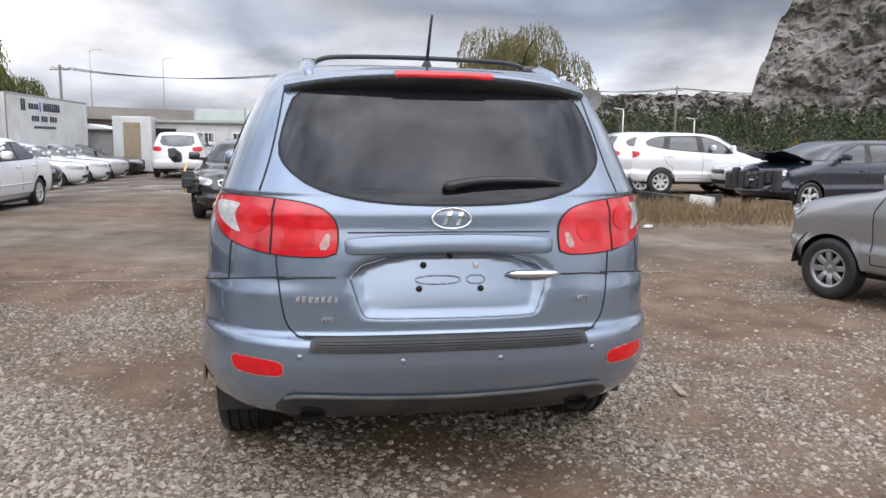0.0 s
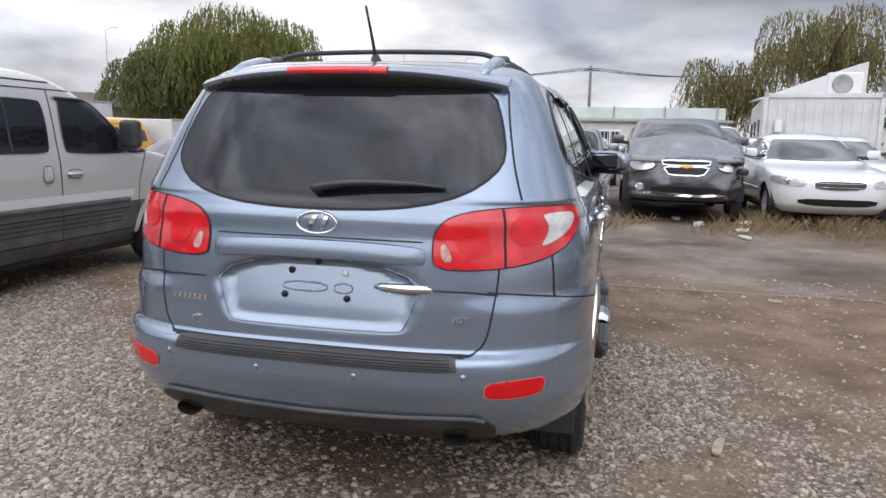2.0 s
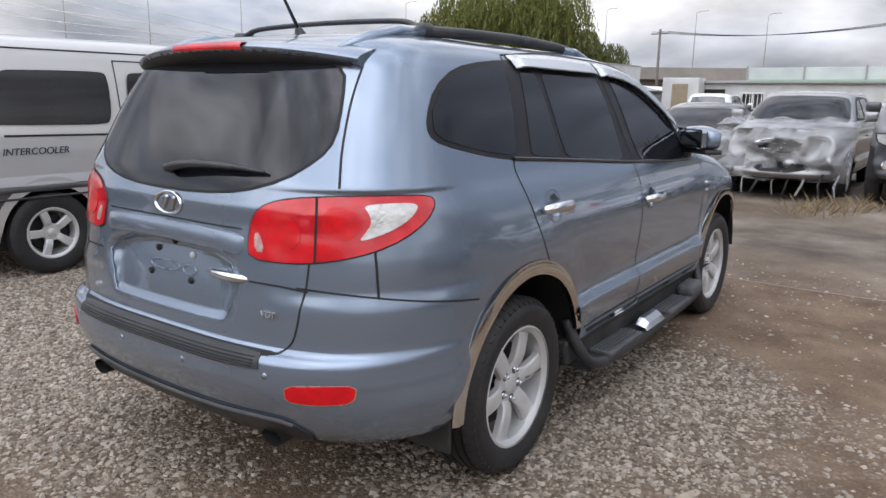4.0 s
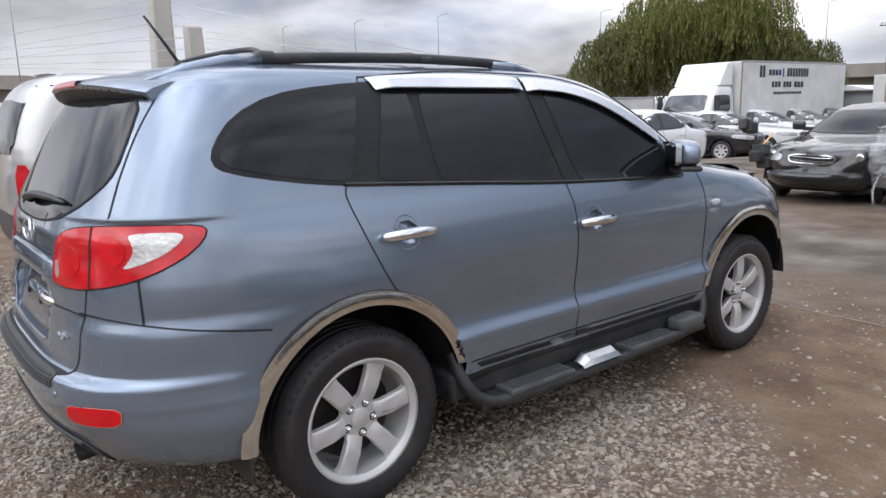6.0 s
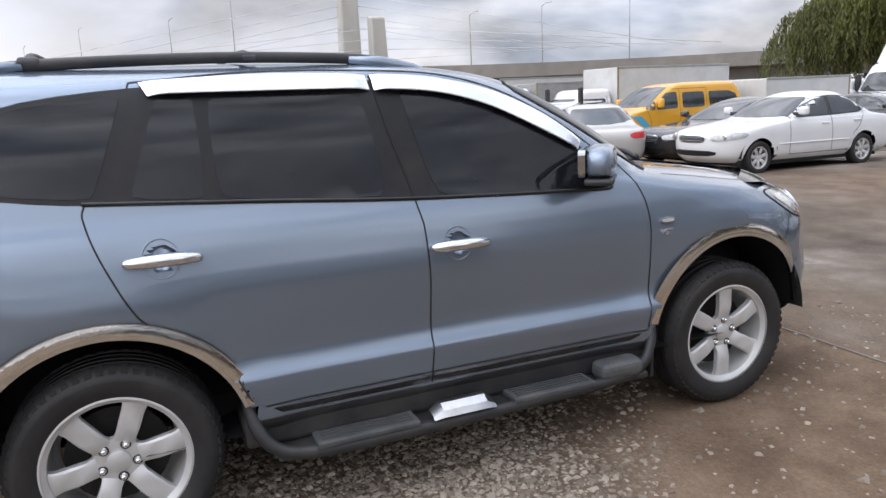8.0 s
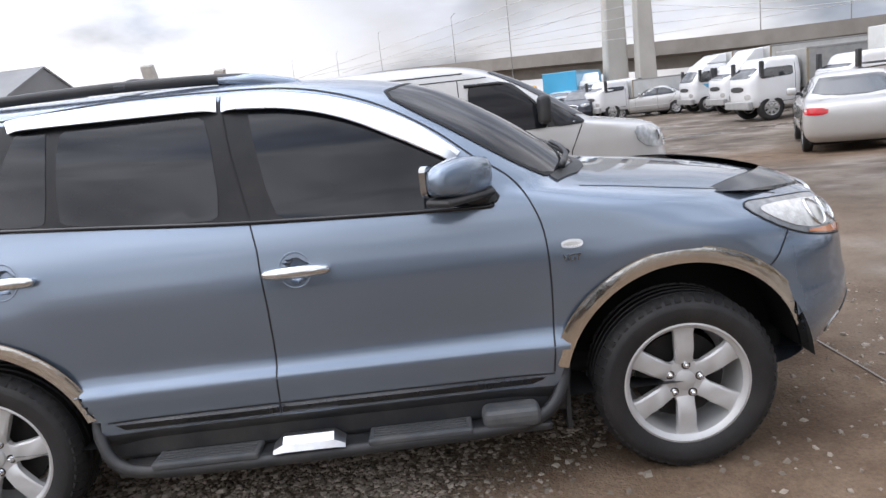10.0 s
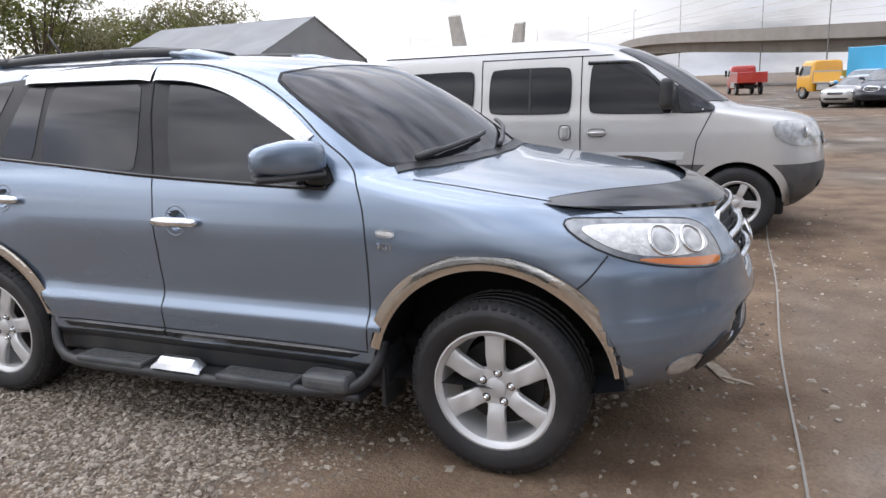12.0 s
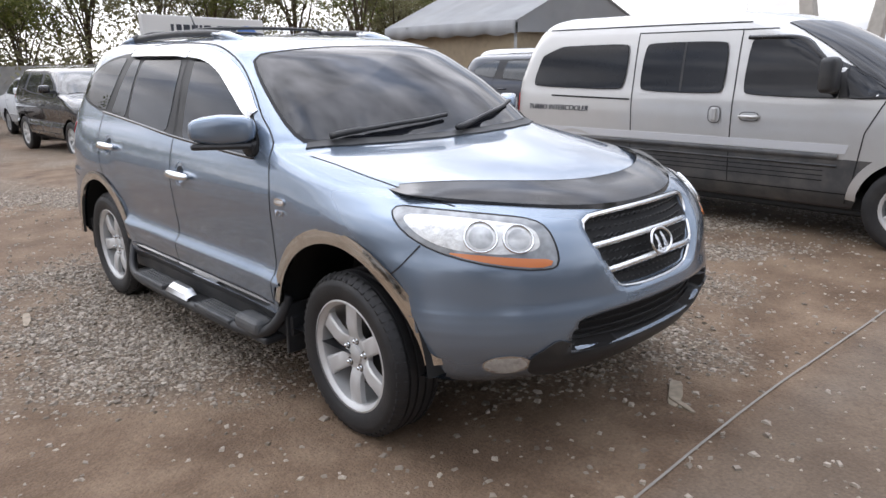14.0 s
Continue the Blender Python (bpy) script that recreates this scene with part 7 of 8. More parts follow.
# torn wing and yellow strap of the coupe
for i in range(7):
    a = rng.random()
    part("torn_part", rbox(0.55 + 0.05 * i, 0.80 + 0.03 * i, 2.85 + 0.06 * i, 3.05 + 0.07 * i, 0.25 + 0.07 * i, 0.42 + 0.07 * i, 0.02, 1, pose(0, 0, 0, 10 * a, 8 * a, 0)), M["plastic"], coupe)
tv, tf = tube([(0.93, 2.55, 0.98), (0.95, 2.85, 0.80), (0.93, 3.05, 0.50)], 0.020, 6, flat=0.4)
mesh_part("yellow_strap", tv, tf, M["yellow"], coupe, "yellow torn strap")
# sprung bonnet and loose bumper of the hatchback
vs = [(-0.7 + 1.4 * (i / 10), 2.35 + 0.72 * (j / 6), 1.02 + 0.20 * (j / 6) + 0.05 * noise.noise(Vector((i * 0.7, j * 0.8, 4)))) for j in range(7) for i in range(11)]
fs = [(j * 11 + i, j * 11 + i + 1, (j + 1) * 11 + i + 1, (j + 1) * 11 + i) for j in range(6) for i in range(10)]
o = mesh_part("sprung_bonnet", vs, fs, M["navy"], hatch, "sprung dark bonnet", smooth=False)
o.modifiers.new("thick", "SOLIDIFY").thickness = 0.015
for i in range(8):
    part("torn_part", rbox(-0.75 + 0.2 * i, -0.58 + 0.2 * i, 3.05 + 0.12 * rng.random(), 3.25, 0.30 + 0.3 * rng.random(), 0.75 + 0.12 * rng.random(), 0.03, 1), M["plastic"], hatch)
for x, y, a in ((6.9, 9.2, 20), (6.3, 9.9, -40), (7.4, 9.6, 70)):
    part_ob = part("bumper_scrap", prism(rounded([(-0.5, -0.05), (-0.2, 0.12), (0.3, 0.16), (0.55, 0.0), (0.3, 0.05), (-0.2, 0.0)], 1), 0.35, pose(x, y, fall(x, y), 0, 6, a), 0.01), M["plate_white"] if a == 20 else M["plastic"])
    tagged(part_ob, "broken bumper cover lying in dry grass", "car part", "car scraps")
# vehicles on the far side, behind the van
like(sedan, "saloon_car", -3.1, -16.7, 2, "white hatchback parked at the edge of the yard", W, M["white"], scale=(0.95, 0.9, 1.04))
like(suv, "estate_car", -2.5, -12.2, 2, "black sport utility car parked at the edge of the yard", W, M["black"])
like(sedan, "saloon_car", -0.6, -19.0, 4, "white saloon car parked at the edge of the yard", W, M["white"])
like(suv, "estate_car", -9.0, -5.2, 20, "dark sport utility car parked behind the silver van", W, M["navy"])
like(suv, "estate_car", -11.2, -7.0, 20, "white sport utility car with roof rails behind the van", W, M["white"], scale=(1, 1.05, 1.12))
# far row to the side
for i, (x, y, a, c, lb) in enumerate(((-33.2, 14.2, 164, "silver", "silver hatchback in the far row"), (-38.5, 11.6, -120, "navy", "dark blue car in the far row"), (-37.0, 9.4, -120, "silver", "silver car in the far row"), (-36.2, 10.6, -118, "navy", "dark blue car in the far row"), (-40, 9.8, -115, "cyan", "light blue car in the far row"), (-42, 10.4, -115, "white", "white car in the far row"), (-31, 20.5, -100, "white", "white car beyond the far row"))):
    like(suv if i % 2 else sedan, "estate_car" if i % 2 else "saloon_car", x, y, a, lb, W, M[c], "far row of cars")
# more parked cars behind the verge
for i, (x, y, a, c, lb) in enumerate(((8.9, 15.6, -95, "white", "white car behind the verge"), (13.5, 13.6, 85, "silver", "silver car with roof rails behind the verge"), (16.5, 11.4, 95, "graphite", "dark car behind the verge"), (6.6, 17.6, 175, "white", "white car behind the wrecks"), (-0.9, 17.4, 180, "graphite", "grey pickup-like car behind the wrecks"), (0.2, 20.5, 182, "silver", "silver car behind the wrecks"), (3.4, 17.8, 178, "white", "white car behind the wrecks"))):
    like(suv if i % 2 == 0 else sedan, "estate_car" if i % 2 == 0 else "saloon_car", x, y, a, lb, W, M[c], "cars behind the verge")


# ---- trucks and the yellow minibus ----
BUS = scaled(VAN, 0.98, 1.0, 1.04, rad=0.33, rim=0.19, arch=0.38, hub=0.33)
bus, bsh = build_car("minibus", pose(-14.15, 16.5, 0, 0, 0, 180), "yellow minibus with dark windows and blue flash", BUS, M["yellow"], "minibus", counts=(14, 22, 16), rim_mat=M["grey_metal"])
bsh.patch("blue_flash", "R", [(2.6, 0.62), (3.05, 1.05), (3.35, 1.05), (2.85, 0.62)], 0.005, M["cyan"], bus, step=0.1, mirror=True)


def build_truck(x, y, yaw, label, cab, box_len, box_h, box_mat, cab_h=2.3, wide=2.1, nose=1.7, stripe=None, deflector=True):
    t = thing("box_truck", pose(x, y, 0, 0, 0, yaw), label, "truck")
    w = wide / 2
    tab = [(0.45, w * 0.90, -0.02, 0.15, nose - 0.08, 0.30), (0.8, w * 0.97, -0.03, 0.15, nose, 0.32), (1.25, w * 0.98, -0.03, 0.15, nose, 0.34), (1.45, w * 0.97, -0.03, 0.15, nose - 0.04, 0.34),
           (cab_h - 0.35, w * 0.92, -0.02, 0.15, nose - 0.32, 0.34), (cab_h - 0.12, w * 0.88, 0.0, 0.15, nose - 0.46, 0.32), (cab_h - 0.03, w * 0.78, 0.05, 0.15, nose - 0.6, 0.3), (cab_h, w * 0.5, 0.2, 0.12, nose - 0.9, 0.2)]
    sh = Shell(tab, step=0.10, counts=(8, 10, 12), n_rear=6, n_front=3.2)
    mesh_part("cab", sh.v, sh.f, cab, t, normals=sh.n)
    sh.patch("windscreen", "F", rounded([(-w * 0.80, 1.42), (w * 0.80, 1.42), (w * 0.74, cab_h - 0.32), (-w * 0.74, cab_h - 0.32)], 1, 0.1), 0.01, M["glass_clear"], t, step=0.15)
    sh.patch("side_window", "R", rounded([(0.25, 1.42), (nose - 0.35, 1.36), (nose - 0.55, cab_h - 0.34), (0.25, cab_h - 0.34)], 1, 0.1), 0.01, M["glass_clear"], t, step=0.15, mirror=True)
    sh.patch("headlamp", "F", rounded([(w * 0.55, 0.72), (w * 0.85, 0.72), (w * 0.85, 0.90), (w * 0.55, 0.90)], 1), 0.012, M["lamp_clear"], t, step=0.08, mirror=True)
    sh.patch("grille", "F", rounded([(-w * 0.5, 0.98), (w * 0.5, 0.98), (w * 0.5, 1.16), (-w * 0.5, 1.16)], 1), 0.01, M["plastic"], t, step=0.12)
    sh.ribbon("panel_gap", "R", [(0.18, cab_h - 0.25), (0.18, 0.6), (nose - 0.35, 0.6)], 0.015, 0.004, M["rubberstrip"], t, mirror=True, step=0.1)
    if stripe:
        sh.patch("cab_flash", "R", [(0.05, 0.75), (0.75, 1.30), (1.2, 1.30), (0.5, 0.75)], 0.006, stripe, t, step=0.1, mirror=True)
    for s in (1, -1):
        part("wing_mirror", rbox(*sorted((s * w, s * (w + 0.18))), nose - 0.42, nose - 0.30, 1.45, 1.95, 0.03), M["plastic"], t)
    part("bumper", rbox(-w * 0.95, w * 0.95, nose - 0.12, nose + 0.05, 0.40, 0.66, 0.04, 3), M["grey_metal"], t)
    part("chassis", rbox(-0.45, 0.45, -box_len + 0.2, 0.6, 0.52, 0.78, 0.03), M["dark"], t)
    box = part("cargo_box", rbox(-w - 0.06, w + 0.06, -box_len - 0.1, -0.15, 0.95, 0.95 + box_h, 0.03), box_mat, t)
    for s in (1, -1):
        part("side_guard", rbox(*sorted((s * (w - 0.04), s * (w + 0.02))), -box_len * 0.62, -0.5, 0.55, 0.93, 0.02), M["grey_metal"], t)
        for k in range(2):
            part("box_rail", rbox(*sorted((s * (w + 0.055), s * (w + 0.075))), -box_len - 0.1, -0.15, (0.95, 0.90 + box_h)[k], (1.02, 0.97 + box_h)[k], 0.008, 1), M["grey_metal"], box)
        part("box_post", rbox(*sorted((s * (w + 0.045), s * (w + 0.075))), -0.22, -0.15, 0.95, 0.95 + box_h, 0.008, 1), M["tan"], box)
    if deflector:
        b = prism([(0.0, 0.0), (nose - 0.75, 0.0), (0.35, box_h - cab_h + 0.95), (0.0, box_h - cab_h + 0.95)], wide * 0.86, None, 0.06)
        b.transform(Matrix(((0, 0, 1, -wide * 0.43), (1, 0, 0, 0), (0, 1, 0, cab_h - 0.03), (0, 0, 0, 1))))
        part("wind_deflector", b, cab, t)
    key = (0.42, 8)
    if key not in WHEELS:
        WHEELS[key] = wheel_meshes(0.42, 0.24, 0.25, 8, 0, fine=False)
    for yy in (nose - 0.75, -box_len + 1.2):
        for s in (1, -1):
            add_wheel(t, "wheel", s * (w - 0.16), yy, 0.415, s, WHEELS[key], M["grey_metal"])
    return t, box


truck, tbox = build_truck(-11.55, 22.65, 175.5, "white box truck with dark lettering on its side", M["white"], 7.0, 2.15, M["white_metal"], cab_h=2.30, wide=2.2, nose=1.55, stripe=M["yellow"])
# the truck's mark and lines of unreadable writing, as bars
for x0, x1, z0, z1, mt in ((-1.55, -1.18, 2.55, 2.95, "print_dark"), (-2.55, -1.75, 2.62, 2.82, "print_dark"), (-2.75, -2.62, 2.56, 2.88, "print_blue"), (-4.35, -2.90, 2.58, 2.88, "print_dark"), (-2.55, -1.95, 2.20, 2.40, "print_dark"), (-3.25, -2.70, 2.20, 2.40, "print_dark"), (-4.05, -3.40, 2.20, 2.40, "print_dark"), (-3.95, -2.1, 1.95, 2.04, "print_dark")):
    n = max(1, int((x1 - x0) / 0.17))
    for k in range(n):
        a = x0 + (x1 - x0) * k / n
        part("printed_bar", rbox(-1.175, -1.165, a, a + (x1 - x0) / n * 0.72, z0, z1, 0.0), M[mt], tbox)
build_truck(-26.8, 15.4, 180, "white box truck parked behind the minibus", M["white"], 5.0, 1.60, M["white_metal"], cab_h=1.95, wide=2.0)
build_truck(-13.7, 21.3, 0, "white light truck with a low box beside the large truck", M["white"], 3.6, 1.0, M["white_metal"], cab_h=1.85, wide=1.7, deflector=False)
build_truck(-18.1, 15.3, 180, "white box truck beside the yellow minibus", M["white"], 5.0, 1.62, M["white_metal"], cab_h=1.9, wide=1.9, deflector=False)
build_truck(-21.3, 14.0, 180, "white truck with a grey body and green-tinted cab windows", M["white"], 5.0, 1.25, M["grey_metal"], cab_h=2.05, wide=2.0, deflector=False)
build_truck(-31.0, 15.6, 180, "white truck with a blue stripe", M["white"], 4.5, 1.65, M["white_metal"], cab_h=2.2, wide=2.1, stripe=M["cyan"])
build_truck(-46.5, 12.6, 60, "white and light blue box truck in the far row", M["white"], 5.0, 1.9, M["cyan"], cab_h=2.2, wide=2.1)
build_truck(-33.8, 11.6, 195, "white truck with a grey load bed in the far row", M["white"], 3.2, 0.9, M["white_metal"], cab_h=1.95, wide=1.8, deflector=False)
build_truck(-46.5, 11.2, -100, "white light truck facing the yard in the far row", M["white"], 3.0, 1.5, M["white_metal"], cab_h=2.1, wide=1.9, stripe=M["cyan"])
build_truck(-43.2, 11.9, -98, "white light truck with a blue load in the far row", M["white"], 3.0, 1.7, M["cyan"], cab_h=2.2, wide=1.9)
build_truck(-39.0, 13.0, -100, "white light truck with an open door in the far row", M["white"], 3.0, 1.0, M["white_metal"], cab_h=2.0, wide=1.8, deflector=False)
build_truck(-30.0, 15.9, -105, "white truck standing at the end of the far row", M["white"], 3.0, 1.2, M["white_metal"], cab_h=2.0, wide=1.8, deflector=False)
build_truck(-46.5, 8.6, 120, "yellow crane truck in the far row", M["yellow"], 2.6, 0.7, M["yellow"], cab_h=2.3, wide=2.1, deflector=False)
build_truck(-62.0, 4.0, 100, "red truck at the far end of the yard", M["red_p"], 3.5, 0.8, M["red_p"], cab_h=2.3, wide=2.1, deflector=False)

repaint(suv, M["white"], M["pearl"])


# ---- trees ----
def limb(points, r0, r1, n=5):
    pts = spline(points, n)
    return tube(pts, [r0 + (r1 - r0) * i / (len(pts) - 1) for i in range(len(pts))], 7)


def build_tree(x, y, height, spread, label, leaf, seed, weeping=True, strands=620, trunk_h=0.3, leaf_len=0.34, name="willow_tree", thin=1.0):
    rng = random.Random(seed)
    t = thing(name, pose(x, y, 0), label, "tree")
    top = Vector((0.3 * rng.uniform(-1, 1), 0.3 * rng.uniform(-1, 1), height * 0.72))
    tubes = [limb([(0, 0, -0.3), (0.05, 0.1, height * trunk_h), top * 0.7, top], 0.035 * height * thin, 0.008 * height)]
    heads = []
    for i in range(11):
        a = 6.283 * i / 11 + rng.uniform(-0.3, 0.3)
        rr = spread * rng.uniform(0.35, 0.86)
        h = height * rng.uniform(0.55, 0.93)
        tip = Vector((math.cos(a) * rr, math.sin(a) * rr, h))
        base = Vector((0, 0, height * rng.uniform(trunk_h * 0.8, 0.55)))
        tubes.append(limb([base, base * 0.5 + tip * 0.5 + Vector((0, 0, height * 0.07)), tip], 0.012 * height * thin, 0.003 * height, 4))
        heads.append((tip, spread * rng.uniform(0.30, 0.48)))
    heads.append((top, spread * 0.42))
    mesh_part("trunk", *merge(*tubes), M["bark"], t)
    vs, fs = [], []
    for i in range(strands):
        c, rad = rng.choice(heads)
        d = Vector((rng.gauss(0, 1), rng.gauss(0, 1), rng.gauss(0, 1))).normalized()
        p = c + Vector((d.x * rad, d.y * rad, abs(d.z) * rad * 0.55 if weeping else d.z * rad * 0.8)) * rng.uniform(0.55, 1.0) ** 0.5
        p.z = min(p.z, height * rng.uniform(0.93, 1.02))
        n = rng.randint(8, 19) if weeping else rng.randint(5, 8)
        drift = Vector((d.x, d.y, 0)) * 0.05
        for k in range(n):
            if weeping:
                p = p + Vector((0, 0, -leaf_len * 0.62)) + drift + Vector((rng.uniform(-1, 1), rng.uniform(-1, 1), 0)) * 0.07
            else:
                p = p + Vector((rng.gauss(0, 1), rng.gauss(0, 1), rng.gauss(0, 0.8))) * leaf_len * 0.55
            if p.z < height * (0.16 if weeping else 0.22):
                break
            a = rng.uniform(0, 6.283)
            w = leaf_len * (rng.uniform(0.14, 0.26) if weeping else rng.uniform(0.22, 0.42))
            l = leaf_len * rng.uniform(0.7, 1.3)
            s = Vector((math.cos(a), math.sin(a), rng.uniform(-0.3, 0.3))) * w
            u = Vector((rng.uniform(-0.3, 0.3), rng.uniform(-0.3, 0.3), -1)).normalized() * l if weeping else Vector((rng.gauss(0, 1), rng.gauss(0, 1), rng.gauss(0, 1))).normalized() * l * 0.8
            o = len(vs)
            vs += [p - s, p + u * 0.5 - s * 0.6, p + u, p + u * 0.45 + s]
            fs.append((o, o + 1, o + 2, o + 3))
    mesh_part("crown", vs, fs, leaf, t, "drooping green foliage" if weeping else "thin autumn foliage", smooth=False)
    return t


build_tree(-23.2, 40.0, 9.2, 5.2, "large green weeping willow behind the parked trucks", M["willow"], 3, strands=3000, leaf_len=0.27)
build_tree(-19.4, 42.0, 6.6, 3.4, "green weeping willow behind the parked trucks", M["willow_dark"], 8, strands=1700, leaf_len=0.27)
build_tree(-26.6, 38.5, 7.4, 3.4, "green weeping willow behind the minibus", M["willow_dark"], 18, strands=1500, leaf_len=0.27)
build_tree(12.9, 44.0, 9.7, 4.2, "tall olive willow behind the white container", M["willow_olive"], 21, strands=1050, leaf_len=0.25)
build_tree(8.3, 46.0, 6.9, 2.6, "olive willow behind the white container", M["willow_olive"], 27, strands=620, leaf_len=0.25)
rng = random.Random(90)
for i in range(22):
    x = -29 + 1.95 * i + rng.uniform(-0.7, 0.7)
    y = -25.5 - 0.10 * (x + 6) + rng.uniform(-2.4, 1.6) + (2.0 if x < -16 else 0)
    build_tree(x, y, rng.uniform(4.9, 6.9), rng.uniform(2.0, 2.9), "thin autumn tree with bare twigs beyond the yard", M["autumn"] if i % 3 else M["willow"], 40 + i, weeping=False, strands=rng.randint(900, 1500), leaf_len=0.16, name="young_tree", thin=0.5, trunk_h=0.16)



# dull scrub filling the gaps between the thin trees
rng = random.Random(55)
vs, fs = [], []
for i in range(1000):
    x = rng.uniform(-34, 16)
    y = -24.6 - 0.10 * (x + 6) + rng.uniform(-4.5, 0.6)
    h, w = rng.uniform(1.6, 6.2), rng.uniform(0.7, 1.6)
    for k in range(46):
        p = Vector((x + rng.gauss(0, w * 0.5), y + rng.gauss(0, w * 0.5), fall(x, y) + h * rng.random() ** 0.8))
        u = Vector((rng.gauss(0, 1), rng.gauss(0, 1), rng.gauss(0, 1))).normalized() * 0.10
        v = Vector((rng.gauss(0, 1), rng.gauss(0, 1), rng.gauss(0, 1))).normalized() * 0.06
        o = len(vs)
        vs += [p - u, p + v, p + u, p - v]
        fs.append((o, o + 1, o + 2, o + 3))
tagged(mesh_part("thicket", vs, fs, M["autumn"], smooth=False), "dull brown-green scrub beyond the yard's fence", "bushes", kind="stuff")


# ---- rock face, wooded slope ----
def slope_height(x, y):
    """The wooded slope to the right of the yard, far off."""
    d = (y * 0.80 + x * 0.60) - 170
    ridge = 9.5 + 4.0 * noise.noise(Vector((x * 0.012, y * 0.012, 3))) + 2.0 * noise.noise(Vector((x * 0.05, y * 0.05, 1)))
    k = 1 / (1 + math.exp(-d / 14.0))
    return k * ridge


def build_slope():
    nx, ny = 60, 26
    vs = []
    for j in range(ny):
        for i in range(nx):
            a = radians(-10 - 62 * i / (nx - 1))
            d = 120 + 190 * j / (ny - 1)
            x, y = -math.sin(a) * d, math.cos(a) * d
            fade = min(1, (i) / 14)
            vs.append((x, y, slope_height(x, y) * fade - 0.6 + fall(x, y)))
    fs = [(j * nx + i, j * nx + i + 1, (j + 1) * nx + i + 1, (j + 1) * nx + i) for j in range(ny - 1) for i in range(nx - 1)]
    m = material("slope_soil", (0.07, 0.065, 0.035), rough=0.95, vary=0.4, vary_scale=0.05)
    tagged(mesh_part("hillside", vs, fs, m), "low wooded hillside beyond the yard", "hill", kind="structure")
    rng = random.Random(77)
    for mat, count, low, high, lab in ((M["pine"], 700, 3.0, 6.8, "dark pines on the far hillside"), (M["autumn"], 150, 1.8, 3.6, "pale bare trees on the far hillside"), (M["pine_warm"], 14, 2.5, 4.0, "yellow autumn trees on the far hillside")):
        vs, fs = [], []
        for _ in range(count):
            a = radians(-rng.uniform(17, 64))
            d = rng.uniform(135, 205)
            x, y = -math.sin(a) * d, math.cos(a) * d
            z0 = slope_height(x, y) - 0.8 + fall(x, y)
            h = rng.uniform(low, high)
            w = h * rng.uniform(0.26, 0.40)
            for k in range(90):
                f = rng.random()
                r = w * (1 - f) ** 0.7 * rng.uniform(0.5, 1.05) if mat == M["pine"] else w * math.sin(math.pi * min(1, f + 0.15)) * rng.uniform(0.4, 1.05)
                b = rng.uniform(0, 6.283)
                p = Vector((x + math.cos(b) * r, y + math.sin(b) * r, z0 + h * (0.1 + 0.9 * f)))
                s = h * rng.uniform(0.035, 0.075)
                u = Vector((rng.gauss(0, 1), rng.gauss(0, 1), rng.gauss(0, 1))).normalized() * s
                v = Vector((rng.gauss(0, 1), rng.gauss(0, 1), rng.gauss(0, 0.6))).normalized() * s
                o = len(vs)
                vs += [p - u, p + v, p + u, p - v * 0.8]
                fs.append((o, o + 1, o + 2, o + 3))
        tagged(mesh_part("hillside_trees", vs, fs, mat, smooth=False), lab, "trees", kind="stuff")


build_slope()


def build_cliff(a0, a1, d0, height, label, seed, rise=0.16):
    """A weathered rock face standing up behind the slope."""
    nx, nz = 170, 84
    vs = []
    for j in range(nz):
        for i in range(nx):
            u, v = i / (nx - 1), j / (nz - 1)
            a = radians(a0 + (a1 - a0) * u)
            p = Vector((u * 9, v * 5, seed))
            prof = min(1.0, (u / rise) ** 0.6 + 0.10 * noise.noise(Vector((u * 40, v * 3, seed)))) * (1 - 0.10 * noise.noise(Vector((u * 6, seed, 0))))
            z = height * min(v, max(0.02, prof))
            q = Vector((u * 34, v * 5 + 2 * noise.noise(p * 2), seed))
            ledge = v * 9 + 1.3 * noise.noise(p * 1.7)
            ledge = math.floor(ledge) + min(1.0, (ledge % 1) * 2.6)
            rough = 5.0 * noise.noise(p) + 3.0 * noise.noise(p * 2.3) + 3.2 * abs(noise.noise(q)) + 1.9 * abs(noise.noise(q * 2.3)) + 1.3 * noise.noise(p * 11) + 0.8 * noise.noise(p * 24) - 2.4 * (ledge - v * 9)
            d = d0 + 26 * v ** 1.6 - rough
            vs.append((-math.sin(a) * d, math.cos(a) * d, z - 5 + 1.2 * noise.noise(p * 4)))
    fs = [(j * nx + i, j * nx + i + 1, (j + 1) * nx + i + 1, (j + 1) * nx + i) for j in range(nz - 1) for i in range(nx - 1)]
    tagged(mesh_part("rock_face", vs, fs, ROCK, smooth=False), label, "cliff", kind="structure")


ROCK = material("grey_rock", (0.20, 0.183, 0.165), rough=0.95, vary=0.4, vary_scale=0.12, bump=1.0, bump_scale=0.9, dirt=(0.075, 0.066, 0.052), dirt_amount=0.8, dirt_scale=0.3)
build_cliff(-32.9, -62, 215, 54, "high bare grey rock face with ledges", 3.3, 0.11)
build_cliff(-17.0, -36, 260, 27, "lower grey rock face behind the pines", 6.1, 0.35)

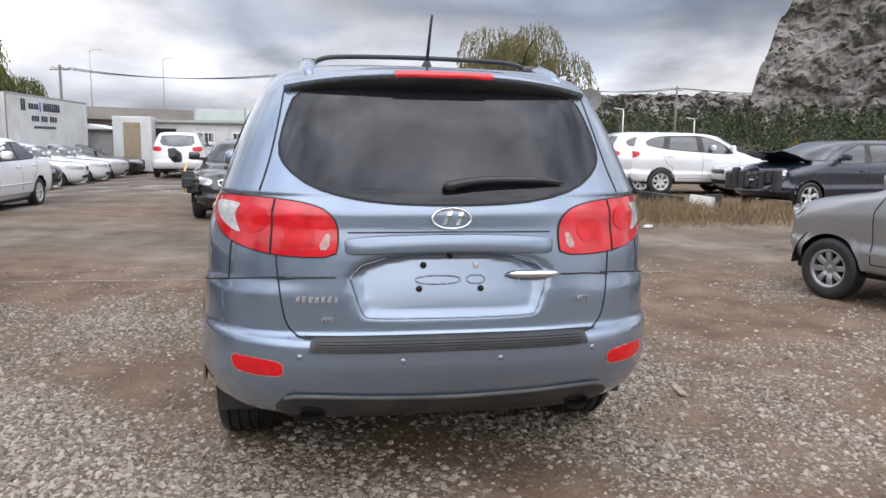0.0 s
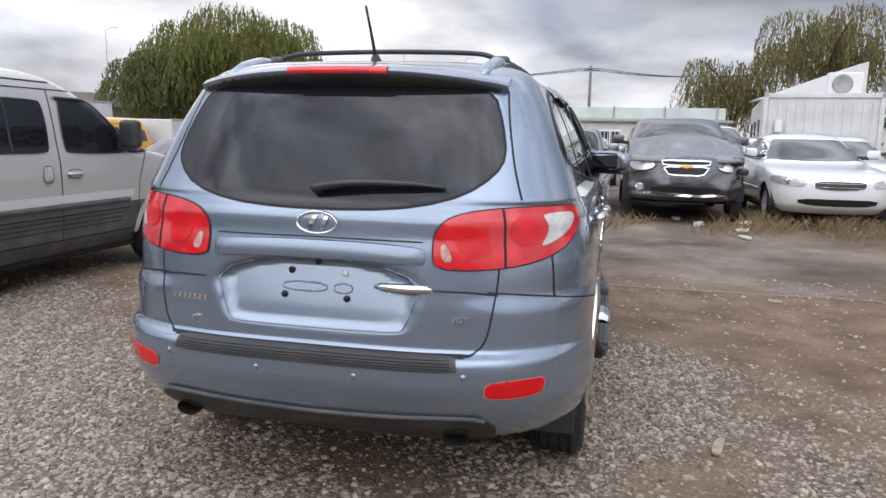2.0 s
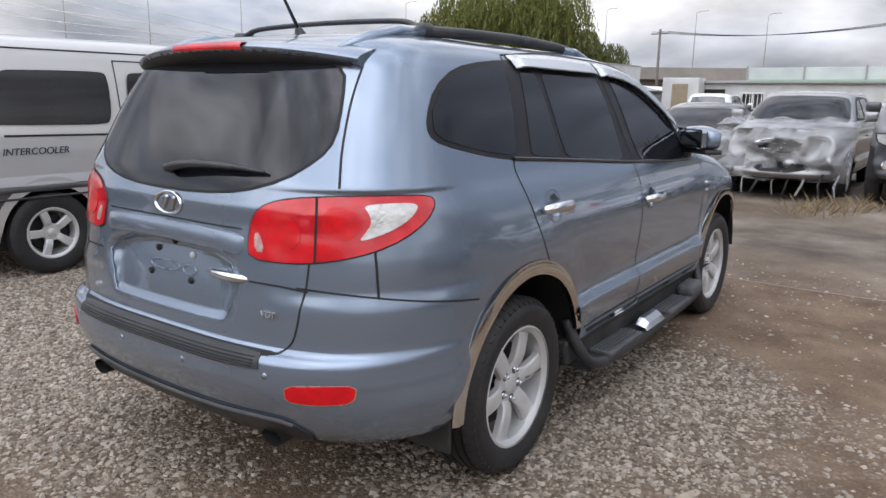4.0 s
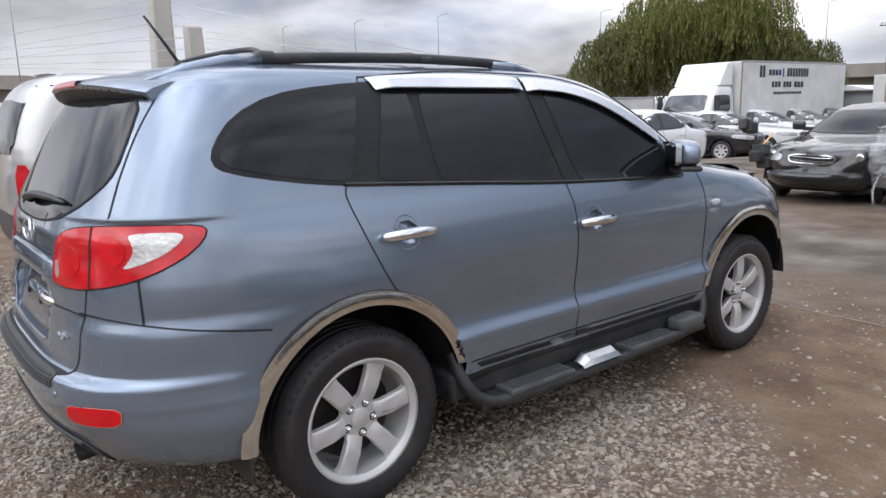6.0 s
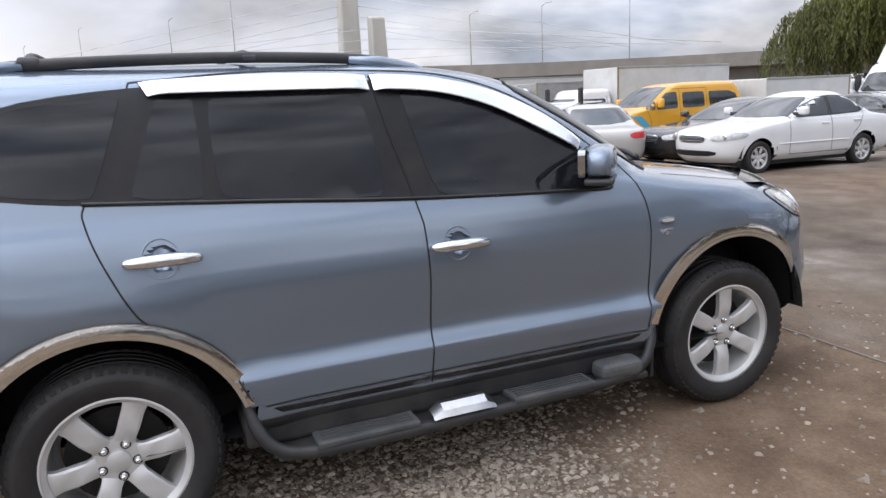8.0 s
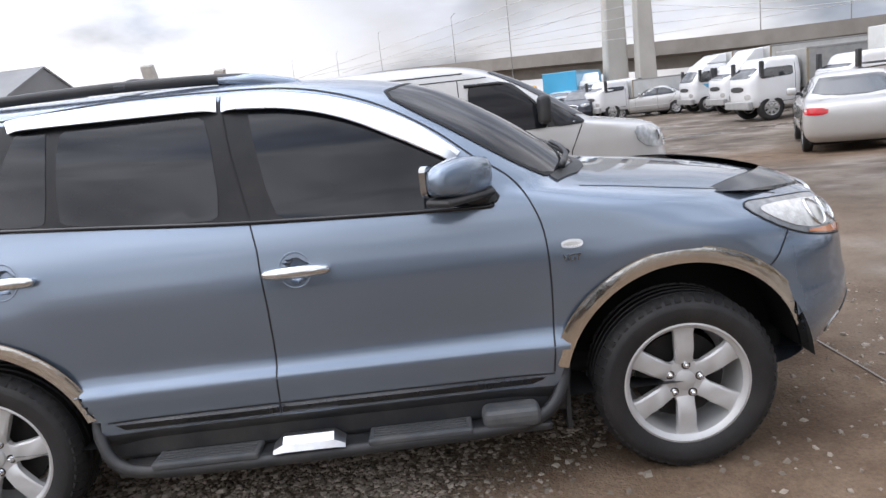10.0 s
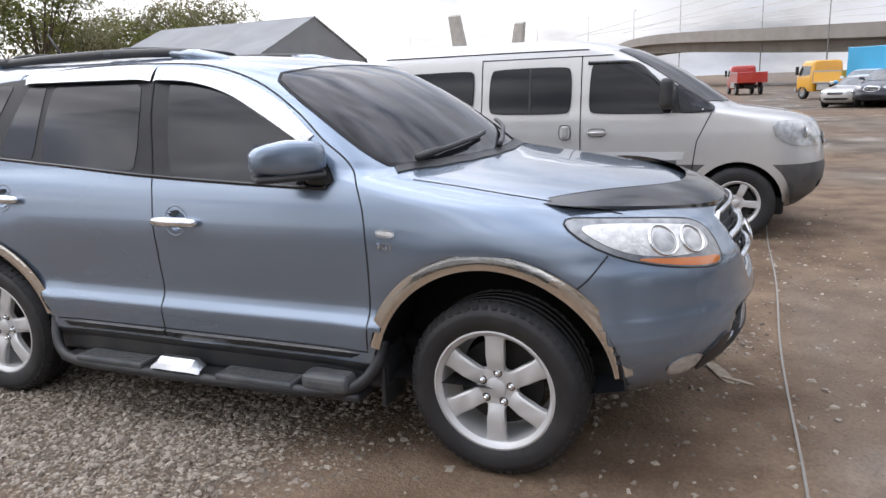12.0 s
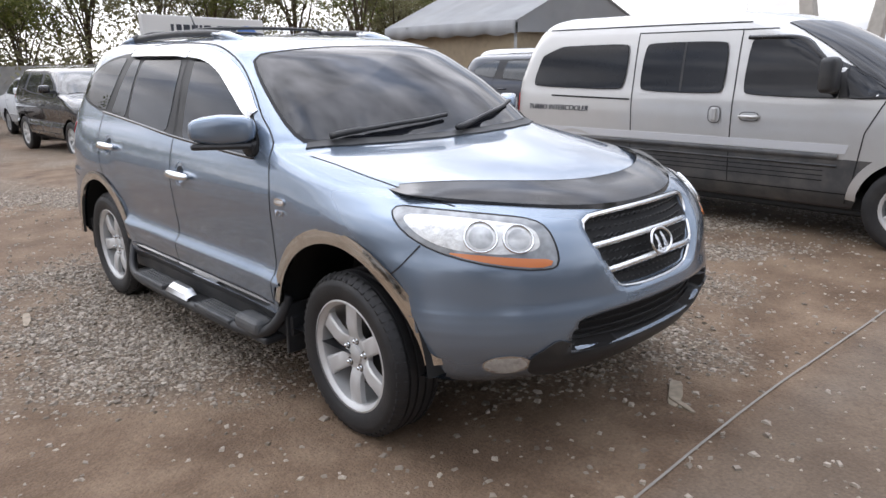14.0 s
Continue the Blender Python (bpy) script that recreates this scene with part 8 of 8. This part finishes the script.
# scrub on the rim and ledges of the rock
rng = random.Random(31)
vs, fs = [], []
for i in range(170):
    a, d = radians(-rng.uniform(35.5, 62)), 236 + rng.uniform(-3, 5)
    z0 = 54 * rng.uniform(0.93, 1.0) - 5 if i % 3 else 54 * rng.uniform(0.45, 0.9) - 5
    if i % 3 == 0:
        d = 215 + 26 * ((z0 + 5) / 54) ** 1.6 - 2
    x, y, h = -math.sin(a) * d, math.cos(a) * d, rng.uniform(1.2, 4.0)
    for k in range(40):
        p = Vector((x + rng.gauss(0, h * 0.35), y + rng.gauss(0, h * 0.35), z0 + h * rng.random()))
        u = Vector((rng.gauss(0, 1), rng.gauss(0, 1), rng.gauss(0, 1))).normalized() * 0.4
        v = Vector((rng.gauss(0, 1), rng.gauss(0, 1), rng.gauss(0, 1))).normalized() * 0.4
        o = len(vs)
        vs += [p - u, p + v, p + u, p - v]
        fs.append((o, o + 1, o + 2, o + 3))
tagged(mesh_part("cliff_scrub", vs, fs, M["pine"], smooth=False), "dark scrub on the rim of the rock face", "bushes", kind="stuff")

# dry grass on the verge across the road
rng = random.Random(12)
vs, fs = [], []
for i in range(19000):
    x, y = rng.uniform(0.4, 15), rng.gauss(8.9, 0.75)
    if noise.noise(Vector((x * 0.9, y * 0.9, 2))) < -0.12 or y < 7.7 or (x < 3.2 and y > 8.3):
        continue
    h = rng.uniform(0.06, 0.32) * (1.2 if 5 < x < 8 else 0.8)
    a = rng.uniform(0, 6.283)
    s = Vector((math.cos(a), math.sin(a), 0)) * rng.uniform(0.004, 0.009)
    tip = Vector((x + rng.uniform(-0.18, 0.18), y + rng.uniform(-0.18, 0.18), h + fall(x, y)))
    o = len(vs)
    b = Vector((x, y, fall(x, y) - 0.01))
    vs += [b - s, b + s, (b + tip) / 2 + s * 0.6 + Vector((0, 0, h * 0.1)), tip]
    fs.append((o, o + 1, o + 2, o + 3))
tagged(mesh_part("dry_grass", vs, fs, M["dry_grass"], smooth=False), "dry yellow grass on the road verge", "grass", kind="stuff")
for i in range(16):
    x, y = rng.uniform(0.5, 11), rng.uniform(7.6, 9.2)
    b = prism(rounded([(-0.12, -0.05), (0.10, -0.07), (0.14, 0.03), (-0.02, 0.08)], 1), 0.03 + 0.03 * rng.random(), pose(x, y, fall(x, y) + 0.003, 0, 4, rng.uniform(0, 360)), 0.004)
    tagged(part("rubble_piece", b, M["concrete_light"] if i % 3 else M["plate_white"]), "pale piece of rubble on the verge", "rubble", "verge rubble")


# ---- huts and containers ----
def wall_ribs(x0, x1, y, z0, z1, step, depth):
    bm = bmesh.new()
    k = int((x1 - x0) / step)
    for i in range(k):
        a = x0 + (x1 - x0) * i / k
        rbox(a + step * 0.2, a + step * 0.7, y - depth, y + 0.001, z0, z1, 0, 1, None, bm)
    return bm


hut = thing("prefab_hut", pose(0, 31.2, 0), "long white prefab hut with barred windows", "hut")
part("hut_wall", rbox(-7.9, 6.0, 0, 5, 0, 2.15, 0.02), M["white_metal"], hut)
part("hut_roof", rbox(-8.0, 6.2, -0.22, 5.2, 2.15, 2.28, 0.03), M["grey_metal"], hut)
part("wall_ribs", wall_ribs(-6.2, 5.9, 0.0, 0.1, 2.1, 0.5, 0.03), M["white_metal"], hut)
for x in (-5.35, -3.60, -1.7, 0.9, 3.4):
    w = thing_part("window", hut)
    part("frame", rbox(x - 0.50, x + 0.50, -0.07, -0.01, 1.05, 1.78, 0.02), M["plate_white"], w)
    part("pane", rbox(x - 0.44, x - 0.03, -0.09, -0.05, 1.11, 1.72, 0.01), M["glass_clear"], w)
    part("pane", rbox(x + 0.03, x + 0.44, -0.09, -0.05, 1.11, 1.72, 0.01), M["glass_clear"], w)
    for k in range(6):
        part("window_bar", rbox(x - 0.42 + 0.16 * k, x - 0.40 + 0.16 * k, -0.13, -0.10, 1.07, 1.76, 0.0), M["plate_white"], w)
# Near-black panel on the solid wall paints the unlit inside of a doorway.
part("doorway", rbox(-7.40, -6.52, -0.05, 0.03, 0.0, 1.90, 0.01), M["dark"], hut, "dark open doorway")
part("open_door", rbox(-7.86, -7.42, -0.10, -0.04, 0.05, 1.90, 0.01), M["grey_metal"], hut)
part("canopy", rbox(-9.0, -7.4, -1.0, 0.0, 0.0, 2.38, 0.03), M["white_metal"], hut, "white boxed porch")
part("canopy_panel", rbox(-8.55, -7.85, -1.04, -1.0, 0.6, 2.12, 0.02), M["tan"], hut)
SCREEN = material("pale_screen", (0.50, 0.55, 0.52), rough=0.6, vary=0.15, vary_scale=0.7)
part("roof_screen", rbox(-5.9, 6.0, 0.9, 1.0, 2.28, 2.85, 0.01), SCREEN, hut, "pale greenish screen on the roof")
part("screen_rail", rbox(-5.9, 6.0, 0.86, 0.90, 2.28, 2.34, 0.0), material("green_rail", (0.16, 0.42, 0.24), rough=0.5), hut, "green rail")
for k in range(6):
    part("screen_post", rbox(-5.9 + 2.3 * k, -5.83 + 2.3 * k, 0.84, 0.9, 2.28, 2.92, 0), M["grey_metal"], hut)
shed = thing("grey_shed", pose(-9.6, 30.4, 0), "grey sheet-metal shed beside the prefab hut", "shed")
part("shed_wall", rbox(-1.9, 0.55, 0, 3, 0, 1.90, 0.02), M["grey_metal"], shed)
part("shed_roof", rbox(-2.0, 0.6, -0.2, 3.2, 1.90, 2.0, 0.03), M["dark_grey"], shed)
part("shed_cover", prism([(-1.9, 1.99), (0.5, 1.99), (-0.5, 2.22)], 3.0, Matrix(((1, 0, 0, 0), (0, 0, 1, 0), (0, 1, 0, 0), (0, 0, 0, 1)))), M["plate_white"], shed)

box = thing("shipping_container", pose(5.2, 19.4, 0, 0, 0, -8), "white steel container hut with dirt streaks", "container")
part("container_wall", rbox(0, 3.05, 0, 9.4, 0.10, 2.58, 0.02), M["white_metal"], box)
part("wall_ribs", wall_ribs(0.1, 2.95, 0.0, 0.25, 2.45, 0.22, 0.03), M["white_metal"], box)
for a, b in ((0, 0.12), (2.93, 3.05)):
    part("corner_post", rbox(a, b, -0.05, 0.10, 0.05, 2.68, 0.01), M["white_metal"], box)
part("top_rail", rbox(0, 3.05, -0.05, 0.08, 2.53, 2.66, 0.01), M["white_metal"], box)
for k in range(3):
    part("side_window", rbox(-0.04, 0.02, 1.6 + 2.6 * k, 2.5 + 2.6 * k, 1.45, 1.95, 0.01), M["glass_clear"], box)
part("meter_box", rbox(0.32, 0.52, -0.20, -0.03, 1.55, 1.90, 0.02), M["plate_white"], box)
ac = thing("air_conditioner", pose(7.35, 19.75, 2.60), "white outdoor air conditioner on the container roof", "air conditioner")
part("case", rbox(-0.44, 0.44, -0.18, 0.18, 0.0, 0.66, 0.03), M["plate_white"], ac)
mesh_part("fan_grille", *moved(lathe([(0.0, 0.0), (0.25, 0.0), (0.27, 0.03), (0.23, 0.035), (0.20, 0.015), (0.0, 0.015)], 28), pose(-0.10, -0.185, 0.34, 0, 0, -90)), M["grey_metal"], ac)
lean = thing("lean_to_roof", pose(7.25, 21.3, 2.58), "sloping white roof behind the air conditioner", "roof")
part("panel", prism([(-1.9, 0), (1.15, 0), (1.15, 1.15)], 1.6, Matrix(((1, 0, 0, 0), (0, 0, 1, 0), (0, 1, 0, 0), (0, 0, 0, 1)))), M["white_metal"], lean)
dish = thing("satellite_dish", pose(8.9, 20.2, 0), "grey satellite dish beside the container", "dish")
mesh_part("dish", *moved(lathe([(0.0, 0.0), (0.2, 0.03), (0.38, 0.12), (0.40, 0.13)], 20), pose(0, 0, 2.9, 0, 25, -120)), M["grey_metal"], dish)
mesh_part("dish_post", *tube([(0, 0, 0), (0, 0, 2.9)], 0.03, 6), M["grey_metal"], dish)
farbox = thing("far_shed", pose(52, 128, 0), "pale long shed before the wooded slope", "shed")
part("shed_wall", rbox(-9, 9, 0, 6, 0, 3.6, 0.05), M["white_metal"], farbox)
part("shed_roof", rbox(-9.3, 9.3, -0.3, 6.3, 3.6, 3.9, 0.05), M["concrete_light"], farbox)
farw = thing("far_wall", pose(-4.5, 48, 0), "pale low building behind the wrecks", "building")
part("wall", rbox(3.5, 12.5, 0, 5, 0, 3.0, 0.03), M["white_metal"], farw)
part("roof", rbox(3.3, 12.7, -0.3, 5.3, 3.0, 3.35, 0.05), M["plate_white"], farw)
part("roof", rbox(-2.0, 3.0, 2, 8, 2.2, 2.6, 0.05), M["grey_metal"], farw)

# canvas marquee and the sign behind it
tent = thing("marquee", pose(-14.45, -10.0, 0, 0, 0, -4), "grey canvas marquee with a pitched roof and tan sides", "tent")
for x0, x1, y0, y1 in ((-2.38, -2.33, -2.6, 2.6), (2.33, 2.38, -2.6, 2.6), (-2.33, 2.33, -2.65, -2.60), (-0.35, 2.33, 2.60, 2.65)):
    part("side_panel", rbox(x0, x1, y0, y1, 0.0, 2.35, 0.01), M["tan"], tent, "tan canvas side panel")
def canvas_roof():
    """A hipless pitched sheet with slight sag between the frames, thick at the edge."""
    vs, n, k = [], 17, 13
    for side in (0.0, -0.05):
        for j in range(k):
            y = -2.85 + 5.7 * j / (k - 1)
            sag = 0.05 * abs(math.sin(3 * math.pi * j / (k - 1)))
            for i in range(n):
                x = -2.55 + 5.1 * i / (n - 1)
                u = abs(x) / 2.55
                vs.append((x, y, 3.68 - 1.10 * u - sag * math.sin(math.pi * u) + side))
    fs = []
    for b in (0, n * k):
        for j in range(k - 1):
            for i in range(n - 1):
                q = (b + j * n + i, b + j * n + i + 1, b + (j + 1) * n + i + 1, b + (j + 1) * n + i)
                fs.append(q if b == 0 else q[::-1])
    ring = [i for i in range(n)] + [j * n + n - 1 for j in range(1, k)] + [(k - 1) * n + i for i in range(n - 2, -1, -1)] + [j * n for j in range(k - 2, 0, -1)]
    for a, b in zip(ring, ring[1:] + ring[:1]):
        fs.append((b, a, a + n * k, b + n * k))
    return vs, fs
mesh_part("canvas_roof", *canvas_roof(), M["canvas"], tent, "grey canvas roof", smooth=False)
for sy in (-1, 1):
    part("gable", prism([(-2.45, 2.30), (2.45, 2.30), (2.45, 2.58), (0, 3.62), (-2.45, 2.58)], 0.04, Matrix(((1, 0, 0, 0), (0, 0, 1, sy * 2.80 - 0.02), (0, 1, 0, 0), (0, 0, 0, 1)))), M["canvas"], tent, "grey canvas gable")
for sx in (-1, 1):
    vs, fs = [], []
    for i in range(49):
        y = -2.84 + 5.68 * i / 48
        w = 0.02 * math.sin(i * 1.1)
        vs += [(sx * 2.55, y, 2.60), (sx * (2.57 + w), y, 2.42), (sx * (2.58 + w * 1.6), y, 2.25 + 0.03 * math.sin(i * 0.7))]
    fs = [(3 * i + k, 3 * i + k + 1, 3 * i + k + 4, 3 * i + k + 3) for i in range(48) for k in range(2)]
    mesh_part("valance", vs, fs, M["canvas"], tent, "hanging canvas valance").modifiers.new("thick", "SOLIDIFY").thickness = 0.012
for sx in (-2.42, 2.42):
    for sy in (-2.70, 2.70):
        mesh_part("tent_pole", *tube([(sx, sy, 0), (sx, sy, 2.55)], 0.04, 8), M["grey_metal"], tent)
sign = thing("sign_board", pose(-6.1, -12.6, 0, 0, 0, 204), "white sign board with a blue oval and dark bars", "sign")
part("board", rbox(-2.2, 2.2, -0.06, 0.06, 2.00, 2.78, 0.02), M["plate_white"], sign)
mesh_part("sign_oval", *moved(lathe([(0.0, 0.0), (0.30, 0.0), (0.30, 0.012), (0.0, 0.016)], 28), pose(1.45, -0.062, 2.42, 0, 0, -90) @ Matrix.Diagonal((1, 1.35, 0.62, 1))), M["print_blue"], sign, "blue oval mark")
for x0, x1 in ((0.82, 1.02), (0.56, 0.76), (0.30, 0.50), (-0.20, 0.04), (-0.36, -0.28), (-0.64, -0.44), (-0.92, -0.72), (-1.16, -1.00), (-1.34, -1.26)):
    part("printed_bar", rbox(x0, x1, -0.075, -0.060, 2.30, 2.58, 0.0), M["print_dark"], sign)
part("printed_bar", rbox(-1.3, 1.0, -0.075, -0.060, 2.12, 2.17, 0.0), M["print_dark"], sign)
for x in (-1.9, 1.9):
    mesh_part("sign_post", *tube([(x, 0, 0), (x, 0, 2.05)], 0.06, 8), M["grey_metal"], sign)
fence = thing("site_fence", pose(0, -24, 0), "pale sheet-metal fence along the yard's edge", "fence")
for k in range(24):
    part("panel", rbox(-34 + 2.2 * k, -31.85 + 2.2 * k, 0, 0.06, 0, 1.7, 0.0), M["grey_metal"], fence)


# ---- road bridge with its pylons, lamps and cables ----
DECK = [(-14, 100, 5.2), (-34, 92, 5.3), (-52, 78, 5.3), (-66, 58, 5.1), (-76, 36, 5.2), (-92, 14, 6.3), (-130, -6, 8.2), (-200, -22, 9.0), (-330, -40, 9.5)]
pts = spline(DECK, 6)
vs, fs = [], []
sec = [(-5.5, 0.0), (-5.5, -0.55), (-3.2, -0.8), (-3.0, -2.0), (3.0, -2.0), (3.2, -0.8), (5.5, -0.55), (5.5, 0.0), (5.5, 0.9), (5.2, 0.9), (5.2, 0.1), (-5.2, 0.1), (-5.2, 0.9), (-5.5, 0.9)]
for i, p in enumerate(pts):
    d = Vector(pts[min(i + 1, len(pts) - 1)]) - Vector(pts[max(i - 1, 0)])
    s = Vector((d.y, -d.x, 0)).normalized()
    for a, z in sec:
        vs.append((p[0] + s.x * a, p[1] + s.y * a, p[2] - 0.9 + z))
n = len(sec)
fs = [(i * n + k, i * n + (k + 1) % n, (i + 1) * n + (k + 1) % n, (i + 1) * n + k) for i in range(len(pts) - 1) for k in range(n)]
bridge = thing("road_bridge", pose(0, 0, 0), "long concrete road bridge with pale pylons, far off", "bridge", kind="structure")
o = mesh_part("bridge_deck", vs, fs, M["concrete"], bridge, "concrete bridge deck", smooth=False)
for i in range(4, len(pts), 4):
    p = pts[i]
    if p[0] < -85:
        continue
    for a in (-2.2, 2.2):
        mesh_part("bridge_pier", *tube([(p[0] + a, p[1], -4.5), (p[0] + a, p[1], p[2] - 2.5)], 0.7, 12), M["concrete"], bridge)
for nm, az, dist, h, w, lean_x in (("pylon", 75.75, 50.5, 9.6, 0.86, 0.12), ("pylon", 73.45, 49.2, 7.2, 0.72, -0.10), ("pylon", 109.6, 290, 28, 3.0, -4.2), ("pylon", 106.0, 300, 25, 3.0, 3.0)):
    a = radians(az)
    cx, cy = 3.4 - math.sin(a) * dist, 2.0 + math.cos(a) * dist
    b = bmesh.new()
    bmesh.ops.create_cube(b, size=1)
    for v in b.verts:
        k = (0.78 if v.co.z > 0 else 1.15) * w * 0.86
        zz = h if v.co.z > 0 else -4.5
        if v.co.z > 0 and v.co.x > 0:
            zz -= 0.12 * h * (0.2 if dist < 200 else 0.25)
        sx = lean_x * (1 if v.co.z > 0 else -0.2)
        v.co = (cx + v.co.x * k * 2 * 0.9 + sx * math.cos(a), cy + v.co.y * k * 2 + sx * math.sin(a), zz)
    bmesh.ops.bevel(b, geom=b.edges[:], offset=w * 0.12, segments=1, affect="EDGES")
    py = part("pylon", b, M["concrete_light"], bridge, "pale tapering concrete pylon")
    if dist < 200:
        for k in range(4):
            z = h - 0.8 - 0.7 * k
            for sgn in (1, -1):
                t = 8 + 4.0 * (4 - k)
                end = (cx + sgn * t * math.sin(radians(20)) * 0.9, cy + sgn * t * math.cos(radians(20)), 4.6)
                mesh_part("stay_cable", *tube([(cx, cy, z), end], 0.02, 5), M["plate_white"], py)
for i, (az, dist, h) in enumerate(((39.5, 98, 13.5), (34, 100, 13), (52, 92, 13), (58.5, 88, 12), (64, 84, 11), (24, 104, 13.5), (17.5, 104, 13), (12.6, 104, 12.5), (86.5, 100, 13), (92.5, 130, 15), (96, 150, 14), (99.5, 170, 15), (103.5, 200, 16), (82, 88, 14), (113.5, 260, 18))):
    a = radians(az)
    x, y = 2.5 - math.sin(a) * dist, math.cos(a) * dist
    lp = thing("street_lamp", pose(x, y, 0), "tall thin grey lamp post on the bridge", "lamp post", "bridge lamps")
    r = 0.06
    mesh_part("post", *tube([(0, 0, 0), (0, 0, h * 0.7), (0, 0, h)], [r * 1.3, r, r * 0.7], 6), M["grey_metal"], lp)
    mesh_part("arm", *tube([(0, 0, h), (0.5, 0.2, h + 0.25), (1.4, 0.5, h + 0.3)], r * 0.6, 5), M["grey_metal"], lp)


def build_pole(x, y, h, label):
    p = thing("utility_pole", pose(x, y, 0), label, "utility pole", "utility poles")
    mesh_part("post", *tube([(0, 0, -0.2), (0, 0, h)], [0.17, 0.12], 10), M["wood_pole"], p)
    part("cross_arm", rbox(-0.9, 0.9, -0.05, 0.05, h - 0.5, h - 0.4, 0.01), M["wood_pole"], p)
    for s in (-0.8, 0, 0.8):
        mesh_part("insulator", *tube([(s, 0, h - 0.4), (s, 0, h - 0.22)], 0.05, 6), M["plate_white"], p)
    return Vector((x, y, h - 0.22 + fall(x, y)))


tops = [build_pole(-24, 72, 8.6, "grey concrete utility pole at the yard's far side"), build_pole(-1.2, 66, 8.0, "grey concrete utility pole beyond the wrecks"), build_pole(16.5, 58, 7.2, "grey concrete utility pole by the container"), build_pole(46, 84, 9.2, "grey concrete utility pole before the hillside"), build_pole(90, 90, 10.5, "grey concrete utility pole before the hillside")]
k = 0
for a, b in zip(tops[:-1], tops[1:]):
    for off in (-0.8, 0.0, 0.8):
        line = [a + (b - a) * t + Vector((off, 0, -2.2 * 4 * t * (1 - t) * 0.35)) for t in np.linspace(0, 1, 13)]
        tagged(mesh_part("overhead_wire", *tube(line, 0.025, 4), M["wire"]), "sagging overhead wire between poles", "wire", "overhead wires")
for i, (x, y, h) in enumerate(((46, 100, 7.0), (60, 104, 6.0), (84, 88, 7.5), (88, 84, 6.5), (40, 108, 5.5))):
    lp = thing("street_lamp", pose(x, y, 0), "pale street lamp before the hillside", "lamp post", "road lamps")
    mesh_part("post", *tube([(0, 0, 0), (0, 0, h)], 0.10, 6), M["plate_white"], lp)
    mesh_part("arm", *tube([(0, 0, h), (-1.6, -0.3, h + 0.15)], 0.07, 5), M["plate_white"], lp)
